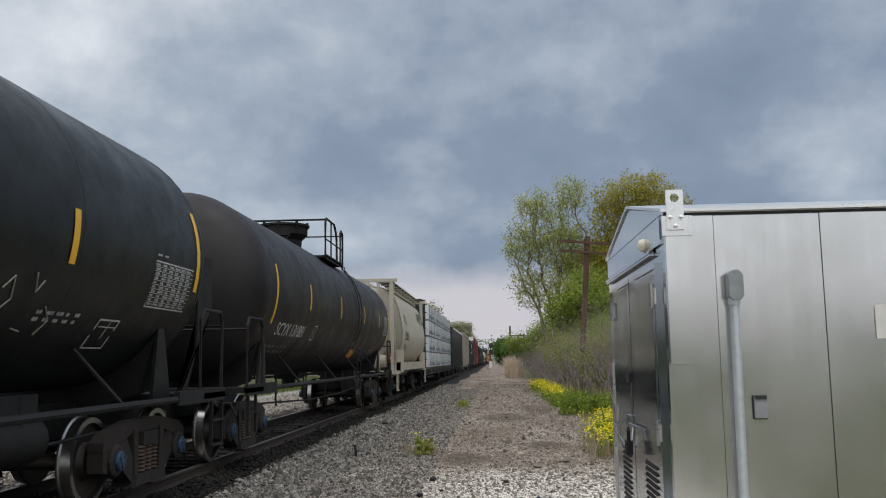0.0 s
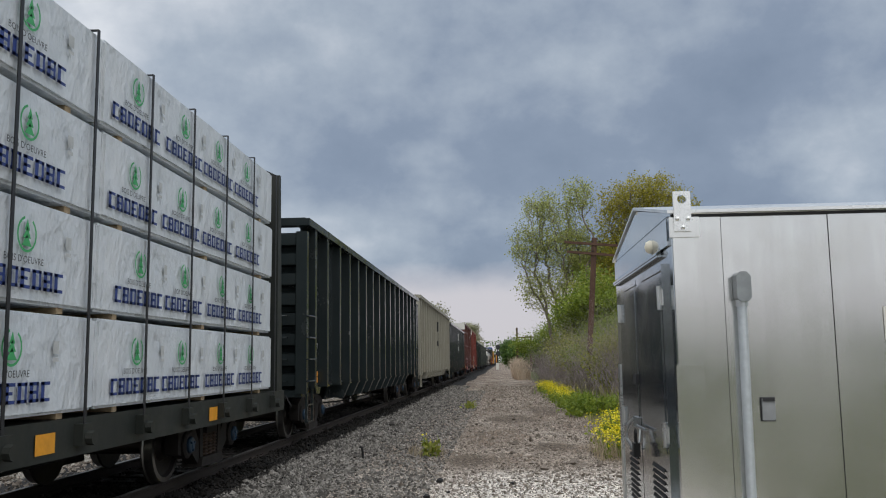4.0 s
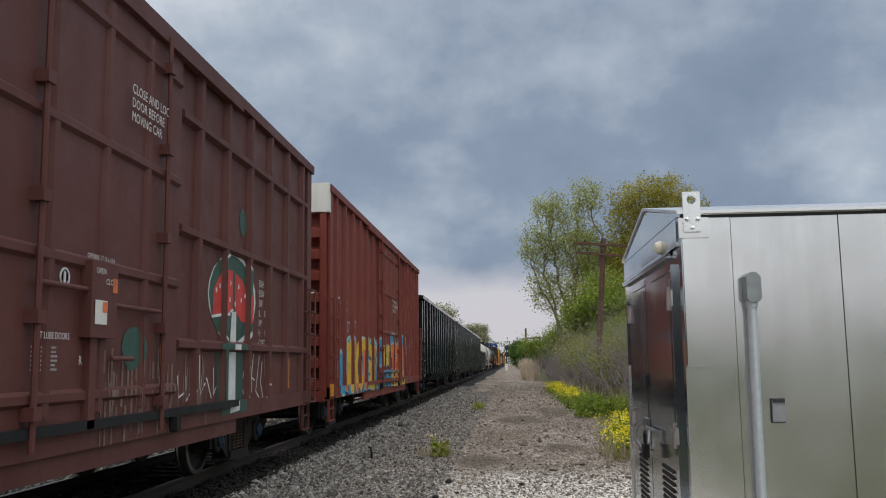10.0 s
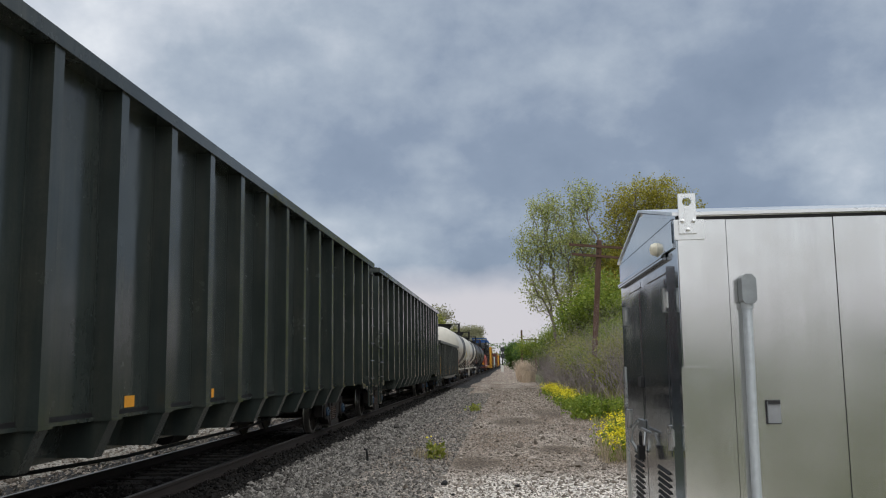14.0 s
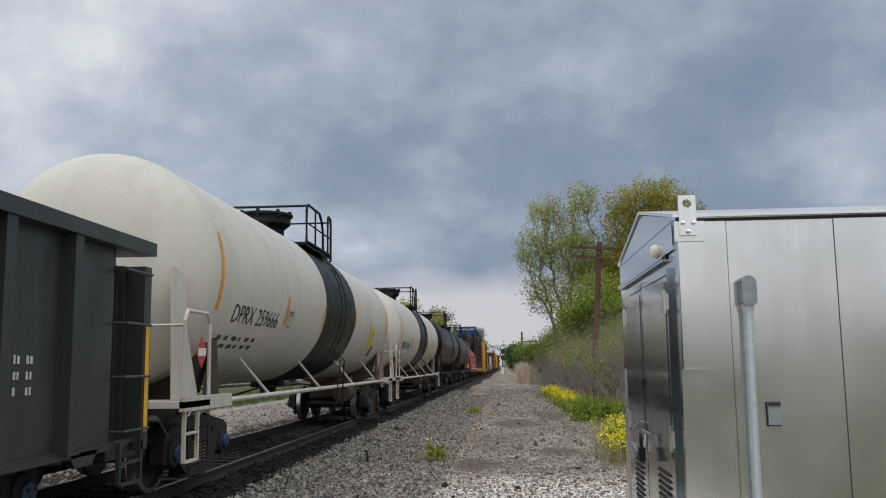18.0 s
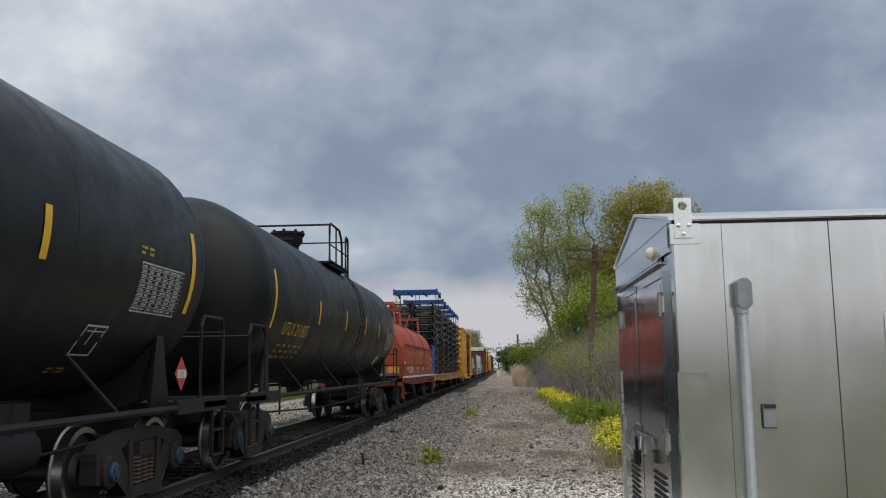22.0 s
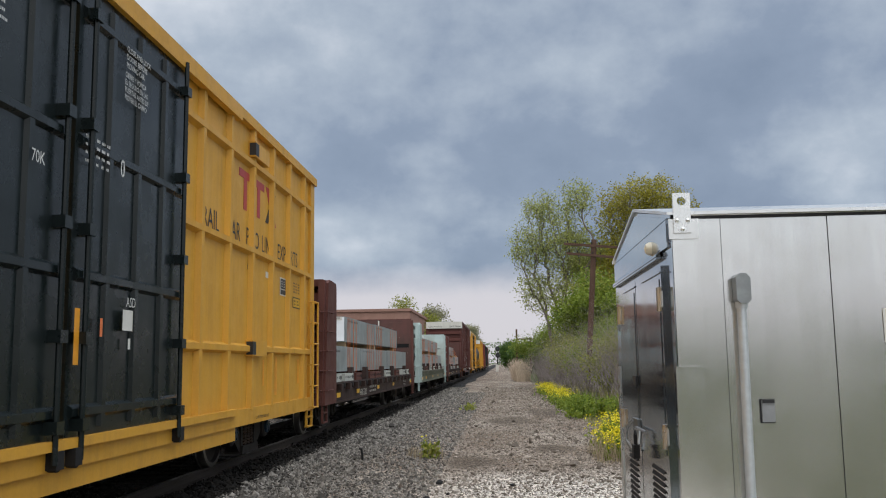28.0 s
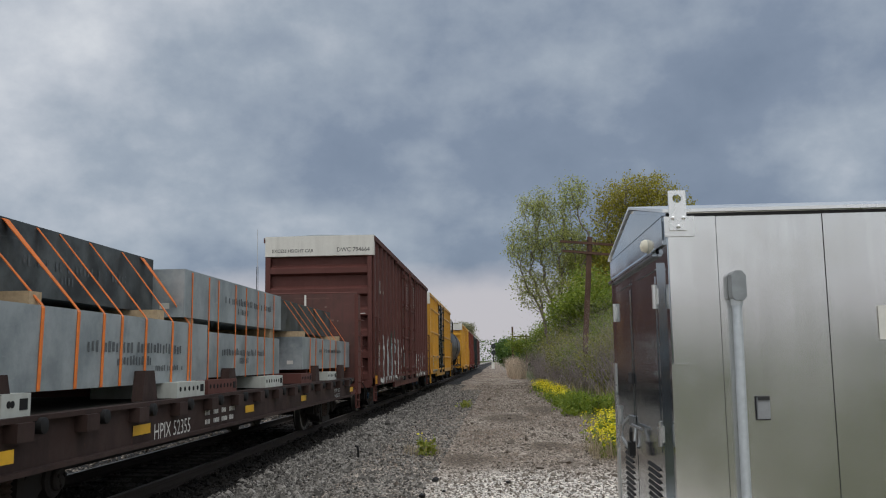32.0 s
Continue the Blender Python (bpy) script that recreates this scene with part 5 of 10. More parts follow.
        if white_end and sy > 0:
            bm = bmesh.new()
            box(bm, -1.56, 1.60, yc - 0.175, yc - 0.02, zt - 0.56, zt + 0.02)
            w = part("end_panel", bm, M["white_end"], car, "white-painted upper end panel")
            if end_text:
                for txt, x, size in end_text:
                    lettering(txt, size, on_end(yc - 0.175, x, zt - 0.45), BLK, w, 0.95)
        bm = bmesh.new()
        box(bm, -1.5, 1.5, min(yc - sy * 0.2, yc + sy * 0.4), max(yc - sy * 0.2, yc + sy * 0.4), zb + 0.02, zb + 0.22)
        part("end_sill", bm, body, car)
    bm = bmesh.new()
    prism(bm, [(-1.6, zt - 0.04), (-1.6, zt), (0, zt + 0.06), (1.6, zt), (1.6, zt - 0.04)], "y", 0.02, L - 0.02)
    roof = part("roof", bm, M["galv"], car, "low-pitched steel roof")
    ladder(car, 1.68, 0.16, 0.56, zb + 0.1, zb + 2.0, 0.42, body)
    ladder(car, 1.68, L - 0.56, L - 0.16, zb + 0.1, zb + 2.0, 0.42, body)
    ladder(car, 1.0, 0.06, 0.09, zb + 0.4, zb + 2.0, 0.42, body, stiles=False)
    for y in (0.14, L - 0.56):
        stirrup(car, 1.56, y, zb + 0.1, 0.36, 0.42, body)
    bm = bmesh.new()
    box(bm, W - 0.05, W + 0.065, 0.12, 0.52, zb + 0.10, zb + 0.34)
    part("corner_plate", bm, M["refl_orange"], car, "yellow warning plate")
    PROUD[car.name] = proud
    return car


def stroke(pts, w):
    """A spray-can line as convex pieces, one mitred quad a stretch."""
    rims = []
    for i, (y, z) in enumerate(pts):
        ny = nz = 0.0
        for a, c in ((pts[max(i - 1, 0)], pts[i]), (pts[i], pts[min(i + 1, len(pts) - 1)])):
            n = math.hypot(c[0] - a[0], c[1] - a[1])
            if n > 0:
                ny, nz = ny - (c[1] - a[1]) / n, nz + (c[0] - a[0]) / n
        n = math.hypot(ny, nz) or 1
        k = w / 2 * min(1.5, 2 / n if 0 < i < len(pts) - 1 and pts[0] != pts[-1] else 1.0)
        ey = (pts[i][0] - pts[i - 1][0]) if i == len(pts) - 1 else (pts[i][0] - pts[i + 1][0]) if i == 0 else 0.0
        ez = (pts[i][1] - pts[i - 1][1]) if i == len(pts) - 1 else (pts[i][1] - pts[i + 1][1]) if i == 0 else 0.0
        e = math.hypot(ey, ez) or 1
        y, z = y + ey / e * w * 0.35, z + ez / e * w * 0.35
        rims.append(((y + ny / n * k, z + nz / n * k), (y - ny / n * k, z - nz / n * k)))
    return [[a[0], a[1], c[1], c[0]] for a, c in zip(rims, rims[1:])]


def oval(y, z, ry, rz, n=18, rough=0.0, seed=0):
    rnd = random.Random(seed)
    return [(y + ry * math.cos(6.2832 * k / n) * (1 + rnd.uniform(-rough, rough)), z + rz * math.sin(6.2832 * k / n) * (1 + rnd.uniform(-rough, rough))) for k in range(n)]


def drape(car, layers, W=1.54):
    """Sprayed paint laid over the side and over the posts, rails and doors that stand proud of it: layers of (material, pieces, label)."""
    for li, (mt, pieces, label) in enumerate(layers):
        pts, faces = [], []
        for y0, y1, z0, z1, x in [(0.2, 18.5, 0.9, 4.8, W)] + PROUD[car.name]:
            for k, poly in enumerate(pieces):
                c = clip_box(poly, y0, y1, z0, z1)
                if c:
                    faces.append(tuple(range(len(pts), len(pts) + len(c))))
                    pts += [(x + 0.004 + 0.003 * li + 0.0001 * (k % 25), y, z) for y, z in c]
        tagged(part("graffiti", mesh_of("graffiti", pts, faces, mt), None, car, label), kind="stuff")


def letters(y0, z0, w, h, n, seed, lean=0.0):
    """Made-up bubble forms, not writing: bowls, stems and arms of fat strokes. Gives centre lines."""
    rnd = random.Random(seed)
    out = []
    for k in range(n):
        a, c = y0 + w * k / n, y0 + w * (k + 0.82) / n
        m, t = (a + c) / 2, rnd.uniform(-0.05, 0.08) * h
        zb_, zt_ = z0 + rnd.uniform(0, 0.08) * h, z0 + h * rnd.uniform(0.9, 1.05)
        kind = (k * 7 + seed) % 5
        if kind == 0:
            ln = [[(m + (c - a) / 2 * math.cos(q * 0.7854), (zb_ + zt_) / 2 + (zt_ - zb_) / 2 * math.sin(q * 0.7854)) for q in range(9)]]
        elif kind == 1:
            ln = [[(a, zb_), (a + 0.1 * w / n, zt_)], [(a, zt_), (c, zt_ - 0.1 * h), (m, (zb_ + zt_) / 2 + t), (c, zb_)]]
        elif kind == 2:
            ln = [[(a, zt_), (c, zt_ + t)], [(m, zt_), (m - 0.05, zb_)]]
        elif kind == 3:
            ln = [[(a, zb_), (a, zt_)], [(c, zt_), (a, (zb_ + zt_) / 2 + t), (c, zb_)]]
        else:
            ln = [[(c, zt_ - 0.1 * h), (a, zt_), (a, (zb_ + zt_) / 2), (c, (zb_ + zt_) / 2 - t), (c, zb_), (a, zb_ + 0.05 * h)]]
        out += [[(y + lean * (z - z0), z) for y, z in q] for q in ln]
    return out


def many(lines, w, dy=0.0, dz=0.0):
    return [q for ln in lines for q in stroke([(y + dy, z + dz) for y, z in ln], w)]


GR = {k: M["graf_" + k] for k in ("red", "cyan", "blue", "yellow", "orange", "green", "white", "black")}
# brown-red boxcar
b = boxcar("boxcar", "brown-red boxcar with red graffiti and a white end panel", 137.75, 16.35, M["brown_box"], [(6.5, 10.0)], (4.18, 2.92, 1.68), 1.0, end_text=[("OK", -0.55, 0.2), ("115193", 0.45, 0.2)], bar_in=(0.63, 0.52), track=M["black_gear"])
side_marks(b, 1.54, [("AO", 0.38, 0.93, 2.42), ("K", 0.38, 2.26, 2.42), ("11", 0.38, 0.96, 2.0), ("51", 0.38, 2.22, 2.0), ("93", 0.38, 3.2, 2.0)], WHI)
side_marks(b, 1.665, [("CLOSE AND LOCK\nDOOR BEFORE\nMOVING CAR", 0.132, 8.60, 3.96)], WHI)
wild = [[(1.2, 1.86), (1.45, 1.62), (1.62, 1.3), (1.5, 1.02), (1.75, 0.86)], [(2.15, 1.72), (2.3, 1.32), (2.62, 1.02), (2.5, 0.76)], [(2.62, 1.5), (2.95, 1.3), (3.0, 0.95)], [(3.35, 1.66), (3.22, 1.2), (3.5, 0.98), (3.62, 0.78)], [(3.7, 1.42), (4.05, 1.52), (4.1, 1.12), (3.92, 0.9)], [(4.45, 1.7), (4.35, 1.25), (4.72, 1.45), (4.75, 1.02)], [(5.15, 1.32), (5.4, 1.42), (5.5, 1.2), (5.28, 1.08), (5.12, 1.22)], [(5.5, 1.0), (5.85, 1.12), (5.95, 0.9)]]
drape(b, [(GR["black"], [[(0.98, 1.70), (1.02, 0.92), (1.6, 0.80), (1.6, 1.78)], [(1.5, 1.95), (2.2, 2.08), (3.0, 1.98), (3.0, 1.5), (1.5, 1.5)], [(3.0, 1.98), (4.2, 2.06), (4.9, 2.1), (5.6, 1.95), (5.7, 1.5), (3.0, 1.5)]] + stroke([(5.75, 1.62), (5.95, 1.2), (6.1, 0.9)], 0.16), "black sprayed shadow"),
          (GR["red"], [[(1.15, 1.95), (1.75, 2.03), (2.05, 1.72), (1.5, 1.62)], [(1.62, 1.66), (1.52, 0.66), (3.0, 0.64), (3.0, 1.72)], [(3.0, 1.70), (3.0, 0.66), (4.6, 0.68), (4.6, 1.66)], [(4.6, 1.68), (4.6, 0.68), (6.05, 0.66), (6.0, 1.25), (5.4, 1.72)], [(2.4, 1.7), (2.62, 1.9), (2.9, 1.7)], [(3.85, 1.66), (4.05, 1.9), (4.3, 1.66)], [(4.95, 1.66), (5.1, 1.95), (5.5, 1.88), (5.55, 1.5)]], "red sprayed wild forms"),
          (GR["black"], many(wild, 0.19, 0.02, -0.03), "black sprayed edges"), (GR["cyan"], many(wild, 0.16), "pale blue sprayed strokes"), (GR["white"], many([ln[:2] for ln in wild], 0.05, -0.03, 0.05) + many([[(1.2, 1.74), (2.9, 1.70)], [(2.9, 1.72), (3.7, 1.76), (5.2, 1.70)]], 0.035), "white sprayed highlights"),
          (GR["yellow"], stroke([(1.02, 1.62), (1.28, 1.36), (1.36, 1.08), (1.28, 0.88)], 0.06) + stroke([(1.7, 0.98), (1.9, 1.08), (2.0, 0.94)], 0.09) + stroke([(2.75, 1.15), (2.82, 0.98)], 0.07), "yellow sprayed outline")])
cap = [oval(11.88, 2.30, 0.92, 0.55, 22, 0.03, 3)]
spots = [oval(11.2 + 0.17 * k + 0.05 * math.sin(k * 5.1), 2.36 + 0.13 * math.sin(k * 2.7), 0.030, 0.036, 7) for k in range(8)]
drape(b, [(mt_, [[(y_ + 0.17, z_) for y_, z_ in pc_] for pc_ in pcs_], lb_) for mt_, pcs_, lb_ in [(GR["white"], [oval(11.9, 2.30, 0.96, 0.585, 22, 0.04, 5)], "white sprayed halo"), (GR["green"], cap + [[(11.25, 1.75), (11.3, 0.85), (12.35, 0.85), (12.3, 1.75)]], "dark sprayed ground of a toadstool"),
          (GR["red"], [[(11.08, 2.05), (11.10, 2.36), (11.42, 2.62), (11.84, 2.66), (11.84, 2.16), (11.5, 2.10)], [(11.92, 2.16), (11.92, 2.64), (12.25, 2.56), (12.55, 2.3), (12.5, 2.0), (12.2, 2.02)]], "red sprayed toadstool cap"),
          (GR["white"], spots + [[(11.62, 0.86), (11.80, 2.12), (11.98, 2.14), (12.0, 0.88)]] + stroke([(11.05, 2.03), (11.5, 2.08), (11.85, 2.15)], 0.035), "white sprayed stem and dots")]])
tag = random.Random(31)
drape(b, [(GR["white"], [q for k in range(16) for q in stroke([(10.3 + 0.22 * k + tag.uniform(-0.1, 0.1), 1.1 + tag.uniform(0.2, 0.55)), (10.25 + 0.22 * k, 1.1 + tag.uniform(-0.1, 0.2)), (10.4 + 0.22 * k, 0.95 + tag.uniform(0, 0.3))], 0.022)] + stroke([(0.95, 1.95), (5.7, 1.86)], 0.012) + stroke([(5.0, 2.25), (5.15, 1.9), (5.05, 1.75)], 0.03) + stroke([(5.7, 2.1), (5.95, 2.0), (5.8, 1.85)], 0.04), "thin white sprayed tags")])
side_marks(b, 1.54, [("LT WT\nLD LMT", 0.14, 2.1, 1.55), ("PLATE\n    F", 0.10, 4.35, 2.0), ("EXH   17-0\nEXW  10-8\nEW     9-7\nIL     50-6\nIW      9-6\nH      13-1\nCU.FT. 6276", 0.14, 13.2, 2.55)], WHI)
for y in (0.62, 5.6, 14.8):
    panel("reflector", on_side(1.545, y, 1.08), 0.13, 0.48, M["refl_orange"], b)
# door gear: lock box with its labels, ring mark, handles and faded white runs
bm = bmesh.new()
box(bm, 1.60, 1.70, 7.89, 8.36, 1.69, 2.32)
lock = part("lock_box", bm, M["brown_box"], b, bevel=0.012)
panel("box_label", on_side(1.70, 7.95, 1.80), 0.22, 0.20, M["white_end"], lock)
panel("box_label", on_side(1.703, 8.08, 1.90), 0.08, 0.09, M["graf_orange"], lock)
panel("box_label", on_side(1.70, 8.26, 2.08), 0.09, 0.12, M["graf_orange"], lock)
lettering("OPEN", 0.07, on_side(1.70, 7.95, 2.22), WHI, lock)
lettering("CLOSE", 0.07, on_side(1.70, 8.13, 2.14), WHI, lock)
for y0, y1, z in ((8.40, 9.40, 1.98), (7.15, 7.88, 2.08), (8.36, 8.8, 1.52)):
    bm = bmesh.new()
    tube(bm, [(1.66, y0, z), (1.66, y1, z)], 0.022, 8)
    part("lock_rod", bm, M["brown_box"], b)
bm = bmesh.new()
box(bm, 1.60, 1.66, 7.98, 8.10, 0.95, 1.69)
part("lock_rod_guide", bm, M["brown_box"], b)
for k in range(2):
    bm = bmesh.new()
    lathe(bm, [(1.605, 0.06), (1.612, 0.06), (1.612, 0.078), (1.605, 0.078)], "x", (0, 7.62, 2.155), 20) if k == 0 else box(bm, 1.605, 1.611, 7.605, 7.635, 2.11, 2.20)
    part("ring_mark", bm, WHI, b, "small white ring mark")
side_marks(b, 1.642, [("OPENING 17-10 x 10-4", 0.06, 7.9, 2.345), ("DT LUBE DOORS", 0.075, 7.17, 1.665), ("R", 0.1, 7.82, 1.47)], WHI)
bars(on_side(1.605, 7.17, 1.42), print_rows(0.42, 0.2, 6, 3, 12), M["label_grey"], b)
runs = random.Random(77)
pale = [(lambda y, z, h, w: [(y, z - h), (y + w, z - h), (y + w, z), (y, z)])(runs.uniform(8.3, 9.9), runs.uniform(1.05, 1.62), runs.uniform(0.1, 0.5), runs.uniform(0.012, 0.045)) for k in range(46)]
pale += [(lambda y, z, h, w: [(y, z - h), (y + w, z - h), (y + w, z), (y, z)])(runs.uniform(10.2, 11.1), runs.uniform(1.1, 1.6), runs.uniform(0.1, 0.4), runs.uniform(0.01, 0.035)) for k in range(22)]
drape(b, [(M["pale_run"], pale, "faded white paint runs"), (GR["green"], [oval(8.92, 1.62, 0.24, 0.2, 10, 0.08, 2), oval(12.4, 3.35, 0.16, 0.18, 10, 0.08, 4)], "dark green sprayed patches")])
panel("reflector", on_side(1.605, 9.56, 1.44), 0.09, 0.44, M["refl_orange"], b)
# red boxcar
b = boxcar("boxcar", "oxide red boxcar with yellow and blue graffiti", 155.55, 16.72, M["red_box"], [(6.45, 10.25)], (), 0.97, end_text=[("OK", -0.55, 0.2), ("15117", 0.5, 0.2)])
side_marks(b, 1.54, [("AO", 0.36, 0.92, 2.60), ("K", 0.36, 1.98, 2.57), ("15", 0.36, 1.0, 2.16), ("117", 0.36, 1.98, 2.12), ("PLATE\n    F", 0.10, 3.0, 2.35)], WHI)
side_marks(b, 1.665, [("CLOSE AND LOCK\nBOTH DOORS BEFORE\nMOVING CAR", 0.14, 8.6, 3.2)], WHI)
fat, slim, front = letters(8.75, 0.84, 3.3, 1.08, 5, 2), letters(7.2, 1.42, 1.2, 0.48, 3, 3), letters(1.75, 0.92, 4.4, 0.95, 6, 6, 0.08)
puffs = [oval(8.95, 2.05, 0.32, 0.28, 16, 0.04, 1), oval(11.2, 2.05, 0.36, 0.26, 16, 0.04, 2), oval(11.9, 2.02, 0.38, 0.28, 16, 0.04, 3), oval(6.7, 1.75, 0.4, 0.35, 16, 0.05, 4), oval(1.45, 1.25, 0.3, 0.42, 16, 0.05, 5), oval(2.6, 1.75, 0.6, 0.26, 16, 0.05, 6), oval(5.7, 1.75, 0.6, 0.32, 16, 0.05, 7), oval(4.3, 1.8, 0.6, 0.25, 16, 0.05, 8)]
halo = [[(c0 + (y - c0) * 1.22, c1 + (z - c1) * 1.22) for y, z in q] for q in puffs for c0, c1 in [(sum(v[0] for v in q) / len(q), sum(v[1] for v in q) / len(q))]]
drape(b, [(GR["cyan"], halo, "pale sprayed mist"), (GR["blue"], puffs + [[(1.1, 0.85), (1.2, 1.6), (2.0, 1.75), (2.1, 0.8)], [(2.0, 0.8), (2.0, 1.5), (6.3, 1.45), (6.4, 0.8)], [(6.4, 0.85), (6.4, 1.25), (8.8, 1.3), (8.8, 0.8)], [(8.8, 0.85), (8.8, 1.3), (12.3, 1.25), (12.35, 0.85)]], "blue sprayed ground"),
          (GR["black"], many(fat, 0.46, 0.05, -0.03) + many(slim, 0.24, 0.06, -0.04) + many(front, 0.40, 0.05, -0.03), "black sprayed shadow"), (GR["white"], many(fat, 0.37) + many(slim, 0.20) + many(front, 0.33), "white sprayed outlines"),
          (GR["orange"], many(fat, 0.31) + many(front[::3], 0.27), "orange sprayed forms"), (GR["yellow"], [c for q in many(fat, 0.31) for c in [clip_box(q, 0, 20, 0.7, 1.22)] if c] + many(slim, 0.15) + many([f_ for i, f_ in enumerate(front) if i % 3], 0.27), "yellow sprayed forms"),
          (GR["red"], [c for q in many(fat, 0.12, 0.03, -0.05) for c in [clip_box(q, 8.7, 10.6, 1.2, 1.75)] if c] + [[(8.85, 0.86), (8.85, 1.0), (9.2, 1.0), (9.2, 0.86)], [(9.55, 0.92), (9.55, 1.08), (9.95, 1.08), (9.95, 0.92)]], "red sprayed shading"),
          (GR["black"], [[(7.0 + 0.62 * k, 0.84), (7.0 + 0.62 * k, 0.95), (7.28 + 0.62 * k, 0.95), (7.28 + 0.62 * k, 0.84)] for k in range(8)] + stroke([(6.4, 1.05), (8.7, 1.02)], 0.03) + stroke([(6.4, 1.2), (8.5, 1.2)], 0.03), "black sprayed blocks"),
          (GR["white"], stroke([(12.75, 2.1), (12.7, 1.4), (12.62, 1.15)], 0.03) + stroke([(13.15, 2.15), (13.2, 1.5), (13.05, 1.0)], 0.03) + stroke([(13.3, 2.1), (13.35, 1.3), (13.5, 1.0)], 0.03), "thin white sprayed tags")])
side_marks(b, 1.54, [("LT WT\nCAPY", 0.12, 13.9, 2.2), ("EXW\nEH\nIL\nIW\nIH", 0.12, 14.6, 2.15)], WHI)
# yellow pool boxcar with two dark doors
b = boxcar("boxcar", "yellow boxcar with two black-green plug doors", 379.3, 18.75, M["yellow_box"], [(6.65, 9.15), (9.25, 11.75)], (4.33, 3.08, 1.69), 1.05, door_mat=M["door_green"], white_end="", zb=0.6, first=0.55)
X = 1.54
side_marks(b, X, [("next\nload", 0.33, 2.3, 3.66), ("any\nroad", 0.31, 5.03, 3.72), ("7", 0.42, 1.4, 3.05), ("00\n00", 0.16, 1.15, 2.65)], BLK)
side_marks(b, X, [("RAIL", 0.37, 12.55, 3.14), ("CAR", 0.37, 13.47, 3.14), ("POO", 0.37, 14.36, 3.14), ("LING", 0.37, 15.17, 3.14), ("EXPE", 0.37, 16.10, 3.14), ("RTS", 0.37, 16.96, 3.14), ("XGH61C", 0.13, 14.42, 2.80)], BLK)
side_marks(b, X + 0.06, [("2 INCH TREAD COND SHOES", 0.06, 14.8, 0.71)], BLK)
for i, (pts, mt) in enumerate((([(0.0, 1.0), (0.45, 0.5), (0.0, 0.0), (0.25, -0.05), (0.75, 0.5), (0.2, 1.05)], "red_logo"), ([(0.15, 1.25), (0.62, 0.65), (1.05, 0.75), (1.0, 0.9), (0.7, 0.85), (0.35, 1.25)], "blue_logo"), ([(0.5, 0.5), (1.05, -0.1), (1.2, -0.05), (0.75, 0.6), (1.1, 0.95), (0.95, 1.0)], "red_logo"), ([(0.0, 0.0), (0.5, 0.42), (0.95, -0.28), (1.05, -0.1), (0.6, 0.62), (0.1, 0.1)], "blue_logo"))):
    bm = bmesh.new()
    prism(bm, [(3.35 + a * 1.25, 3.3 + c * 0.95) for a, c in pts], "x", X + 0.002, X + 0.005 + 0.002 * i)
    part("arrow_mark", bm, M[mt], b, "crossed arrows mark in red and blue")
for pts, mt in (([(0, 0.55), (0.75, 0.55), (0.75, 0.42), (0.47, 0.42), (0.47, -0.1), (0.28, -0.1), (0.28, 0.42), (0, 0.42)], "red_logo"), ([(0.85, 0.55), (1.6, 0.55), (1.6, 0.42), (1.32, 0.42), (1.32, -0.1), (1.13, -0.1), (1.13, 0.42), (0.85, 0.42)], "red_logo"), ([(1.7, 0.55), (1.95, 0.55), (2.5, -0.3), (2.25, -0.3)], "red_logo"), ([(1.7, -0.1), (1.9, -0.1), (2.45, 0.5), (2.25, 0.5)], "letter_black")):
    bm = bmesh.new()
    prism(bm, [(14.0 + a * 0.80, 3.705 + max(c, -0.1) * 0.85) for a, c in pts], "x", X + 0.002, X + 0.006)
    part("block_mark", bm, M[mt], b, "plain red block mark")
side_marks(b, 1.645, [("CLOSE AND LOCK\nDOORS BEFORE\nMOVING CAR", 0.078, 10.08, 4.40), ("CIERRE Y PONGA\nEL SEGURO EN LAS\nPUERTAS ANTES DE\nMOVER EL CARRO", 0.072, 10.06, 4.15), ("ASD", 0.13, 10.24, 2.01), ("0", 0.24, 10.02, 3.19), ("I", 0.15, 10.075, 3.22), ("ASD", 0.13, 7.74, 2.01), ("70K", 0.14, 8.50, 2.99)], WHI)
for y, z, w, h, n_ in ((9.34, 3.16, 0.5, 0.28, 4), (7.53, 4.17, 0.6, 0.26, 3), (7.53, 3.88, 0.6, 0.25, 4), (6.85, 3.16, 0.5, 0.28, 4)):
    bars(on_side(1.645, y, z), print_rows(w, h, n_, 5, int(y * 10), 0.4), WHI, b)
for y, z, w, h, mt in ((10.17, 1.79, 0.22, 0.19, "white_end"), (7.67, 1.79, 0.22, 0.19, "white_end"), (9.26, 1.48, 0.09, 0.46, "refl_orange"), (9.72, 1.72, 0.05, 0.16, "graf_orange"), (7.2, 1.72, 0.05, 0.16, "graf_orange"), (10.30, 1.62, 0.05, 0.10, "white_end"), (15.41, 2.78, 0.27, 0.09, "white_end"), (16.28, 2.58, 0.46, 0.29, "white_end"), (17.15, 2.43, 0.55, 0.19, "letter_black"), (17.50, 1.14, 0.16, 0.42, "refl_orange"), (15.30, 1.16, 0.09, 0.38, "refl_orange"), (14.52, 1.03, 0.25, 0.09, "label_grey"), (1.9, 1.0, 0.14, 0.6, "refl_orange"), (5.9, 1.0, 0.14, 0.6, "refl_orange"), (16.0, 1.0, 0.14, 0.6, "refl_orange")):
    panel("label_plate", on_side(1.645 if 7 < y < 11.7 else X, y, z), w, h, M[mt], b)
for y, z, w, h, mt in ((16.31, 2.60, 0.40, 0.075, "letter_black"), (16.31, 2.69, 0.40, 0.16, "letter_black"), (17.18, 2.45, 0.49, 0.15, "refl_yellow")):
    panel("label_field", on_side(X + 0.003, y, z), w, h, M[mt], b)
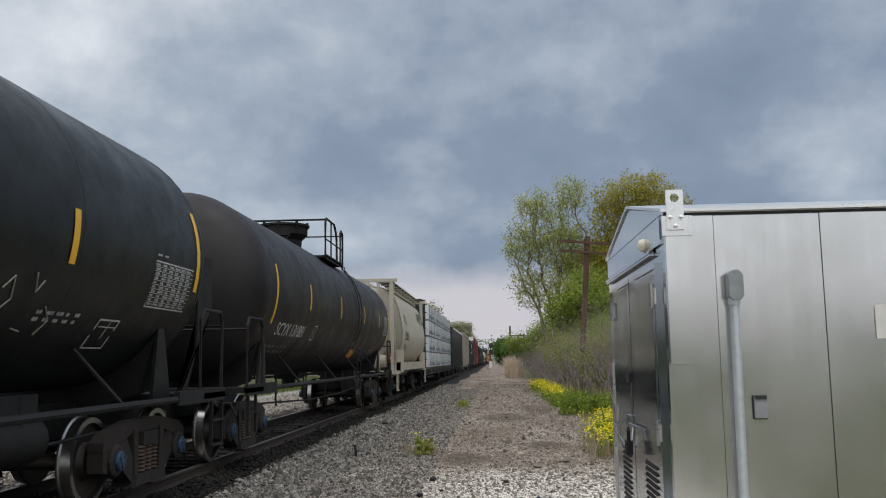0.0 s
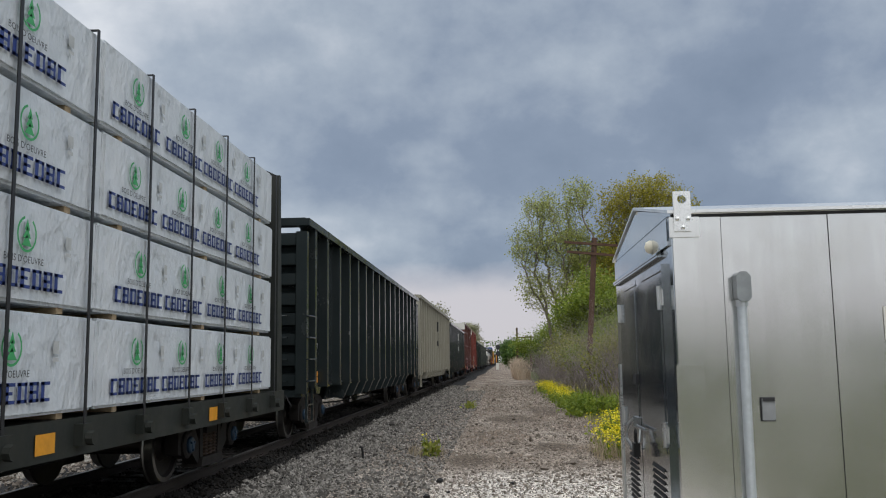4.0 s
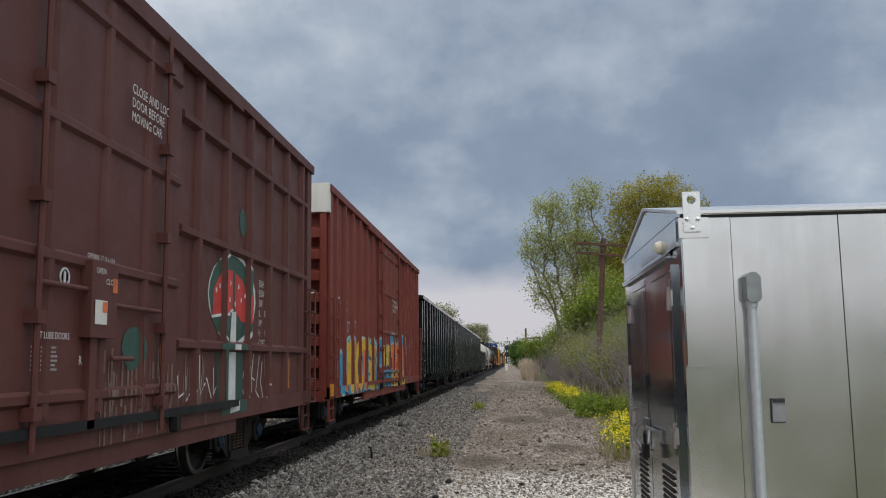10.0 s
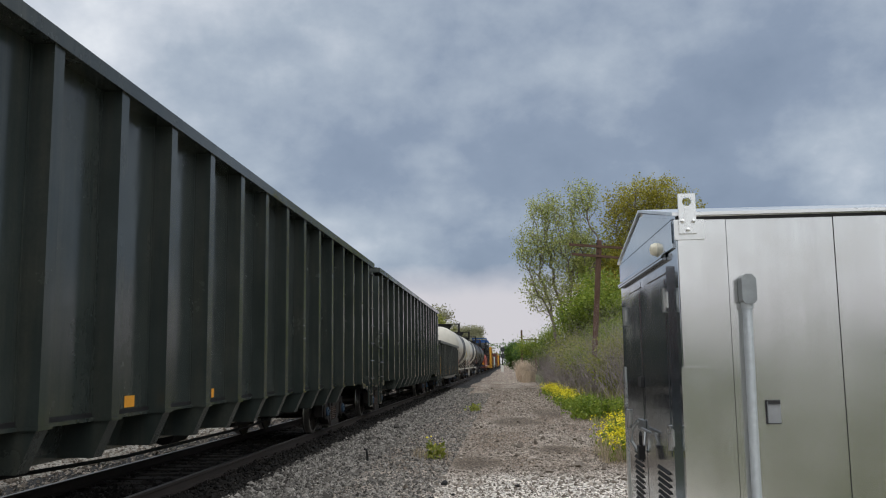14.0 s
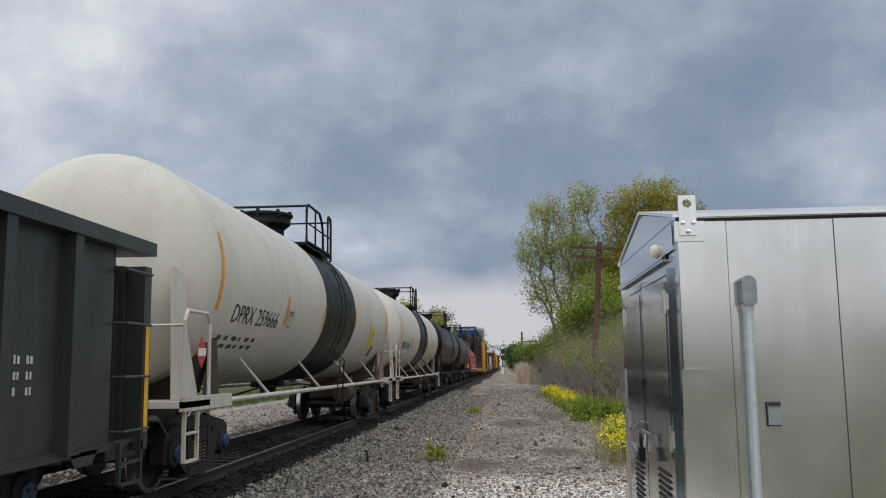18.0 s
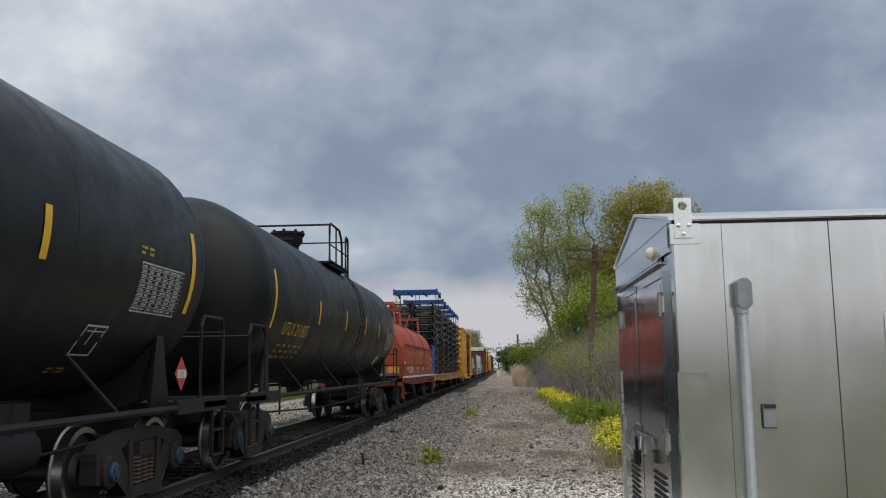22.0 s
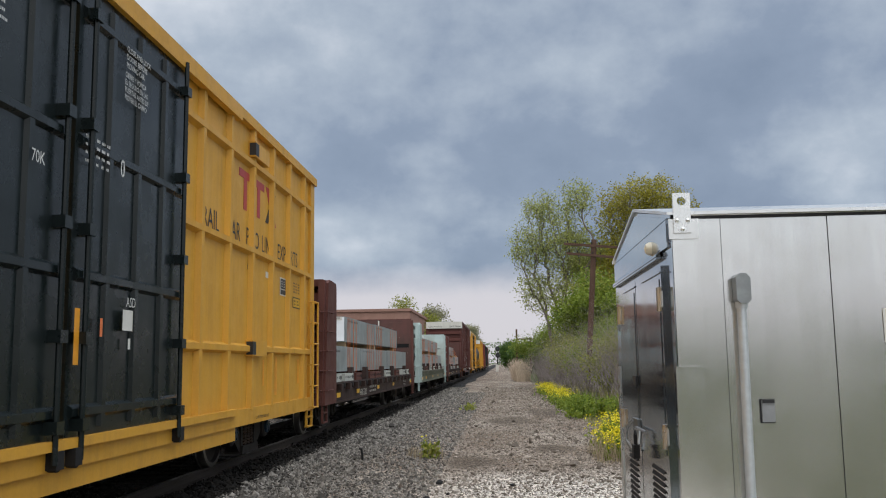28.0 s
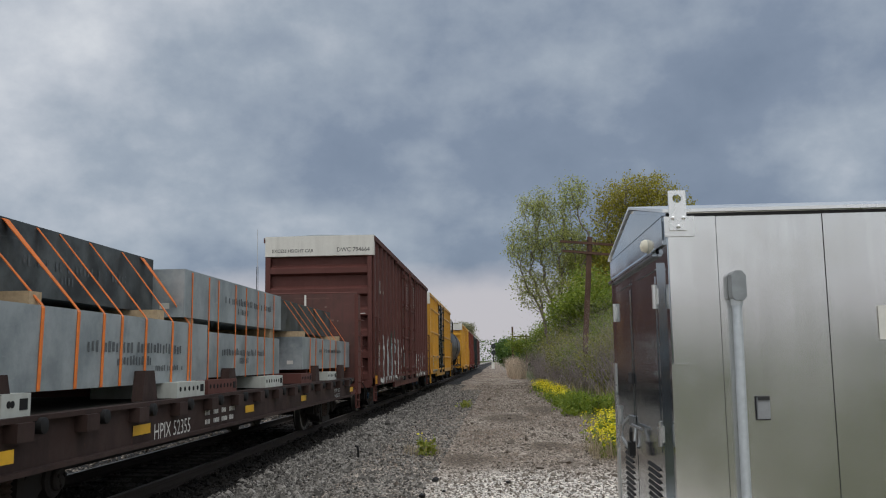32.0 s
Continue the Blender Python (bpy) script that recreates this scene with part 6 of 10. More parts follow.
bars(on_side(X + 0.006, 16.35, 2.71), print_rows(0.30, 0.12, 3, 2, 4), WHI, b)
bars(on_side(X + 0.006, 17.22, 2.47), print_rows(0.42, 0.11, 2, 2, 9), BLK, b)
bars(on_side(X, 17.2, 2.68), print_rows(0.5, 0.2, 4, 3, 5), BLK, b)
# jacking pads: a block on the side, its front face dark
for y, z in ((1.75, 1.60), (4.55, 1.60), (14.40, 1.59), (14.43, 4.42)):
    bm = bmesh.new()
    box(bm, X, X + 0.11, y, y + 0.74, z, z + 0.22)
    pad = part("lift_bracket", bm, M["yellow_box"], b, bevel=0.01)
    bm = bmesh.new()
    box(bm, X + 0.02, X + 0.115, y - 0.004, y + 0.16, z + 0.02, z + 0.20)
    part("dark_front", bm, M["letter_black"], pad, "black front part of the block")
# dark red excess-height boxcar and the yellow one behind it
b = boxcar("boxcar", "dark red excess-height boxcar with white graffiti low down", 459.1, 19.1, M["brown_box"], [(7.4, 9.5), (9.6, 11.7)], (), 1.0, zt=5.06, end_text=[("EXCESS HEIGHT CAR", -1.36, 0.135), ("DWC 794664", 0.52, 0.175)], end_ribs=6)
low = letters(1.2, 0.85, 6.6, 1.15, 9, 4, 0.12) + letters(12.4, 0.85, 4.6, 0.9, 6, 9, 0.1)
high = letters(1.6, 1.35, 5.2, 0.85, 6, 11, -0.1)
drape(b, [(GR["black"], many(low, 0.20, 0.03, -0.03), "black sprayed shadow"), (M["label_grey"], many(high, 0.13), "faded sprayed forms"), (GR["green"], many(high[4:7], 0.22, 0.4, 0.2), "green sprayed patch"), (GR["white"], many(low, 0.11), "white sprayed outlines"), (GR["cyan"], many(low[5:8], 0.07, 0.1, 0.1), "pale sprayed outlines"), (M["white_end"], many([[(1.5, 3.85), (1.5, 3.55), (2.05, 3.5), (2.1, 4.0)]], 0.09), "white chalk hook")])
for y, z in ((8.3, 3.5), (11.0, 3.6)):
    tagged(bars(on_side(1.645, y, z), print_rows(0.55, 0.9, 9, 3, int(y), 0.5), M["label_grey"], b), kind="stuff")
b = boxcar("boxcar", "yellow boxcar with a dark door", 479.7, 19.7, M["yellow_box"], [(7.2, 10.3)], (4.21, 2.99, 1.70), 1.05, door_mat=M["door_green"])
low = letters(1.0, 0.92, 4.6, 0.7, 6, 7)
drape(b, [(GR["black"], many(low, 0.28), "black sprayed forms"), (GR["cyan"], many(low, 0.10), "pale sprayed strokes")])
for q, L, mt, label in ((520.2, 18.6, "yellow_box", "faded yellow boxcar far back in the train"), (540.2, 18.6, "red_box", "red boxcar far back in the train"), (560.2, 18.6, "gon_black", "black boxcar far back in the train"), (580.2, 18.6, "brown_box", "brown boxcar far back in the train")):
    boxcar("boxcar", label, q, L, M[mt], [(7, 10.5)], (), 1.5, white_end="white" if mt == "yellow_box" else "", end_ribs=5)


# ---- covered hopper ----
def covered_hopper(q, L):
    car = new_car("covered_hopper", "beige covered hopper with curved sides and a roof walkway", q)
    gear(car, L, (1.9, L - 1.9))
    body = M["beige"]
    # teardrop cross-section, closed at each end by a tapering slope sheet
    half = [(0.5, 4.25), (0.85, 4.2), (1.10, 4.08), (1.30, 3.82), (1.46, 3.4), (1.56, 2.9), (1.60, 2.5), (1.585, 2.15), (1.50, 1.85), (1.34, 1.58), (1.16, 1.36)]
    sec = half + [(-x, z) for x, z in reversed(half)]
    ya, yz = 1.68, L - 1.0

    def loft(name, spans, material):
        bm = bmesh.new()
        rings = [[bm.verts.new((x * k, y, 2.7 + (z - 2.7) * kz)) for x, z in sec] for y, k, kz in spans]
        for a, c in zip(rings, rings[1:]):
            for i in range(len(sec)):
                bm.faces.new((a[i], a[(i + 1) % len(sec)], c[(i + 1) % len(sec)], c[i]))
        bm.faces.new(rings[0])
        bm.faces.new(rings[-1])
        return part(name, bm, material, car, smooth=True)

    hull = loft("hull", [(ya + (yz - ya) * k / 6, 1.0, 1.0) for k in range(7)], body)
    # end slopes get the darker beige, their shade painted along with stain
    loft("slope_sheet", [(ya - 0.95, 0.80, 0.80), (ya - 0.5, 0.90, 0.9), (ya + 0.01, 0.985, 0.985)], M["beige_dark"])
    loft("slope_sheet", [(yz - 0.01, 0.985, 0.985), (yz + 0.4, 0.90, 0.9), (yz + 0.8, 0.80, 0.80)], M["beige_dark"])
    for y in (ya, yz):
        bm = bmesh.new()
        tube(bm, [(x + 0.005, y, z) for x, z in half], 0.018, 6)
        part("edge_bead", bm, M["beige_dark"], hull)
    bm = bmesh.new()
    box(bm, 1.06, 1.16, ya - 0.2, yz + 0.2, 4.10, 4.20)
    part("top_rail", bm, body, hull)
    # hopper bays
    for k in range(2):
        yc = L / 2 + (k - 0.5) * 4.3
        bm = bmesh.new()
        top = [(-1.45, yc - 2.1, 1.42), (1.45, yc - 2.1, 1.42), (1.45, yc + 2.1, 1.42), (-1.45, yc + 2.1, 1.42)]
        bot = [(-0.5, yc - 0.5, 0.45), (0.5, yc - 0.5, 0.45), (0.5, yc + 0.5, 0.45), (-0.5, yc + 0.5, 0.45)]
        t, d = [bm.verts.new(p) for p in top], [bm.verts.new(p) for p in bot]
        for i in range(4):
            bm.faces.new((t[i], t[(i + 1) % 4], d[(i + 1) % 4], d[i]))
        bm.faces.new(d)
        bay = part("hopper_bay", bm, M["beige_dark"], car)
        bm = bmesh.new()
        box(bm, -0.6, 0.6, yc - 0.55, yc + 0.55, 0.34, 0.46)
        tube(bm, [(-1.0, yc, 0.4), (1.0, yc, 0.4)], 0.06, 8)
        part("gate", bm, M["black_gear"], bay)
    for s in (1, -1):
        bm = bmesh.new()
        box(bm, min(s * 1.40, s * 1.60), max(s * 1.40, s * 1.60), 1.0, L - 1.0, 1.10, 1.40)
        sill = part("side_sill", bm, body, car)
        for yb, sy in ((0.0, 1), (L, -1)):
            # end frame: corner post, sloping stay and shear plate
            bm = bmesh.new()
            box(bm, min(s * 1.31, s * 1.45), max(s * 1.31, s * 1.45), min(yb + sy * 0.1, yb + sy * 0.26), max(yb + sy * 0.1, yb + sy * 0.26), 1.0, 4.38)
            box(bm, min(s * 1.44, s * 1.61), max(s * 1.44, s * 1.61), min(yb + sy * 1.0, yb + sy * 2.05), max(yb + sy * 1.0, yb + sy * 2.05), 1.02, 1.86)
            part("end_frame", bm, body, car)
    for yb, sy in ((0.0, 1), (L, -1)):
        bm = bmesh.new()
        box(bm, -1.58, 1.58, min(yb + sy * 0.05, yb + sy * 1.2), max(yb + sy * 0.05, yb + sy * 1.2), 0.98, 1.10)
        box(bm, -1.58, 1.58, min(yb + sy * 0.08, yb + sy * 0.2), max(yb + sy * 0.08, yb + sy * 0.2), 4.28, 4.40)
        for x in (-0.9, 0.9):
            box(bm, x - 0.05, x + 0.05, min(yb + sy * 0.1, yb + sy * 0.2), max(yb + sy * 0.1, yb + sy * 0.2), 1.0, 4.3)
        part("end_frame", bm, body, car)
        bm = bmesh.new()
        lathe(bm, [(0.0, 0.0), (0.02, 0.22), (0.5, 0.25), (0.9, 0.22), (0.92, 0.0)], "x", (0.2, yb + sy * 0.7, 1.45), 14)
        part("air_reservoir", bm, body, car, smooth=True)
    ladder(car, 1.45, 0.14, 0.56, 1.0, 2.6, 0.36, body)
    ladder(car, 1.45, L - 0.56, L - 0.14, 1.0, 2.6, 0.36, body)
    ladder(car, 0.0, 0.02, 0.05, 1.3, 3.9, 0.4, body, stiles=False)
    for y in (0.14, L - 0.56):
        stirrup(car, 1.56, y, 1.0, 0.40, 0.42, body)
    # roof walkway of expanded metal on brackets
    bm = bmesh.new()
    for x0, x1 in ((0.80, 1.32), (-1.32, -0.80)):
        for k in range(int((L - 0.2) / 0.09)):
            box(bm, x0, x1, 0.1 + k * 0.09, 0.1 + k * 0.09 + 0.022, 4.35, 4.37)
        for x in (x0, (x0 + x1) / 2, x1 - 0.04):
            box(bm, x, x + 0.04, 0.1, L - 0.1, 4.33, 4.38)
    part("roof_walk", bm, M["cast"], car, "grated roof walkway")
    for k in range(11):
        y = 0.6 + (L - 1.2) * k / 10
        bm = bmesh.new()
        box(bm, 0.8, 1.32, y - 0.012, y + 0.012, 4.28, 4.33)
        box(bm, 1.30, 1.325, y - 0.015, y + 0.015, 4.14, 4.42)
        part("walk_bracket", bm, body, car)
    bm = bmesh.new()
    box(bm, -0.35, 0.35, 1.6, L - 1.6, 4.22, 4.40)
    part("hatch_trough", bm, body, car)
    zs, xs_ = [z for x, z in reversed(half)], [x for x, z in reversed(half)]
    pl = lambda y, z: (lambda u, v: (float(np.interp(z + v, zs, xs_)) + 0.008, y + u, z + v))
    lettering("VTGX", 0.50, pl(2.90, 2.88), BLK, hull, 0.74)
    lettering("320082", 0.50, pl(2.68, 2.25), BLK, hull, 1.06)
    lettering("LD LMT 230200\nLT WT    55800", 0.155, pl(2.52, 1.96), BLK, hull)
    lettering("PLATE", 0.055, pl(4.57, 2.76), BLK, hull)
    lettering("C", 0.16, pl(4.61, 2.61), BLK, hull)
    bars(pl(4.53, 2.57), [(0, 0, 0.27, 0.012), (0, 0.27, 0.27, 0.012), (0, 0.012, 0.012, 0.258), (0.258, 0.012, 0.012, 0.258)], BLK, hull, "stencil_frame")
    for pts in ([(8.84, 3.25), (9.12, 3.75), (9.12, 3.3)], [(9.15, 3.22), (9.42, 3.7), (9.42, 3.2)], [(9.6, 3.66), (9.75, 3.66), (9.9, 3.32), (10.05, 3.66), (10.2, 3.66), (9.97, 3.12), (9.83, 3.12)], [(10.25, 3.66), (10.8, 3.66), (10.8, 3.54), (10.6, 3.54), (10.6, 3.12), (10.45, 3.12), (10.45, 3.54), (10.25, 3.54)], [(10.9, 3.55), (11.0, 3.66), (11.35, 3.66), (11.35, 3.54), (11.05, 3.5), (11.05, 3.28), (11.35, 3.28), (11.35, 3.12), (11.0, 3.12), (10.9, 3.25)]):
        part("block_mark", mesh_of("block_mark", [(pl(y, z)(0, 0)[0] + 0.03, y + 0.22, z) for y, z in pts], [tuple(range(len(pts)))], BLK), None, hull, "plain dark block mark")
    for y in (2.17, 3.84, 5.93, 8.0, 9.9):
        panel("reflector", pl(y, 1.56), 0.52, 0.10, M["refl_orange"], hull)
    lettering("DANGER", 0.085, on_side(1.60, 3.2, 1.335), M["red_logo"], sill)
    bars(on_side(1.60, 3.05, 1.24), print_rows(0.66, 0.08, 2, 5, 2, 0.4), M["letter_black"], sill)
    bars(on_side(1.60, 4.84, 1.22), print_rows(1.4, 0.16, 3, 9, 3, 0.4), M["red_logo"], sill)
    bars(on_side(1.60, 6.9, 1.27), print_rows(0.9, 0.12, 2, 6, 5, 0.4), M["red_logo"], sill)
    return car


covered_hopper(31.4, 12.9)


# ---- lumber flat car with wrapped bundles ----
def lumber_car(q, L):
    car = new_car("lumber_flat_car", "dark green centre-beam flat car for lumber", q)
    gear(car, L, (2.3, L - 2.4))
    body = M["flat_dark"]
    bm = bmesh.new()
    box(bm, -1.5, 1.5, 0.1, L - 0.1, 0.92, 1.02)
    part("deck", bm, body, car)
    for s in (1, -1):
        bm = bmesh.new()
        box(bm, min(s * 1.42, s * 1.54), max(s * 1.42, s * 1.54), 0.1, L - 0.1, 0.72, 1.03)
        sill = part("side_sill", bm, body, car)
        n = 20
        for k in range(n):
            yy = 0.9 + (L - 1.8) * k / (n - 1)
            if s > 0 and 3.2 < yy < 4.2:
                yy = 4.5
            elif s > 0 and 4.7 < yy < 6.6:
                yy = 5.75 if yy < 5.5 else 6.85
            bm = bmesh.new()
            box(bm, min(s * 1.54, s * 1.62), max(s * 1.54, s * 1.62), yy - 0.09, yy + 0.09, 0.80, 0.98)
            lathe(bm, [(s * 1.60, 0.06), (s * 1.68, 0.06)], "x", (0, yy, 0.86), 8)
            part("winch", bm, body, sill)
    for yb, sy in ((0.3, 1), (L - 0.3, -1)):
        bm = bmesh.new()
        prism(bm, [(-1.5, 1.0), (1.5, 1.0), (1.5, 4.5), (1.3, 4.6), (-1.3, 4.6), (-1.5, 4.5)], "y", min(yb, yb + sy * 0.12), max(yb, yb + sy * 0.12))
        bk = part("bulkhead", bm, body, car, "tall steel end bulkhead")
        for x in (-1.42, -0.5, 0.5, 1.42):
            bm = bmesh.new()
            prism(bm, [(yb - sy * 0.02, 1.0), (yb - sy * 0.28, 1.0), (yb - sy * 0.10, 4.55), (yb - sy * 0.02, 4.55)], "x", x - 0.06, x + 0.06)
            part("bulkhead_post", bm, body, bk)
    bm = bmesh.new()
    box(bm, -0.08, 0.08, 0.4, L - 0.4, 4.1, 4.3)
    for k in range(12):
        y = 1 + (L - 2) * k / 11
        box(bm, -0.06, 0.06, y - 0.08, y + 0.08, 1.0, 4.2)
    part("centre_beam", bm, body, car)
    lettering("BCOL", 0.25, on_side(1.54, 3.42, 0.76), WHI, car, 0.95)
    lettering("730", 0.24, on_side(1.54, 4.83, 0.81), WHI, car, 0.85)
    lettering("715", 0.24, on_side(1.54, 6.05, 0.80), WHI, car, 0.85)
    panel("reflector", on_side(1.505, 0.32, 1.1), 0.09, 0.95, M["refl_orange"], car)
    for y in (1.4, 5.26, 9.5, 13.6, 15.0, 17.5, 21.5):
        panel("reflector", on_side(1.545, y, 0.78), 0.3, 0.16, M["refl_orange"], car)
    ladder(car, 1.56, 0.2, 0.55, 1.1, 4.3, 0.42, body, stiles=False)
    return car


LUM_Q, LUM_L = 44.9, 25.3
lumber_car(LUM_Q, LUM_L)


def bundle_mesh(w):
    """A wrapped bundle: slightly sagging soft-edged block with two bearers beneath, straps and print."""
    bm = bmesh.new()
    box(bm, 0.12, 1.55, 0, w, 0.05, 0.835)
    bmesh.ops.bevel(bm, geom=list(bm.edges), offset=0.025, segments=2, affect="EDGES")
    bmesh.ops.subdivide_edges(bm, edges=[e for e in bm.edges if e.calc_length() > 1.5], cuts=7, use_grid_fill=True)
    for v in bm.verts:
        n = noise.noise((v.co.x * 1.3, v.co.y * 2.2, v.co.z * 3.1))
        v.co.x += 0.012 * n
        v.co.z += 0.008 * n
    return finish(bm, "wrap", M["lumber_wrap"], True)


def lumber_bundle(q, y, z, w, me, first, seed):
    ob = thing("lumber_bundle", "white-wrapped lumber bundle with blue and green print", "lumber bundle", "wrapped bundles on the lumber car", (TRACK_X, q, 0))
    CARS.append((ob, q + y, z, 0.0))
    wrap = part("wrap", me, None, ob)
    for yy in (0.5, w / 2, w - 0.5):
        bm = bmesh.new()
        box(bm, 0.1, 1.5, yy - 0.05, yy + 0.05, 0.0, 0.05)
        part("bearer", bm, M["wood"], ob)
    rnd = random.Random(seed)
    off = rnd.uniform(0.26, 0.6)
    k = off
    while k < w - 1.05:
        # green round emblem with a tree, bar of small print and a heavy word-sized blue bar group
        cx = k + 0.36
        bm = bmesh.new()
        for a in range(16):
            a0, a1 = 0.6 + a * 5.4 / 16, 0.6 + (a + 1) * 5.4 / 16
            vs = [bm.verts.new((1.573, cx + r * math.sin(t), 0.56 + r * math.cos(t))) for r, t in ((0.118, a0), (0.138, a0), (0.138, a1), (0.118, a1))]
            bm.faces.new(vs)
        for z0, hw in ((0.47, 0.07), (0.53, 0.055), (0.59, 0.037)):
            bm.faces.new([bm.verts.new(p) for p in ((1.574, cx - hw, z0), (1.574, cx + hw, z0), (1.574, cx, z0 + 0.09))])
        part("emblem", bm, M["green_print"], wrap)
        tagged(lettering("BOIS D'OEUVRE", 0.075, on_side(1.568, k + 0.06, 0.345), M["letter_black"], wrap, 1.05), kind="stuff")
        # seven glyph blocks of strokes and gaps, plain shapes without words
        rows = []
        for i in range(7):
            u = i * 0.165
            rows += [(u, 0, 0.05, 0.15)] + ([(u + 0.095, 0, 0.032, 0.15)] if i % 3 else []) + [(u - 0.008, 0.126, 0.14, 0.026), (u - 0.008, 0.0, 0.14, 0.026)] + ([(u, 0.064, 0.10, 0.024)] if i % 2 else [])
        bars(on_side(1.569, k - 0.20, 0.155), rows, M["blue_print"], wrap)
        bars(on_side(1.568, k + 0.95, 0.52), [(0, 0, 0.09, 0.10), (0, -0.06, 0.09, 0.03)], M["label_grey"], wrap)
        k += rnd.uniform(1.18, 1.34)
    return ob


for half, (a, c) in enumerate(((2.0, 12.25), (12.5, 24.3))):
    for row in range(4):
        for j in range(2):
            w = (c - a) / 2 - 0.02
            key = ("bundle", half)
            if key not in ME:
                ME[key] = bundle_mesh(w)
            shift = 0.06 * ((row + half) % 2)
            lumber_bundle(LUM_Q, a + j * (c - a) / 2 + shift, 1.035 + 0.845 * row, w, ME[key], 0, half * 100 + row * 10 + j)
# black lashing straps over the load
for k in range(19):
    y = 2.15 + k * 1.235
    if 12.2 < y < 12.6:
        continue
    bm = bmesh.new()
    prism(bm, [(1.595, 0.95), (1.595, 4.411), (0.1, 4.411), (0.1, 4.403), (1.585, 4.403), (1.585, 0.95)], "y", y - 0.02, y + 0.02)
    st = solid("lashing_strap", bm, M["strap_black"], "black lashing strap over the wrapped lumber", "strap", "lashing straps", (TRACK_X, LUM_Q, 0))
    CARS.append((st, LUM_Q, 0.0, 0.0))


# ---- coil car ----
def coil_car(q, L):
    car = new_car("coil_car", "red steel-coil car with a rounded hood and dark red sill", q)
    gear(car, L, (1.9, L - 1.4))
    hood, sill = M["coil_red"], M["sill_red"]
    h0, h1 = 0.45, 12.75
    half = [(1.50, 1.60), (1.54, 2.30), (1.50, 2.42), (1.38, 2.75), (1.15, 3.03), (0.80, 3.22), (0.35, 3.32)]
    sec = half + [(-x, z) for x, z in reversed(half)]
    bm = bmesh.new()
    rings = []
    for y, sx, dz in ((h0, 0.93, -0.16), (h0 + 0.12, 0.985, -0.04), (h0 + 0.4, 1, 0), (3.0, 1, 0), (6.6, 1, 0), (10.2, 1, 0), (h1 - 0.9, 1, 0), (h1 - 0.3, 0.985, -0.05), (h1, 0.90, -0.22)):
        rings.append([bm.verts.new((x * sx, y, z + (dz if z > 2 else 0))) for x, z in sec])
    for a, c in zip(rings, rings[1:]):
        for i in range(len(sec)):
            bm.faces.new((a[i], a[(i + 1) % len(sec)], c[(i + 1) % len(sec)], c[i]))
    bm.faces.new(rings[0])
    bm.faces.new(rings[-1])
    hd = part("hood", bm, hood, car, "rounded red lift-off hood", smooth=True)
    # seam bolts and band ribs
    bm = bmesh.new()
    tube(bm, [(1.56, h0 + 0.1, 2.32), (1.565, h1 - 0.2, 2.32)], 0.014, 6)
    part("hood_seam", bm, hood, hd)
    for k in range(13):
        bm = bmesh.new()
        y = h0 + 0.5 + k * 0.95
        box(bm, 1.54, 1.60, y - 0.07, y + 0.07, 2.31, 2.37)
        part("seam_clip", bm, sill, hd)
    for y in (4.25, 8.4):
        bm = bmesh.new()
        for s in (1, -1):
            pts = [(s * (x + 0.012), y, z + 0.012) for x, z in half]
            tube(bm, pts, 0.028, 6)
        part("hood_band", bm, hood, hd)
    # lifting frames: a cross beam on raking legs at each end of a ridge channel, a stool between them
    bm = bmesh.new()
    box(bm, -0.12, 0.12, 4.60, 12.33, 3.28, 3.56)
    part("ridge_channel", bm, hood, hd, bevel=0.01)
    for yc in (4.68, 12.25):
        bm = bmesh.new()
        box(bm, -0.94, 0.94, yc - 0.085, yc + 0.085, 3.80, 3.92)
        part("cross_beam", bm, sill, hd, "dark red lifting beam", bevel=0.01)
        for s in (1, -1):
            bm = bmesh.new()
            tube(bm, [(s * 0.86, yc, 3.83), (s * 0.97, yc - 0.28, 2.95)], 0.048, 6)
            box(bm, s * 0.98 - 0.08, s * 0.98 + 0.08, yc - 0.40, yc - 0.18, 2.90, 2.97)
            part("beam_leg", bm, sill, hd)
            bm = bmesh.new()
            tube(bm, [(s * 0.28, yc - 0.38, 3.28), (s * 0.50, yc, 4.12), (s * 0.62, yc + 0.10, 3.86)], 0.040, 6)
            part("lifting_bail", bm, sill, hd)
    bm = bmesh.new()
    prism(bm, [(-0.32, 4.38), (0.32, 4.38), (0.32, 4.22), (0.22, 4.12), (0.12, 4.28), (-0.12, 4.28), (-0.22, 4.12), (-0.32, 4.22)], "y", 7.05, 7.80)
    part("lifting_stool", bm, hood, hd, "red four-legged lifting stool", bevel=0.01)
    for s in (1, -1):
        for y0, y1 in ((7.12, 6.75), (7.73, 8.05)):
            bm = bmesh.new()
            tube(bm, [(s * 0.27, y0, 4.30), (s * 0.46, y1, 3.28)], 0.045, 6)
            part("stool_leg", bm, sill, hd)
    for s in (1, -1):
        bm = bmesh.new()
        prism(bm, [(s * 1.36, 0.90), (s * 1.56, 0.96), (s * 1.56, 1.58), (s * 1.36, 1.58)], "y", 0.35, L - 1.5)
        part("side_sill", bm, sill, car)
        bm = bmesh.new()
        box(bm, min(s * 1.5, s * 1.66), max(s * 1.5, s * 1.66), 0.2, L - 1.2, 1.13, 1.19)
        part("side_walk", bm, M["label_grey"], car, "worn grey side walkway edge")
        bm = bmesh.new()
        prism(bm, [(0.6, 0.97), (L - 1.8, 0.97), (L - 4.8, 0.85), (3.7, 0.85), (2.0, 0.92)], "x", s * 1.40, s * 1.5)
        part("skirt", bm, sill, car)
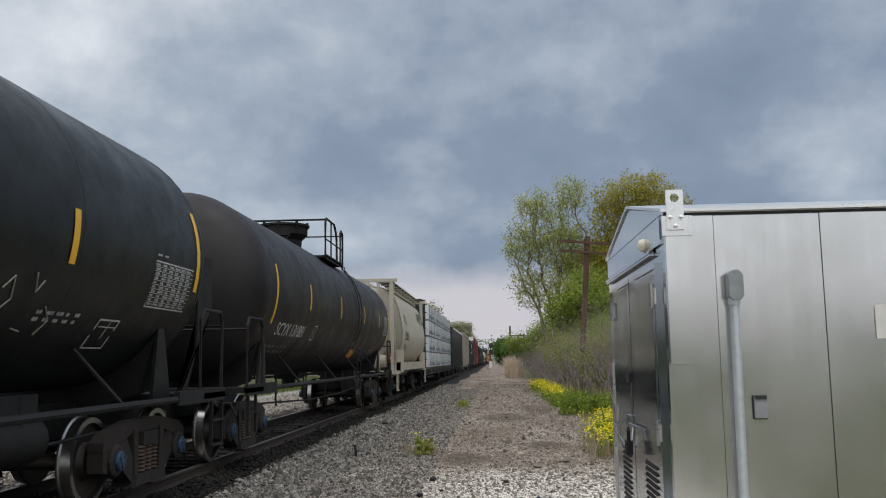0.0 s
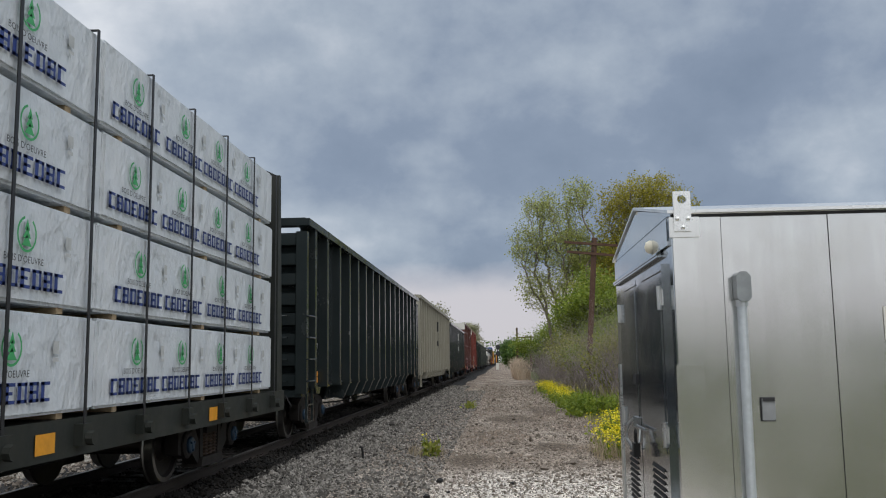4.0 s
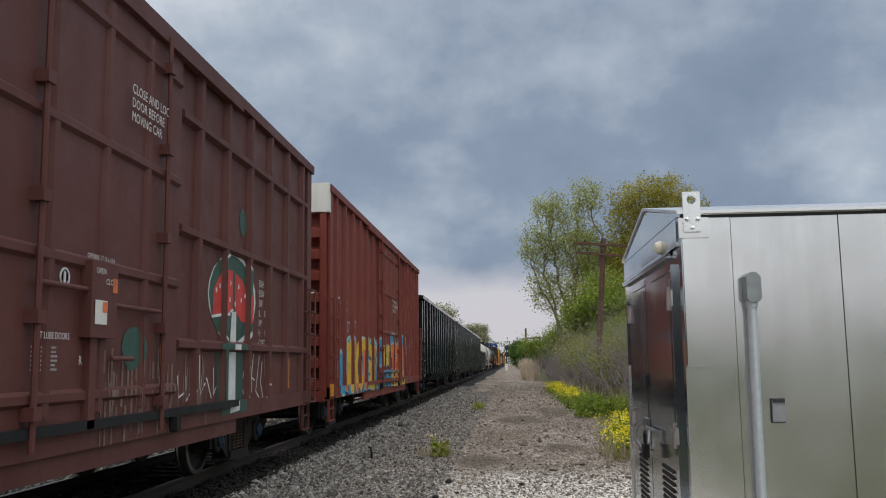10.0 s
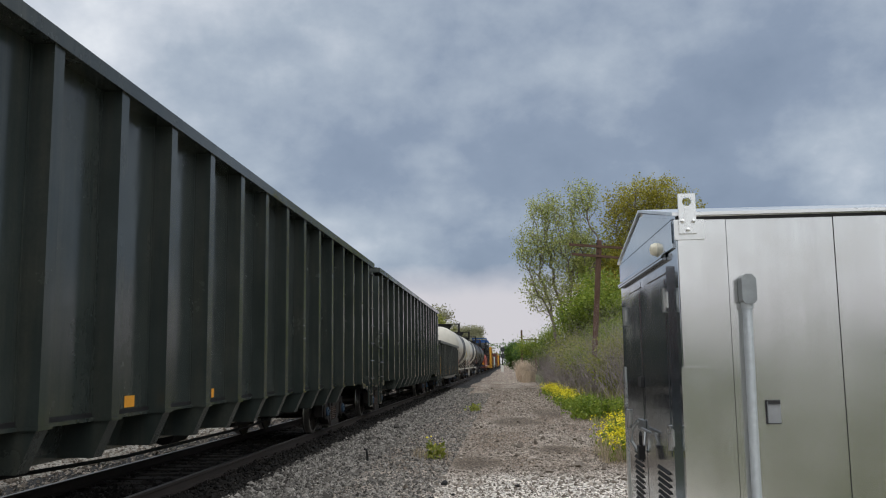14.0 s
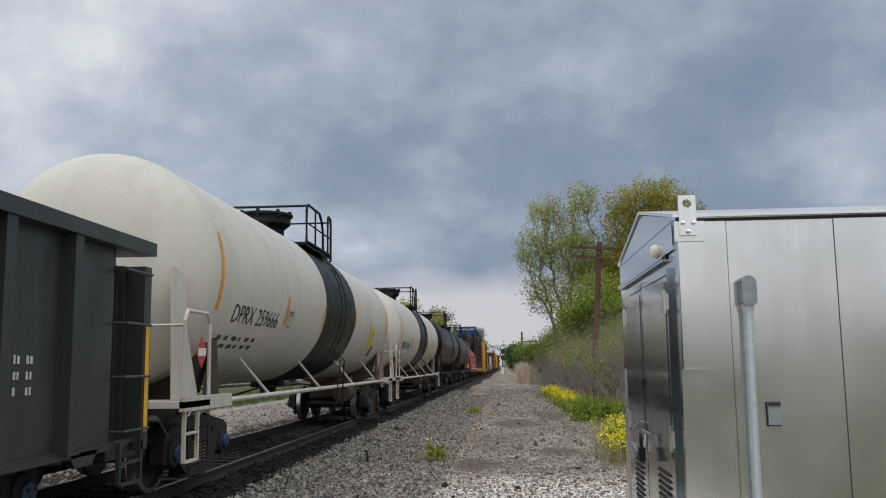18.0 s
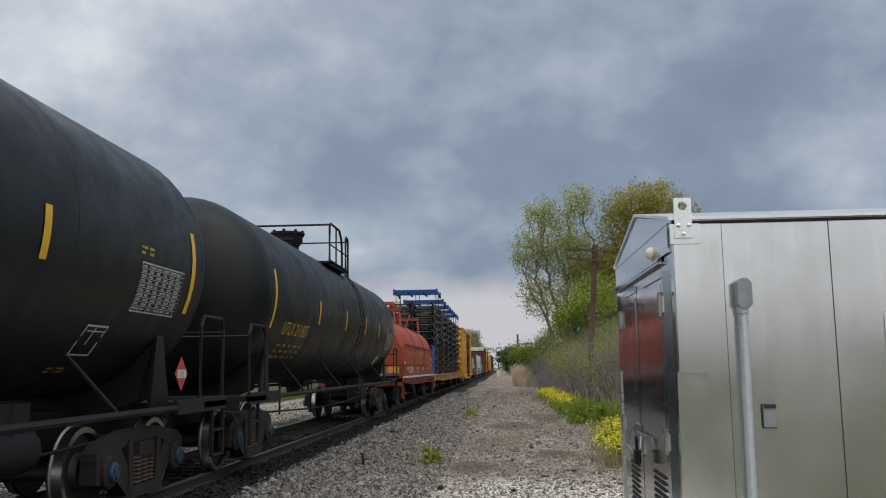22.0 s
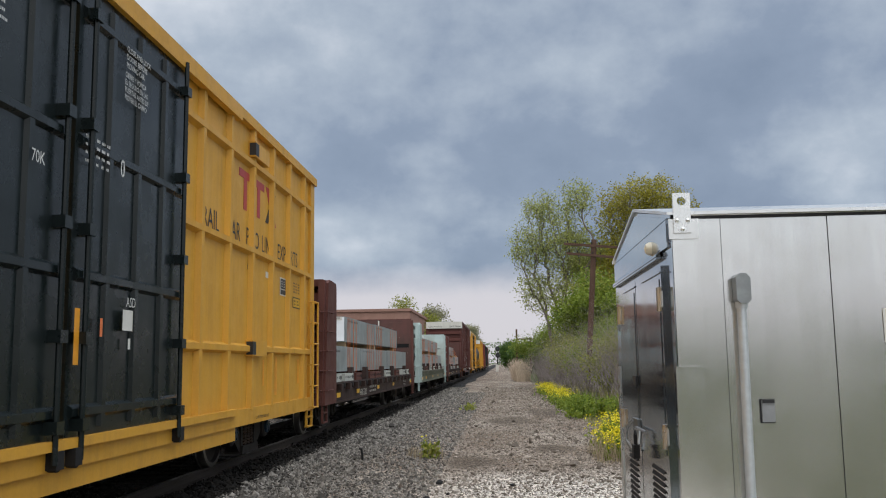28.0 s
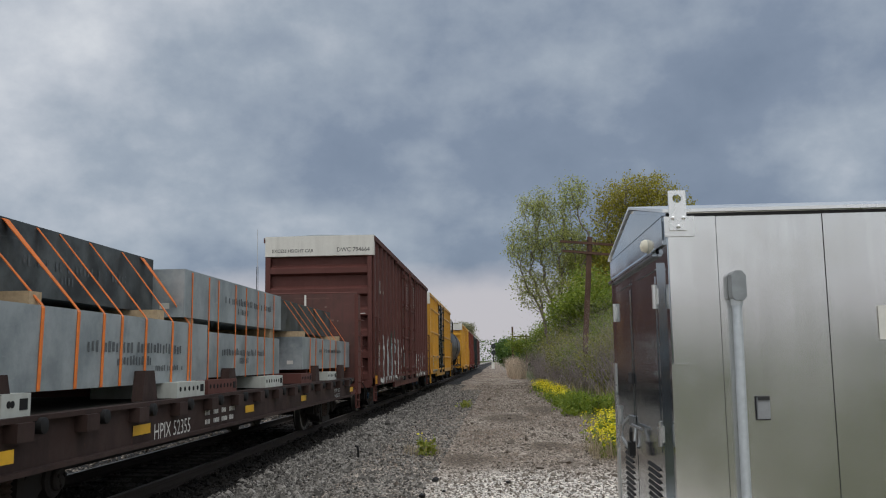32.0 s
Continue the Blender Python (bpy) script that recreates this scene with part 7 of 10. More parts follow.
    for yb, sy in ((0.0, 1), (L, -1)):
        bm = bmesh.new()
        box(bm, -1.55, 1.55, min(yb, yb + sy * 1.3), max(yb, yb + sy * 1.3), 1.0, 1.12)
        box(bm, -1.5, 1.5, min(yb, yb + sy * 0.1), max(yb, yb + sy * 0.1), 0.85, 1.12)
        part("end_platform", bm, sill, car)
        for s in (1, -1):
            bm = bmesh.new()
            tube(bm, [(s * 1.5, yb + sy * 0.1, 1.1), (s * 1.5, yb + sy * 0.1, 2.2), (s * 1.3, yb + sy * 0.1, 2.35), (s * 0.9, yb + sy * 0.1, 2.35), (s * 0.85, yb + sy * 0.1, 1.1)], 0.022, 6)
            part("end_handrail", bm, sill, car)
        for s in (1, -1):
            stirrup(car, s * 1.5, yb + sy * 0.35 - 0.2, 1.0, 0.42, 0.42, sill)
    lettering("CIGX 803012", 0.34, on_side(1.56, 1.76, 1.31), M["white_end"], car, 0.85)
    bars(on_side(1.56, 4.6, 1.28), print_rows(1.1, 0.28, 2, 4, 3), M["label_grey"], car)
    lettering("803012", 0.2, on_end(0.45, 0.2, 1.65), M["white_end"], car)
    for y in (1.2, 4.84, 7.34, 9.8):
        panel("reflector", on_side(1.56, y, 1.42), 0.5, 0.10, YEL, car)
    panel("reflector", on_side(1.52, 0.55, 1.62), 0.5, 0.1, YEL, car)
    panel("dark_label", on_side(1.545, 11.55, 1.24), 0.5, 0.34, M["letter_black"], car)
    bars(on_side(1.545, 6.1, 2.05), print_rows(0.9, 0.14, 2, 4, 4), M["white_end"], hd)
    # a slack cable hooked along the seam, and faint pale scrawls
    bm = bmesh.new()
    tube(bm, [(1.585, h0 + 0.3 + 0.24 * k, 2.33 + 0.022 * math.sin(k * 2.1) + 0.012 * math.sin(k * 0.9)) for k in range(50)], 0.013, 5)
    part("seam_cable", bm, sill, hd, "slack steel cable")
    rnd = random.Random(9)
    for y0, n_ in ((1.5, 9), (2.6, 8), (3.7, 9), (5.0, 10), (7.4, 8), (8.6, 6)):
        pts = [(1.551, y0 + 0.09 * k + rnd.uniform(-0.03, 0.03), 2.06 + rnd.uniform(-0.13, 0.13) * (1 if k % 2 else -0.6)) for k in range(n_)]
        bm = bmesh.new()
        tube(bm, pts, 0.0028, 4)
        part("chalk_scrawl", bm, M["beige"], hd, "thin pale scrawl")
    return car


coil_car(333.1, 14.3)


# ---- long flat car with stacked chassis frames ----
def rack_flat(q, L):
    car = new_car("rack_flat_car", "long yellow flat car with striped edge", q)
    gear(car, L, (2.6, L - 2.6), caps="cap_dark", belly=0.32)
    y_ = M["flat_yellow"]
    bm = bmesh.new()
    box(bm, -1.42, 1.42, 0.0, L, 0.98, 1.08)
    part("deck", bm, M["wood"], car, "worn timber deck")
    for s in (1, -1):
        bm = bmesh.new()
        prism(bm, [(0.0, 1.09), (L, 1.09), (L, 0.82), (L - 3.5, 0.82), (L - 5.5, 0.74), (5.5, 0.74), (3.5, 0.82), (0.0, 0.82)], "x", s * 1.43, s * 1.50)
        box(bm, min(s * 1.40, s * 1.56), max(s * 1.40, s * 1.56), 0.003, L - 0.003, 1.085, 1.14)
        sill = part("side_sill", bm, y_, car)
        if s > 0:
            for k in range(12):
                y0 = 1.2 + k * 2.3
                bm = bmesh.new()
                prism(bm, [(y0, 1.06), (y0 + 0.7, 1.06), (y0 + 0.15, 0.84)], "x", 1.50, 1.503)
                part("edge_stripe", bm, M["flat_brown"], sill)
            panel("dark_panel", on_side(1.502, 9.3, 0.78), 4.6, 0.28, M["frame_black"], sill)
            bars(on_side(1.505, 9.6, 0.80), [(0, 0, 0.16, 0.26), (0.25, 0, 0.5, 0.05), (0.45, 0.05, 0.1, 0.22), (0.95, 0, 0.14, 0.26), (2.2, 0.02, 0.12, 0.2), (2.4, 0.02, 0.3, 0.2), (2.85, 0.02, 0.14, 0.2), (3.1, 0.02, 0.22, 0.2)], M["label_grey"], sill)
            panel("paint_patch", on_side(1.502, 14.2, 0.78), 0.9, 0.28, M["rack_yellow"], sill)
    for yb, sy in ((0.0, 1), (L, -1)):
        bm = bmesh.new()
        box(bm, -1.425, 1.425, min(yb, yb + sy * 0.25), max(yb, yb + sy * 0.25), 0.78, 1.075)
        for s in (1, -1):
            prism(bm, [(yb + sy * 0.1, 0.8), (yb + sy * 0.55, 0.8), (yb + sy * 0.5, 0.45), (yb + sy * 0.2, 0.45)], "x", s * 1.38, s * 1.42)
        part("end_sill", bm, y_, car)
    return car


RF_Q, RF_L = 348.5, 29.4
rack_flat(RF_Q, RF_L)


def make_chassis():
    """A ladder chassis: two kicked-up side rails with tapering horns, arches, brackets and bent cross-members, 4.7 m long."""
    bm = bmesh.new()
    line = [(0.0, 0.16, 0.04), (0.15, 0.13, 0.055), (0.5, 0.05, 0.05), (0.95, -0.06, 0.045), (1.4, -0.10, 0.05), (1.8, 0.0, 0.065), (2.15, 0.05, 0.065), (2.5, 0.0, 0.08), (3.9, -0.01, 0.08), (4.2, 0.07, 0.06), (4.5, 0.10, 0.05), (4.8, 0.04, 0.045), (5.1, 0.02, 0.04)]
    for x in (-0.55, 0.55):
        s = 1 if x > 0 else -1
        for (y0, z0, h0), (y1, z1, h1) in zip(line, line[1:]):
            w, x0, x1 = 0.036, x - s * (0.06 if 0.9 < y0 < 2.4 else 0), x - s * (0.06 if 0.9 < y1 < 2.4 else 0)
            v = [bm.verts.new(q_) for q_ in ((x0 - w, y0, z0 - h0), (x0 + w, y0, z0 - h0), (x0 + w, y0, z0 + h0), (x0 - w, y0, z0 + h0), (x1 - w, y1, z1 - h1), (x1 + w, y1, z1 - h1), (x1 + w, y1, z1 + h1), (x1 - w, y1, z1 + h1))]
            for f in ((0, 1, 2, 3), (7, 6, 5, 4), (0, 4, 5, 1), (1, 5, 6, 2), (2, 6, 7, 3), (3, 7, 4, 0)):
                bm.faces.new([v[i] for i in f])
        box(bm, x - 0.055, x + 0.055, -0.05, 0.02, 0.09, 0.23)
        for y, z, w in ((0.55, 0.02, 0.10), (1.05, -0.09, 0.15), (1.6, -0.06, 0.17), (2.0, 0.02, 0.13), (2.45, -0.06, 0.12), (3.3, -0.05, 0.11), (4.0, 0.0, 0.15), (4.7, 0.04, 0.17)):
            prism(bm, [(y - 0.09, z - 0.07), (y + 0.10, z - 0.04), (y + 0.05, z + 0.12), (y - 0.03, z + 0.13)], "x", min(x, x + s * w), max(x, x + s * w))
        tube(bm, [(x + s * 0.10, 0.95, -0.10), (x + s * 0.15, 1.45, -0.16), (x + s * 0.10, 2.0, -0.06)], 0.024, 5)
        tube(bm, [(x - s * 0.14, 0.4, 0.08), (x - s * 0.10, 1.3, -0.02), (x - s * 0.14, 2.6, 0.05), (x - s * 0.10, 4.6, 0.06)], 0.016, 5)
    for y, z, d in ((0.3, 0.10, 0.0), (0.8, 0.0, -0.07), (1.15, -0.08, -0.05), (1.55, -0.06, 0.08), (2.0, 0.03, 0.05), (2.5, -0.03, -0.05), (3.1, -0.04, 0.0), (3.7, -0.02, 0.06), (4.2, 0.06, 0.05), (4.7, 0.05, 0.0)):
        tube(bm, [(-0.55, y, z), (-0.28, y + 0.07, z + d), (0.28, y + 0.07, z + d), (0.55, y, z)], 0.042, 6)
    tube(bm, [(-0.48, 0.2, 0.12), (-0.15, 0.65, -0.02), (0.2, 0.75, -0.02), (0.5, 0.2, 0.12)], 0.02, 5)
    box(bm, -0.5, 0.5, 1.25, 1.42, -0.13, -0.04)
    box(bm, -0.5, 0.5, 2.2, 2.34, 0.0, 0.09)
    return finish(bm, "chassis_frame", M["frame_black"])


ME["chassis"] = make_chassis()


def make_web():
    """The deep straight web of a side rail, with its punched holes."""
    bm = bmesh.new()
    prism(bm, [(2.48, -0.05), (2.55, 0.03), (2.72, 0.10), (3.55, 0.085), (4.15, 0.015), (4.15, -0.085), (2.62, -0.10)], "x", 1.215, 1.24)
    return finish(bm, "web_plate", M["web_steel"])


ME["web"] = make_web()
LAYERS, LAY_Z = 10, 1.42


def chassis_stack(q, y, seed):
    st = thing("chassis_stack", "stack of black truck chassis frames under a blue rack", "chassis stack", "stacked chassis on the flat car", (TRACK_X, q, 0))
    CARS.append((st, q + y, 0.0, 0.0))
    rnd = random.Random(seed)
    LAY_H, zt = (0.392, 6.0) if seed == 0 else (0.376, 5.80)
    for lay in range(LAYERS):
        z = LAY_Z + lay * LAY_H
        for x in (-0.72, 0.72):
            o = part("chassis_frame", ME["chassis"], None, st)
            o.location = (x * 0.87 + rnd.uniform(-0.012, 0.012), 0.42 + rnd.uniform(-0.05, 0.05), z + rnd.uniform(-0.01, 0.01))
        o = part("web_plate", ME["web"], None, st, "green-grey side plate with punched holes")
        o.location = (rnd.uniform(-0.006, 0.006), rnd.uniform(-0.04, 0.04), z)
        for yy, zz in ((2.85, 0.03), (3.05, 0.0), (3.5, 0.0), (3.85, -0.02)):
            panel("punched_hole", on_side(1.238, yy, z + zz), 0.035, 0.04, M["letter_black"], st)
        if lay < LAYERS - 1:
            for yy, mt, w, label in ((2.60, M["wood"], 0.045, "pale timber spacer"), (4.05, M["label_grey"], 0.035, "grey steel spacer")):
                bm = bmesh.new()
                box(bm, 1.12, 1.19, yy - w, yy + w, z + 0.09, z + LAY_H - 0.10)
                part("spacer", bm, mt, st, label)
    for x in (-1.18, 0.0, 1.18):
        for yy in (3.3, 5.6):
            bm = bmesh.new()
            tube(bm, [(x, yy, 1.1), (x, yy, zt - 0.05)], 0.022, 6)
            part("rack_post", bm, M["flat_brown"] if x == 0 else M["frame_black"], st)
    for yy in (3.0, 3.7, 4.4, 5.1, 5.68):
        bm = bmesh.new()
        box(bm, -1.28, 1.28, yy - 0.05, yy + 0.05, zt - 0.05, zt + 0.05)
        part("rack_crossbar", bm, M["rack_blue"], st, "blue welded steel bar", bevel=0.008)
    for x in (-1.25, -0.45, 0.45, 1.25):
        bm = bmesh.new()
        box(bm, x - 0.05, x + 0.05, 2.95, 5.74, zt - 0.15, zt - 0.055)
        part("rack_rail", bm, M["rack_blue"], st, "blue welded steel bar", bevel=0.008)
    for x in (-1.25, 1.25):
        for y0, y1 in ((5.67, 5.80), (2.92, 3.04)):
            bm = bmesh.new()
            box(bm, x - 0.06, x + 0.06, y0, y1, zt - 0.26, zt + 0.09)
            part("rack_corner", bm, M["rack_blue"], st, "blue rack corner post", bevel=0.008)
    for x0, x1 in ((0.5, 1.22), (-1.22, -0.5)):
        bm = bmesh.new()
        for z in (1.10, 1.24):
            box(bm, x0, x1, 2.3, 4.25, z, z + 0.03)
        for yy in (2.3, 3.2, 4.09):
            box(bm, x0, x1, yy, yy + 0.16, 1.136, 1.24)
        part("base_pallet", bm, M["rack_blue"], st, "scuffed blue pallet")
    for yy, yt in ((1.75, 2.96), (4.87, 5.70)):
        bm = bmesh.new()
        tube(bm, [(1.37, yy, 1.10), (1.30, yt, zt - 0.1)], 0.010, 5)
        part("tie_cable", bm, M["black_gear"], st)
        for k in range(32 if seed < 2 and yy < 2 else 10):
            bm = bmesh.new()
            z = 1.20 + k * 0.075
            f = (z - 1.1) / (zt - 1.2)
            lathe(bm, [(-0.010, 0.018), (-0.010, 0.042), (0.010, 0.042), (0.010, 0.018)], "x" if k % 2 else "y", (1.375 - 0.07 * f, yy + (yt - yy) * f, z), 6)
            part("chain_link", bm, M["chain_rust"], st)


for k in range(5):
    chassis_stack(RF_Q, 1.75 + k * 5.32, k)

# crate of yellow panels in a blue rack at the car's front end
cr = thing("panel_crate", "yellow ribbed crate held in a blue steel rack", "crate", "", (TRACK_X, RF_Q, 0))
CARS.append((cr, RF_Q, 0.0, 0.0))
bm = bmesh.new()
box(bm, -1.2, 1.24, 0.88, 1.72, 1.22, 2.06)
part("crate_body", bm, M["rack_yellow"], cr)
for k in range(5):
    z = 1.24 + k * 0.17
    for y0, y1 in ((0.84, 0.88), (1.72, 1.76)):
        bm = bmesh.new()
        box(bm, -1.2, 1.24, y0, y1, z, z + 0.12)
        part("crate_board", bm, M["rack_yellow"], cr)
    bm = bmesh.new()
    prism(bm, [(1.24, z), (1.275, z + 0.03), (1.275, z + 0.10), (1.24, z + 0.13)], "y", 0.90, 1.70)
    part("crate_board", bm, M["rack_yellow"], cr)
for y in (0.76, 1.82):
    for x in (1.30, -1.3):
        bm = bmesh.new()
        box(bm, x - 0.05, x + 0.05, y - 0.06, y + 0.06, 1.10, 2.63)
        box(bm, x - 0.065, x + 0.065, y - 0.07, y + 0.07, 2.60, 2.66)
        part("rack_post", bm, M["rack_blue"], cr, "blue steel rack post", bevel=0.008)
    for z0, z1, d in ((2.36, 2.44, 0.04), (1.78, 1.84, 0.05), (1.10, 1.215, 0.12)):
        bm = bmesh.new()
        box(bm, -1.25 if z0 > 1.5 else -1.37, 1.25 if z0 > 1.5 else 1.37, y - d, y + d, z0, z1)
        part("rack_bar", bm, M["rack_blue"], cr, "blue steel rack bar", bevel=0.008)
bm = bmesh.new()
box(bm, 1.27, 1.33, 0.82, 1.76, 2.36, 2.44)
part("rack_bar", bm, M["rack_blue"], cr, "blue steel rack bar", bevel=0.008)


# ---- bulkhead flat cars with galvanised beams ----
def bulkhead_flat(q, L, body, label, marks, mark_mat, mark_y, end_mark, lift=0.0):
    car = new_car("bulkhead_flat_car", label, q)
    gear(car, L, (2.4, L - 2.4), caps="cap_dark", belly=0.30)
    zt = 3.17
    grey = body == M["flat_grey"]
    rail = M["flat_sill"] if grey else M["flat_sill_brown"]
    bm = bmesh.new()
    box(bm, -1.45, 1.45, 0.3, L - 0.3, 0.98, 1.06 + lift)
    part("deck", bm, M["deck_wood"], car, "worn timber deck")
    for s in (1, -1):
        bm = bmesh.new()
        zu = 1.08 + lift
        prism(bm, [(s * 1.44, zu), (s * 1.56, zu), (s * 1.56, zu - 0.04), (s * 1.49, zu - 0.04), (s * 1.49, 0.68), (s * 1.56, 0.68), (s * 1.56, 0.64), (s * 1.44, 0.64)], "y", 1.2, L - 1.2)
        sill = part("side_sill", bm, rail, car)
        for k in range(20 if grey else 14):
            y = 1.9 + (L - 3.8) * k / (19 if grey else 13)
            bm = bmesh.new()
            if grey:       # raking gusset under the flange
                prism(bm, [(y - 0.02, zu - 0.04), (y + 0.20, zu - 0.04), (y + 0.02, zu - 0.24), (y - 0.02, zu - 0.24)], "x", min(s * 1.49, s * 1.555), max(s * 1.49, s * 1.555))
                part("gusset", bm, rail, sill)
                continue
            box(bm, min(s * 1.49, s * 1.60), max(s * 1.49, s * 1.60), y - 0.12, y + 0.12, 0.90, 1.04)
            part("stake_pocket", bm, rail, sill)
            bm = bmesh.new()
            lathe(bm, [(s * 1.53, 0.065), (s * 1.60, 0.065), (s * 1.61, 0.045)], "x", (0, y + 0.27, 1.0), 12)
            part("winch_drum", bm, M["black_gear"], sill, smooth=True)
        for yb, sy in ((0.0, 1), (L, -1)):
            # tapered bulkhead side plate
            bm = bmesh.new()
            if sy > 0:
                prism(bm, [(yb + 0.05, 0.66), (yb + 1.28, 0.66), (yb + 1.28, zt - 0.1), (yb + 1.22, zt), (yb + 0.55, zt + 0.02), (yb + 0.42, zt - 0.05)], "x", s * 1.47, s * 1.58)
            else:
                prism(bm, [(yb - 0.40, 0.66), (yb + 0.02, 0.66), (yb + 0.02, 2.6), (yb - 0.12, zt), (yb - 0.40, zt)], "x", s * 1.47, s * 1.56)
            part("bulkhead_side", bm, body, car)
    skin = M["bulk_grey"] if grey else M["bulk_brown"]
    for yb, sy in ((0.0, 1), (L, -1)):
        bm = bmesh.new()
        d = 1.16 if sy > 0 else 0.28
        box(bm, -1.5, 1.5, min(yb + sy * d, yb + sy * (d + 0.1)), max(yb + sy * d, yb + sy * (d + 0.1)), 1.0, zt + 0.03)
        wall = part("bulkhead_wall", bm, skin, car, "scraped steel bulkhead plate")
        bm = bmesh.new()
        tube(bm, [(-1.5, yb + sy * (d + 0.05), zt + 0.045), (1.5, yb + sy * (d + 0.05), zt + 0.045)], 0.025, 6)
        part("top_rail", bm, body, wall)
        if sy < 0:
            if q < 410:
                # no recess is cut: a black panel paints the slot's shade
                bm = bmesh.new()
                box(bm, 0.505, 1.40, yb - 0.386, yb - 0.381, 2.10, 2.25)
                part("slot", bm, M["hole_shade"], wall, "slot in the plate, its shaded depth a black panel", bevel=0.002)
            bm = bmesh.new()
            box(bm, 0.175, 0.225, yb - 0.386, yb - 0.381, 1.1, zt)
            part("paint_line", bm, M["white_end"], wall, "worn white painted upright line")
            for z, x0, x1 in ((2.76, 0.58, 0.78), (2.70, 0.80, 0.835), (2.33, 0.2, 1.3), (2.36, 0.9, 1.25), (1.95, 0.5, 1.1)) if grey else ((2.49, 0.72, 0.76), (2.50, 0.86, 0.93), (2.48, 1.02, 1.05), (2.84, 0.70, 0.75), (1.88, 1.32, 1.35)):
                bm = bmesh.new()
                box(bm, x0, x1, yb - 0.385, yb - 0.381, z, z + (0.022 if x1 - x0 > 0.2 else 0.035))
                part("scrape", bm, M["grimy"] if grey else M["pale_run"], wall)
        else:
            # stepped cross plates with deep hollows between them
            for z0, z1 in ((3.05, 3.19), (2.715, 2.912), (2.285, 2.485), (1.905, 2.02), (1.20, 1.62), (0.66, 0.90)):
                bm = bmesh.new()
                box(bm, -1.48, 1.48, 0.345, 0.385, z0, z1)
                box(bm, -1.48, 1.48, 0.385, 1.158, z0, z0 + 0.03)
                part("cross_rib", bm, body, wall)
            bm = bmesh.new()
            box(bm, -1.47, 1.47, 0.62, 0.66, 1.60, 1.93)
            part("recessed_plate", bm, M["blue_grey"] if grey else body, wall)
        for x in (-1.46, 1.46) if sy > 0 else ():
            bm = bmesh.new()
            prism(bm, [(yb + 0.03, 0.7), (yb + 0.36, 0.7), (yb + 0.40, zt), (yb + 0.30, zt)], "x", x - 0.07, x + 0.07)
            part("bulkhead_post", bm, body, wall)
        for k in range(5):
            bm = bmesh.new()
            z = 0.95 + 0.39 * k
            g0, g1 = (0.08, 0.68) if sy > 0 else (0.02, 0.34)
            tube(bm, [(1.5, yb + sy * (g0 - 0.02), z), (1.63, yb + sy * g0, z), (1.63, yb + sy * g1, z), (1.5, yb + sy * (g1 + 0.02), z)], 0.013, 6)
            part("grab_iron", bm, body, car)
            bm = bmesh.new()
            tube(bm, [(0.98, yb + sy * 0.08, z), (0.98, yb + sy * 0.0, z), (1.50, yb + sy * 0.0, z), (1.50, yb + sy * 0.3, z)], 0.015, 6)
            part("grab_iron", bm, body, car)
        bm = bmesh.new()
        box(bm, 0.93, 1.04, min(yb + sy * 0.05, yb + sy * 0.11), max(yb + sy * 0.05, yb + sy * 0.11), 0.78, 2.56)
        stile = part("ladder_stile", bm, M["stile_tan"] if grey else body, wall)
        for z in (2.46, 1.10):
            bm = bmesh.new()
            tube(bm, [(0.985, yb + sy * 0.1, z), (0.985, yb + sy * 0.36, z - 0.06)], 0.02, 6)
            part("stile_bracket", bm, body, stile)
        bm = bmesh.new()
        box(bm, -1.5, 1.5, min(yb + sy * 0.02, yb + sy * 1.2), max(yb + sy * 0.02, yb + sy * 1.2), 0.66, 0.78)
        part("end_sill", bm, body, car)
        stirrup(car, 1.52, yb + sy * 0.3 - 0.2, 0.7, 0.32, 0.42, body)
    lettering(marks, 0.235, on_side(1.495, mark_y, 0.68), mark_mat, car, 0.95)
    tagged(bars(on_side(1.495, mark_y + 1.62, 0.70), print_rows(1.3, 0.22, 2, 4, 7), mark_mat, car), kind="stuff")
    lettering("EMPTY LOAD\n0 ADJ. BLOCK", 0.11, on_side(1.495, L - 3.3, 0.80), M["label_grey"], car)
    if len(end_mark) > 6:
        lettering(end_mark, 0.165, on_end(0.345, 0.72, 2.757), mark_mat, car, 0.66 if grey else 0.72)
    else:
        lettering(end_mark, 0.2, on_end(0.345, 0.6, 2.75), mark_mat, car, 0.9)
    for y in (1.35, mark_y - 0.53, 7.95, 11.5, L - 1.75):
        panel("reflector", on_side(1.57 if y < 1.4 or y > L - 2 else 1.495, y, 0.76), 0.44, 0.10, YEL, car)
    return car


bulkhead_flat(399.0, 17.95, M["flat_brown"], "brown bulkhead flat car carrying galvanised beams", "HPJX 52263", M["white_end"], 4.89, "52263")
bulkhead_flat(419.0, 17.75, M["flat_grey"], "pale green-grey bulkhead flat car carrying galvanised beams", "RTAX 19063", BLK, 4.6, "RTAX 19063", 0.07)
bulkhead_flat(438.7, 18.1, M["flat_brown"], "brown bulkhead flat car carrying strapped beams", "HPJX 52355", M["white_end"], 4.6, "HPJX 52355")


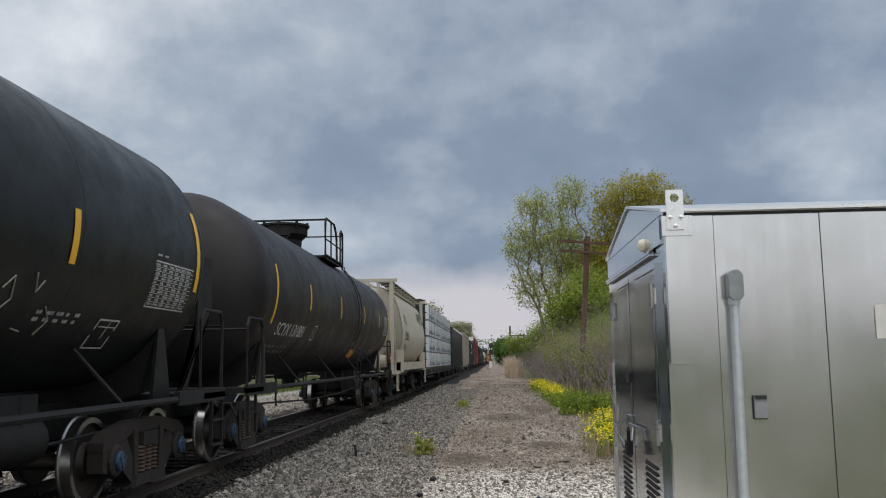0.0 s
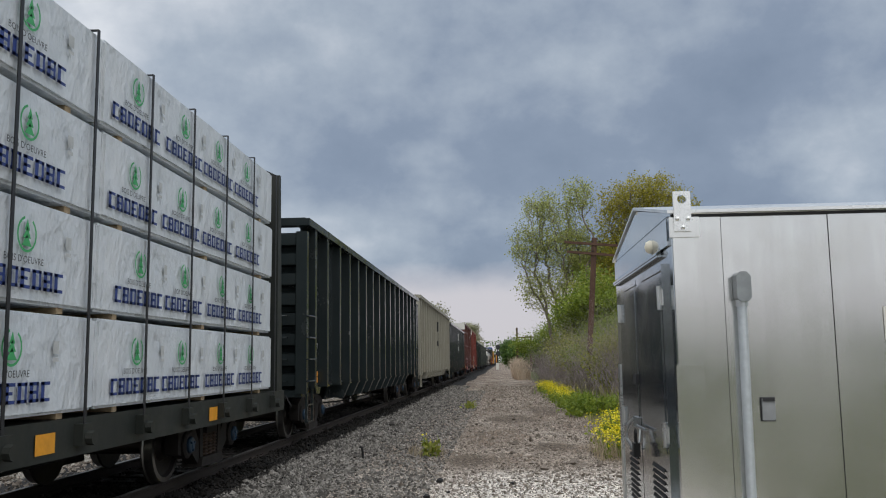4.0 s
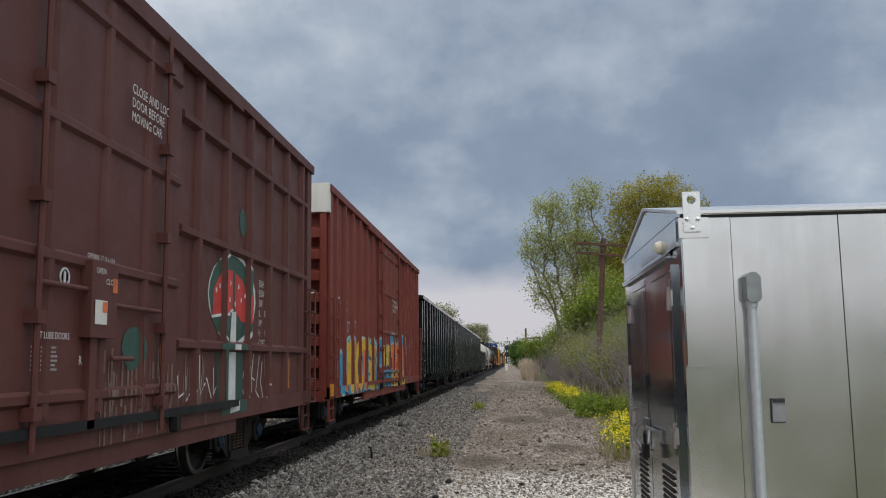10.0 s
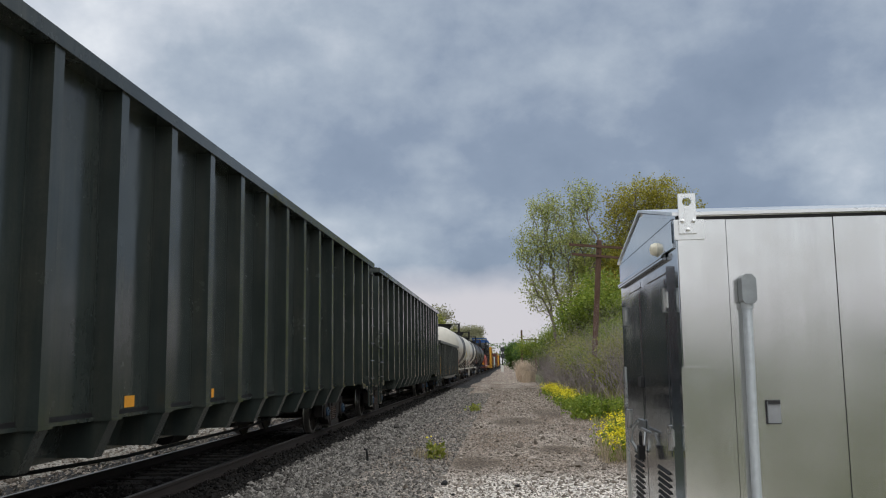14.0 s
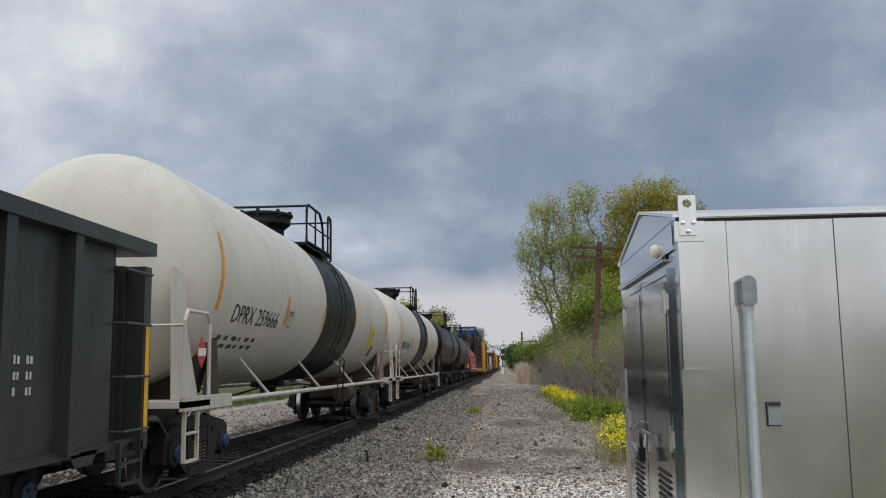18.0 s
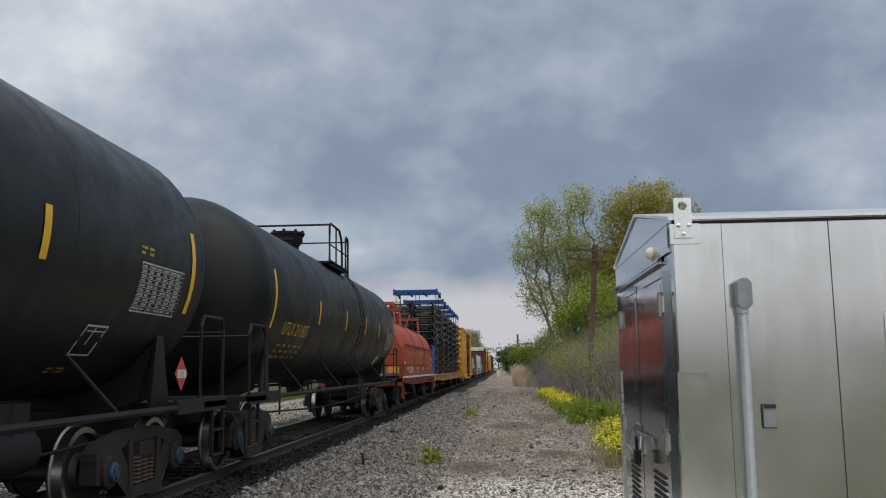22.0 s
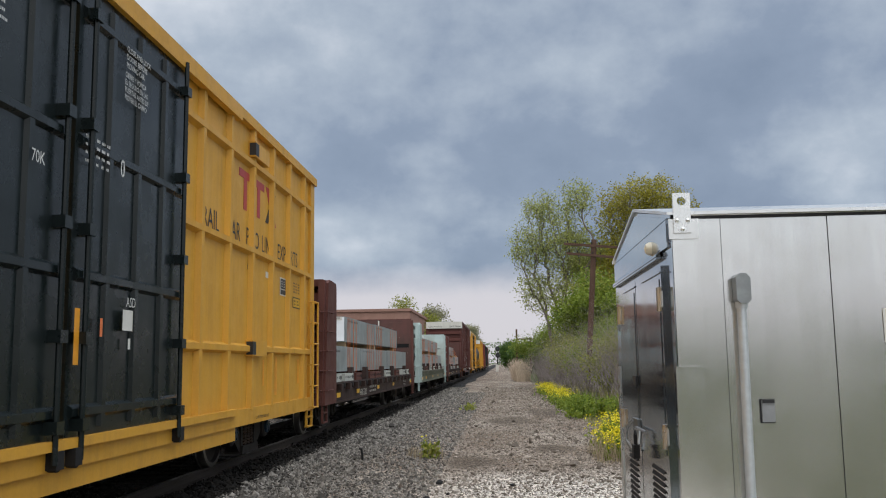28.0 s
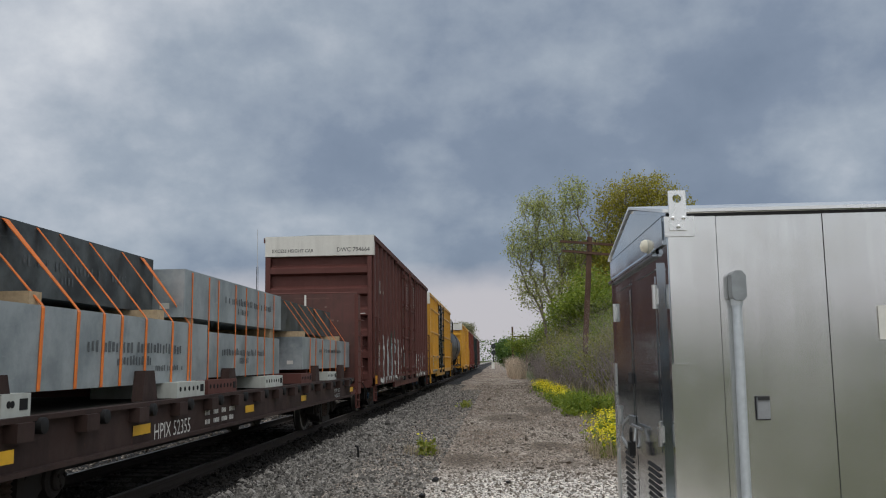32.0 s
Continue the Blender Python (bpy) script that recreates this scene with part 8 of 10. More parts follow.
def beam(q, y0, y1, z0, z1, dark, side, rows, wrapped):
    """A box beam with rows of stencilled bars (y, length, z, height); wrapped beams have a bright plastic end."""
    ob = thing("steel_beam", "dark smeared steel box beam under orange straps" if dark else "galvanised steel box beam with stencilled marks", "steel beam", "beams on the flat cars", (TRACK_X, q, 0))
    CARS.append((ob, q, 0.0, 0.0))
    w = 1.0 if dark else 1.34
    x0, x1 = (0.03, w) if side > 0 else (-w, -0.03)
    bm = bmesh.new()
    box(bm, x0, x1, y0, y1, z0, z1)
    bd = part("beam_body", bm, M["beam_dark" if dark else "beam_zinc"], ob, bevel=0.035)
    rnd = random.Random(int(y0 * 100 + z0 * 10))
    for y, length, z, h in rows if side > 0 else ():
        step = h * 0.62
        pr = [(k * step, rnd.uniform(0, 0.10) * h, step * rnd.uniform(0.35, 0.66), h * rnd.uniform(0.55, 0.8)) for k in range(int(length / step)) if rnd.random() > 0.14]
        tagged(bars(on_side(w, y, z), pr, M["stencil"], bd, "stencilled_row"), kind="stuff")
    if wrapped:
        bm = bmesh.new()
        box(bm, x0 + 0.01, x1 - 0.01, y0 - 0.012, y0 + 0.05, z0 + 0.01, z1 - 0.01)
        ew = part("end_wrap", bm, M["foil"], bd, "creased plastic wrap over the beam end, sky sheen in its white", bevel=0.012)
        panel("end_tag", on_end(y0 - 0.012, x1 - 0.24, z1 - 0.09), 0.18, 0.084, M["white_end"], ob)
        lettering("36757", 0.058, on_end(y0 - 0.016, x1 - 0.23, z1 - 0.055), BLK, ob, 0.9)
    elif side > 0:
        panel("end_tag", on_end(y0, x1 - 0.30, z0 + 0.10), 0.12, 0.07, M["white_end"], bd)


def strap(q, pts, wide, name="load_strap"):
    """A flat band along (x, y, z) points; wide gives its half width at each of them."""
    bm = bmesh.new()
    rings = []
    for (x, y, z), w in zip(pts, wide):
        rings.append([bm.verts.new(p) for p in ((x, y - w, z), (x, y + w, z), (x - 0.005, y + w, z - 0.005), (x - 0.005, y - w, z - 0.005))])
    for a, c in zip(rings, rings[1:]):
        for i in range(4):
            bm.faces.new((a[i], a[(i + 1) % 4], c[(i + 1) % 4], c[i]))
    bm.faces.new(rings[0])
    bm.faces.new(rings[-1][::-1])
    ob = solid(name, bm, M["strap_orange"], "orange lashing strap round the beams", "strap", "orange load straps", (TRACK_X, q, 0))
    CARS.append((ob, q, 0.0, 0.0))


def dunnage(q, y, z0, z1, mt=None, name="timber_block", label="weathered timber block between the beams"):
    bm = bmesh.new()
    box(bm, -1.35, 1.30, y - 0.10, y + 0.10, z0, z1)
    ob = solid(name, bm, mt or M["wood"], label, "timber block", "blocks under the beams", (TRACK_X, q, 0))
    CARS.append((ob, q, 0.0, 0.0))


def bracket(q, y0, y1, z, white):
    """Perforated steel bolster bar on the deck with a square open end."""
    ob = thing("load_bracket", "chipped white perforated steel bolster bar on the deck" if white else "brown perforated steel bolster bar on the deck", "bracket", "load brackets", (TRACK_X, q, 0))
    CARS.append((ob, q, 0.0, 0.0))
    mt = M["bolster_white"] if white else M["flat_brown"]
    h = 0.175
    bm = bmesh.new()
    box(bm, 0.5, 1.50, y0, y1, z, z + h)
    bd = part("bracket_body", bm, mt, ob, bevel=0.012)
    n = max(2, int((y1 - y0 - 0.25) / 0.13))
    for k in range(n):
        # holes are black discs and squares, painted as shaded depth
        bm = bmesh.new()
        lathe(bm, [(1.498, 0.028), (1.504, 0.028)], "x", (0, y0 + 0.10 + k * (y1 - y0 - 0.36) / max(1, n - 1), z + h * 0.55), 10)
        part("bolt_hole", bm, M["hole_shade"], bd)
    bm = bmesh.new()
    box(bm, 1.498, 1.505, y1 - 0.16, y1 - 0.05, z + 0.05, z + h - 0.04)
    part("square_hole", bm, M["hole_shade"], bd)


def stake(q, y, z):
    bm = bmesh.new()
    prism(bm, [(y - 0.05, z), (y + 0.36, z), (y + 0.26, z + 0.31), (y + 0.02, z + 0.31)], "x", 1.345, 1.46)
    ob = solid("side_stake", bm, M["flat_sill_brown"], "rusty brown steel stake holding the beams", "stake", "side stakes", (TRACK_X, q, 0), bevel=0.01)
    CARS.append((ob, q, 0.0, 0.0))


# each load: car, deck height, lower and upper beams (start, end, bottom, top, dark, stencil rows), upright straps, bars (start, end, white) and stakes
LOADS = (
    (399.0, 1.085,
     [(1.5, 5.88, 1.30, 1.885, 0, [(1.9, 1.1, 1.74, 0.07)]), (5.98, 11.3, 1.30, 1.885, 0, [(6.33, 1.7, 1.775, 0.06)]), (11.4, 16.97, 1.30, 1.90, 0, [])],
     [(3.58, 8.42, 2.005, 2.60, 0, [(3.94, 1.6, 2.49, 0.065)]), (8.52, 14.05, 2.02, 2.62, 0, [(8.9, 1.6, 2.50, 0.06)])],
     (4.02, 4.30, 4.83, 5.23, 7.11, 7.46, 7.84, 8.25, 8.97, 9.40, 9.74, 10.06, 12.3, 12.75, 13.2, 13.6),
     ((1.75, 2.33, 1), (2.75, 3.9, 1), (4.32, 5.17, 0), (6.6, 7.55, 0), (7.62, 8.8, 0), (9.9, 11.0, 1), (12.4, 13.4, 0), (14.6, 15.4, 1), (16.1, 16.55, 1)),
     (3.92, 6.2, 9.45, 12.0, 15.7)),
    (419.0, 1.155,
     [(1.5, 6.0, 1.34, 1.905, 0, []), (6.05, 11.08, 1.345, 1.91, 0, [(6.4, 1.6, 1.80, 0.06)]), (11.3, 16.37, 1.345, 1.92, 0, [(11.92, 1.6, 1.785, 0.06)])],
     [(3.55, 8.75, 2.07, 2.65, 0, [(3.9, 1.6, 2.52, 0.065)]), (8.86, 13.8, 2.075, 2.64, 0, [(9.16, 1.64, 2.49, 0.065)])],
     (4.2, 4.5, 4.9, 5.3, 7.2, 7.5, 7.8, 8.1, 9.57, 9.76, 10.02, 10.30, 12.1, 12.49, 13.07, 13.37),
     ((1.7, 2.6, 1), (4.3, 5.3, 0), (6.6, 7.6, 1), (8.1, 8.62, 0), (8.8, 9.87, 1), (10.32, 11.3, 0), (12.75, 13.45, 1), (13.52, 14.88, 0), (15.3, 16.45, 1)),
     (3.9, 6.2, 9.93, 12.3, 14.9)),
    (438.7, 1.085,
     [(1.5, 6.72, 1.25, 1.955, 0, [(3.29, 2.58, 1.575, 0.14), (4.02, 0.9, 1.45, 0.12), (4.95, 0.92, 1.385, 0.08)]), (6.79, 10.5, 1.28, 1.87, 0, [(7.34, 2.27, 1.565, 0.12), (8.1, 0.55, 1.45, 0.11)]), (12.3, 17.65, 1.33, 1.955, 0, [(13.9, 2.6, 1.66, 0.11)])],
     [(1.5, 5.72, 2.07, 2.70, 1, [(2.82, 2.25, 2.33, 0.13), (3.5, 0.55, 2.21, 0.11)]), (5.85, 10.6, 2.02, 2.60, 0, [(7.45, 2.5, 2.285, 0.13), (8.05, 0.55, 2.15, 0.11)]), (11.6, 16.9, 2.07, 2.66, 1, [])],
     (6.12, 6.76, 7.15, 7.93, 8.47, 9.12, 9.53, 10.1),
     ((1.72, 2.13, 1), (5.25, 6.18, 1), (6.3, 7.5, 0), (9.0, 10.1, 1), (11.5, 12.4, 0), (14.0, 15.0, 1)),
     (1.6, 4.42, 7.3, 13.0, 15.9)))
for q, deck, low, up, straps, bolsters, stakes in LOADS:
    for side in (1, -1):
        for a, c, z0, z1, dark, rows in low:
            beam(q, a, c, z0, z1, dark, side, rows, False)
        for i, (a, c, z0, z1, dark, rows) in enumerate(up):
            beam(q, a, c, z0, z1, dark, side, rows, i == 0 and q < 430)
    for a, c, z0, z1, dark, rows in low:
        for y in (a + 0.6, c - 0.6):
            dunnage(q, y, deck, z0 - 0.003, M["flat_brown"], "steel_bearer", "brown steel bearer under the beams")
    for a, c, z0, z1, dark, rows in up:
        for y in (a + (1.0 if dark else 0.35), c - 0.5):
            dunnage(q, y, max(b[3] for b in low if b[0] - 0.2 < y < b[1] + 2) + 0.003, z0 - 0.003)
    for i, y in enumerate(straps):
        zl, zh = [b[2] for b in low if b[0] - 0.1 < y < b[1] + 0.1][0], [b[3] for b in up if b[0] < y < b[1]][0]
        w = 0.024 if i < 4 and q < 430 else 0.014
        strap(q, [(1.349, y - 0.012, zl - 0.02), (1.349, y, zh - 0.03), (1.31, y, zh + 0.008), (-1.2, y, zh + 0.008)], [w] * 4)
    # slanting straps from the narrow dark beams out to the edge of the beams below
    for ys, zl, zh, off in (((2.55, 3.18, 3.70, 4.11, 4.72, 5.49, 6.04), 1.955, 2.70, 0.66), ((13.0, 13.55, 14.25, 15.1, 15.8, 17.0), 1.955, 2.66, 0.85)) if q > 430 else ():
        for i, y in enumerate(ys):
            w = 0.05 if i in (1, 6) and off < 0.7 or i == 4 and off > 0.7 else 0.016
            strap(q, [(1.349, y - 0.03, zl - 0.70), (1.349, y, zl - 0.02), (1.335, y, zl + 0.008), (1.01, y - off, zh - 0.02), (0.97, y - off, zh + 0.008), (-0.9, y - off, zh + 0.008)], [0.026, 0.024, 0.02, 0.6 * w + 0.004, 0.016, 0.016] if w < 0.03 else [0.026, 0.026, 0.022, w, w, w])
    for y0, y1, white in bolsters:
        bracket(q, y0, y1, deck - 0.005, white)
    for y in stakes:
        stake(q, y, deck)


# ---- the place ----
GZ = -0.22


def smooth_step(a, b, t):
    t = max(0.0, min(1.0, (t - a) / (b - a)))
    return t * t * (3 - 2 * t)


def ground_z(x, y):
    z = GZ
    if -12 < x < 3 and y < 140:
        z += 0.035 * noise.noise((x * 0.55, y * 0.35, 3.3)) + 0.014 * noise.noise((x * 2.1, y * 1.7, 9.1))
        dx, dy = x + 0.75, (y - 15.0) * 0.45            # shallow muddy hollow
        z -= 0.05 * math.exp(-(dx * dx + dy * dy) / 0.7)
    if x > 2.1:
        z += 0.10 * smooth_step(2.1, 5, x)
    return z


def coord_mask(nt, axis, a, b, wobble=0.0, scale=0.6):
    """0 to 1 as a coordinate of the ground runs from a to b, with a ragged edge."""
    co = nt.nodes.new("ShaderNodeTexCoord")
    sp = nt.nodes.new("ShaderNodeSeparateXYZ")
    nt.links.new(co.outputs["Object"], sp.inputs[0])
    v = sp.outputs["xyz".index(axis)]
    if wobble:
        ma = nt.nodes.new("ShaderNodeMath")
        ma.operation = "MULTIPLY_ADD"
        nt.links.new(tex_noise(nt, scale, 5, 0.65, shift=7), ma.inputs[0])
        ma.inputs[1].default_value = wobble
        nt.links.new(v, ma.inputs[2])
        v = ma.outputs[0]
    mr = nt.nodes.new("ShaderNodeMapRange")
    mr.inputs["From Min"].default_value, mr.inputs["From Max"].default_value = a, b
    nt.links.new(v, mr.inputs["Value"])
    return mr.outputs[0]


MUD = ((-0.62, 15.6, 0.50, 1.0), (0.95, 17.6, 0.45, 0.8), (0.2, 26.0, 0.8, 2.2), (1.3, 30.0, 0.6, 3.0))      # hollows of dried mud: x, y, half-widths


def mud_mask(nt, v):
    mr = nt.nodes.new("ShaderNodeMapRange")
    mr.inputs["From Min"].default_value, mr.inputs["From Max"].default_value = 1.9, 1.5
    nt.links.new(v, mr.inputs["Value"])
    mr.inputs["To Max"].default_value = 0.85
    return mr.outputs[0]


def ground_mat():
    """Trodden gravel: pale stone dust near the cabinet, brown mud patches along the path, green beyond its edges."""
    m, nt, b = node_mat("gravel ground")
    co = nt.nodes.new("ShaderNodeTexCoord")
    v = nt.nodes.new("ShaderNodeTexVoronoi")
    v.inputs["Scale"].default_value = 34
    nt.links.new(co.outputs["Object"], v.inputs["Vector"])
    v2 = nt.nodes.new("ShaderNodeTexVoronoi")
    v2.inputs["Scale"].default_value = 15
    nt.links.new(co.outputs["Object"], v2.inputs["Vector"])
    big = tex_noise(nt, 0.55, 6, 0.68, (1.3, 0.5, 1))
    mid = tex_noise(nt, 2.6, 6, 0.7, (1.2, 0.7, 1), 4)
    c = mixc(nt, ramp(nt, big, [(0.40, 0.0), (0.62, 1.0)]), (0.215, 0.168, 0.132), (0.38, 0.335, 0.29))
    c = mixc(nt, ramp(nt, mid, [(0.50, 0.0), (0.74, 0.7)]), c, (0.125, 0.098, 0.076))
    # pale stone dust close by
    dust = nt.nodes.new("ShaderNodeMath")
    dust.operation = "MULTIPLY"
    nt.links.new(coord_mask(nt, "y", 16.0, 13.6, 2.4, 0.8), dust.inputs[0])
    nt.links.new(coord_mask(nt, "x", -1.6, 0.4, 1.5, 0.9), dust.inputs[1])
    c = mixc(nt, dust.outputs[0], c, (0.62, 0.59, 0.545))
    # two shallow hollows of dried mud
    for hx_, hy_, rx_, ry_ in MUD:
        mp = nt.nodes.new("ShaderNodeMapping")
        mp.inputs["Location"].default_value, mp.inputs["Scale"].default_value = (-hx_ / rx_, -hy_ / ry_, 0), (1 / rx_, 1 / ry_, 0)
        nt.links.new(co.outputs["Object"], mp.inputs["Vector"])
        ln = nt.nodes.new("ShaderNodeVectorMath")
        ln.operation = "LENGTH"
        nt.links.new(mp.outputs[0], ln.inputs[0])
        ma = nt.nodes.new("ShaderNodeMath")
        ma.operation = "MULTIPLY_ADD"
        nt.links.new(mid, ma.inputs[0])
        ma.inputs[1].default_value = 1.6
        nt.links.new(ln.outputs["Value"], ma.inputs[2])
        c = mixc(nt, mud_mask(nt, ma.outputs[0]), c, (0.115, 0.092, 0.072))
    left = coord_mask(nt, "x", -6.3, -6.9)
    c = mixc(nt, left, c, (0.30, 0.285, 0.255))
    sp = nt.nodes.new("ShaderNodeSeparateColor")
    nt.links.new(v.outputs["Color"], sp.inputs[0])
    grit = mixc(nt, sp.outputs[0], (0.12, 0.115, 0.11), (1.70, 1.65, 1.58))
    c = mixc(nt, 0.9, c, grit, "MULTIPLY")
    # weeds and turf past the edges
    turf = mixc(nt, tex_noise(nt, 1.3, 5, 0.6, shift=2), (0.045, 0.060, 0.018), (0.11, 0.105, 0.055))
    c = mixc(nt, coord_mask(nt, "x", 2.6, 3.2, 0.8, 0.7), c, turf)
    c = mixc(nt, coord_mask(nt, "x", -11.2, -12.2, 1.2, 0.5), c, turf)
    # unseen turf added behind the camera to darken the cabinet wall's lower reflection
    c = mixc(nt, coord_mask(nt, "y", -1.5, -3.5, 1.2, 0.6), c, turf)
    nt.links.new(c, b.inputs["Base Color"])
    b.inputs["Roughness"].default_value = 0.95
    b.inputs["Specular IOR Level"].default_value = 0.2
    add = nt.nodes.new("ShaderNodeMath")
    add.operation = "ADD"
    nt.links.new(v.outputs["Distance"], add.inputs[0])
    nt.links.new(v2.outputs["Distance"], add.inputs[1])
    bump(nt, b, add.outputs[0], 0.8, 0.03)
    return m


def axis_steps(lo, hi, fine, a, b, coarse):
    """Grid lines: fine between a and b, widening outside."""
    mid = [a + (b - a) * i / int((b - a) / fine) for i in range(int((b - a) / fine) + 1)]
    out, step, p = [], coarse, b
    while p < hi:
        p = min(hi, p + step)
        out.append(p)
        step *= 1.6
    low, step, p = [], coarse, a
    while p > lo:
        p = max(lo, p - step)
        low.append(p)
        step *= 1.6
    return low[::-1] + mid + out


xs, ys = axis_steps(-1500, 1500, 0.25, -13, 6, 1.5), axis_steps(-200, 3200, 0.4, 3, 60, 1.5)
GM = ground_mat()
me = bpy.data.meshes.new("ground")
me.from_pydata([(x, y, ground_z(x, y)) for y in ys for x in xs], [], [(j * len(xs) + i, j * len(xs) + i + 1, (j + 1) * len(xs) + i + 1, (j + 1) * len(xs) + i) for j in range(len(ys) - 1) for i in range(len(xs) - 1)])
me.materials.append(GM)
tagged(new("ground", me), "grey gravel service path with muddy patches and weedy edges", "ground", kind="structure")


def stone_mat(name, dark, light, bias=0.5):
    m, nt, b = node_mat(name)
    g = nt.nodes.new("ShaderNodeNewGeometry")
    c = ramp(nt, g.outputs["Random Per Island"], [(0.0, dark), (1.0, light), (bias, tuple((p + q) * 0.42 for p, q in zip(dark, light)))])
    c = mixc(nt, ramp(nt, tex_noise(nt, 30, 3), [(0.35, 0.0), (0.7, 0.4)]), c, tuple(v * 0.6 for v in dark))
    nt.links.new(c, b.inputs["Base Color"])
    b.inputs["Roughness"].default_value = 0.9
    b.inputs["Specular IOR Level"].default_value = 0.25
    return m


def scatter_stones(name, zones, material, label, seed):
    """Loose angular stones: zones of (x0, x1, y0, y1, count, size, height over the ground)."""
    rng = np.random.default_rng(seed)
    base = np.array([(1, 0, 0), (-1, 0, 0), (0, 1, 0), (0, -1, 0), (0, 0, 1), (0, 0, -1)], float)
    tri = np.array([(0, 2, 4), (2, 1, 4), (1, 3, 4), (3, 0, 4), (2, 0, 5), (1, 2, 5), (3, 1, 5), (0, 3, 5)])
    vs, fs, n = [], [], 0
    for x0, x1, y0, y1, count, size, up in zones:
        px = rng.uniform(x0, x1, count)
        u = rng.uniform(0, 1, count)
        py = y0 * (y1 / y0) ** u                        # denser nearby
        for hx, hy, rx, ry in MUD:          # few stones lie in the mud
            keep = (((px - hx) / rx) ** 2 + ((py - hy) / ry) ** 2 > rng.uniform(0.3, 1.7, len(px))) | (rng.uniform(0, 1, len(px)) < 0.15)
            px, py = px[keep], py[keep]
        count = len(px)
        s = size * rng.lognormal(0, 0.35, count) * (1 + 0.012 * py)
        pz = np.array([ground_z(x, y) for x, y in zip(px, py)]) + up(px) + s * 0.25
        v = base[None] * rng.uniform(0.55, 1.15, (count, 6, 1)) * s[:, None, None] * np.array((1.0, 1.0, 0.75))
        v += rng.normal(0, 0.16, (count, 6, 3)) * s[:, None, None]
        a = rng.uniform(0, 6.283, count)
        ca, sa = np.cos(a)[:, None], np.sin(a)[:, None]
        vx, vy = v[..., 0] * ca - v[..., 1] * sa, v[..., 0] * sa + v[..., 1] * ca
        v = np.stack([vx + px[:, None], vy + py[:, None], v[..., 2] + pz[:, None]], -1)
        vs.append(v.reshape(-1, 3))
        fs.append((tri[None] + (n + np.arange(count) * 6)[:, None, None]).reshape(-1, 3))
        n += count * 6
    me = bpy.data.meshes.new(name)
    me.from_pydata(np.concatenate(vs), [], np.concatenate(fs))
    me.materials.append(material)
    return tagged(new(name, me), label, "stones", kind="stuff")


# ballast bed with its sleepers
BT = -0.185


def bed_z(x):
    d = abs(x - TRACK_X)
    return GZ - 0.03 + (BT - GZ + 0.03) * (1 - smooth_step(1.55, 2.9, d))


bm = bmesh.new()
prof = [(-3.1, GZ - 0.05)] + [(-3.0 + 0.2 * k, bed_z(TRACK_X - 3.0 + 0.2 * k)) for k in range(31)] + [(3.1, GZ - 0.05), (3.1, GZ - 0.5), (-3.1, GZ - 0.5)]
prism(bm, prof, "y", -60, 1400)
BALLAST_M = stone_mat("ballast stone", (0.040, 0.036, 0.032), (0.36, 0.335, 0.30), 0.5)
bed_m, nt, b = node_mat("ballast bed")
vo = nt.nodes.new("ShaderNodeTexVoronoi")
vo.inputs["Scale"].default_value = 18
nt.links.new(nt.nodes.new("ShaderNodeTexCoord").outputs["Object"], vo.inputs["Vector"])
spc = nt.nodes.new("ShaderNodeSeparateColor")
nt.links.new(vo.outputs["Color"], spc.inputs[0])
# bed colours take in the shade under the train, far below bare stone
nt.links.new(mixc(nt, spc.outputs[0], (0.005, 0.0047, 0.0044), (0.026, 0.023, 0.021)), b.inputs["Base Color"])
b.inputs["Roughness"].default_value = 0.95
bump(nt, b, vo.outputs["Distance"], 1.0, 0.04)
ballast = solid("ballast", bm, bed_m, "crushed-stone ballast bed of the railway, darkened with the train's shade", "ballast", at=(TRACK_X, 0, 0), kind="structure")

# sleepers: weathered timber with the shade under the cars mixed in
tie_m = paint("weathered sleeper timber darkened with shade", (0.020, 0.016, 0.013), 0.9, 0.5, (0.046, 0.037, 0.030), 0.0, 0.4, streak=1.0)
bm = bmesh.new()
box(bm, -1.3, 1.3, -0.115, 0.115, -0.36, -0.165)
TIE = finish(bm, "sleeper", tie_m, False, 0.012)
bm = bmesh.new()
for x in (-0.7525, 0.7525):
    box(bm, x - 0.17, x + 0.17, -0.09, 0.09, -0.165, -0.152)
    for dx in (-0.10, 0.10):
        for dy in (-0.05, 0.05):
            box(bm, x + dx - 0.018, x + dx + 0.018, dy - 0.018, dy + 0.018, -0.152, -0.118)
PLATE = finish(bm, "tie_plate", M["wheel"])
rt = random.Random(4)
for k in range(170):
    o = part("sleeper", TIE, None, ballast)
    o.location, o.rotation_euler = (rt.uniform(-0.06, 0.06), 3.0 + k * 0.53 + rt.uniform(-0.03, 0.03), rt.uniform(-0.008, 0.004)), (0, 0, rt.uniform(-0.012, 0.012))
    if k < 70:
        pl = part("tie_plate", PLATE, None, o)
rail_m, nt, b = node_mat("rail steel")
top = coord_mask(nt, "z", -0.006, -0.003)
# rail sides: rust colours deepened by that same painted shade
rust = mixc(nt, tex_noise(nt, 6, 5, 0.6, (1, 0.3, 1)), (0.020, 0.014, 0.011), (0.045, 0.032, 0.025))
nt.links.new(mixc(nt, top, rust, (0.20, 0.185, 0.17)), b.inputs["Base Color"])
nt.links.new(top, b.inputs["Metallic"])
nt.links.new(ramp(nt, top, [(0.0, 0.85), (1.0, 0.42)]), b.inputs["Roughness"])
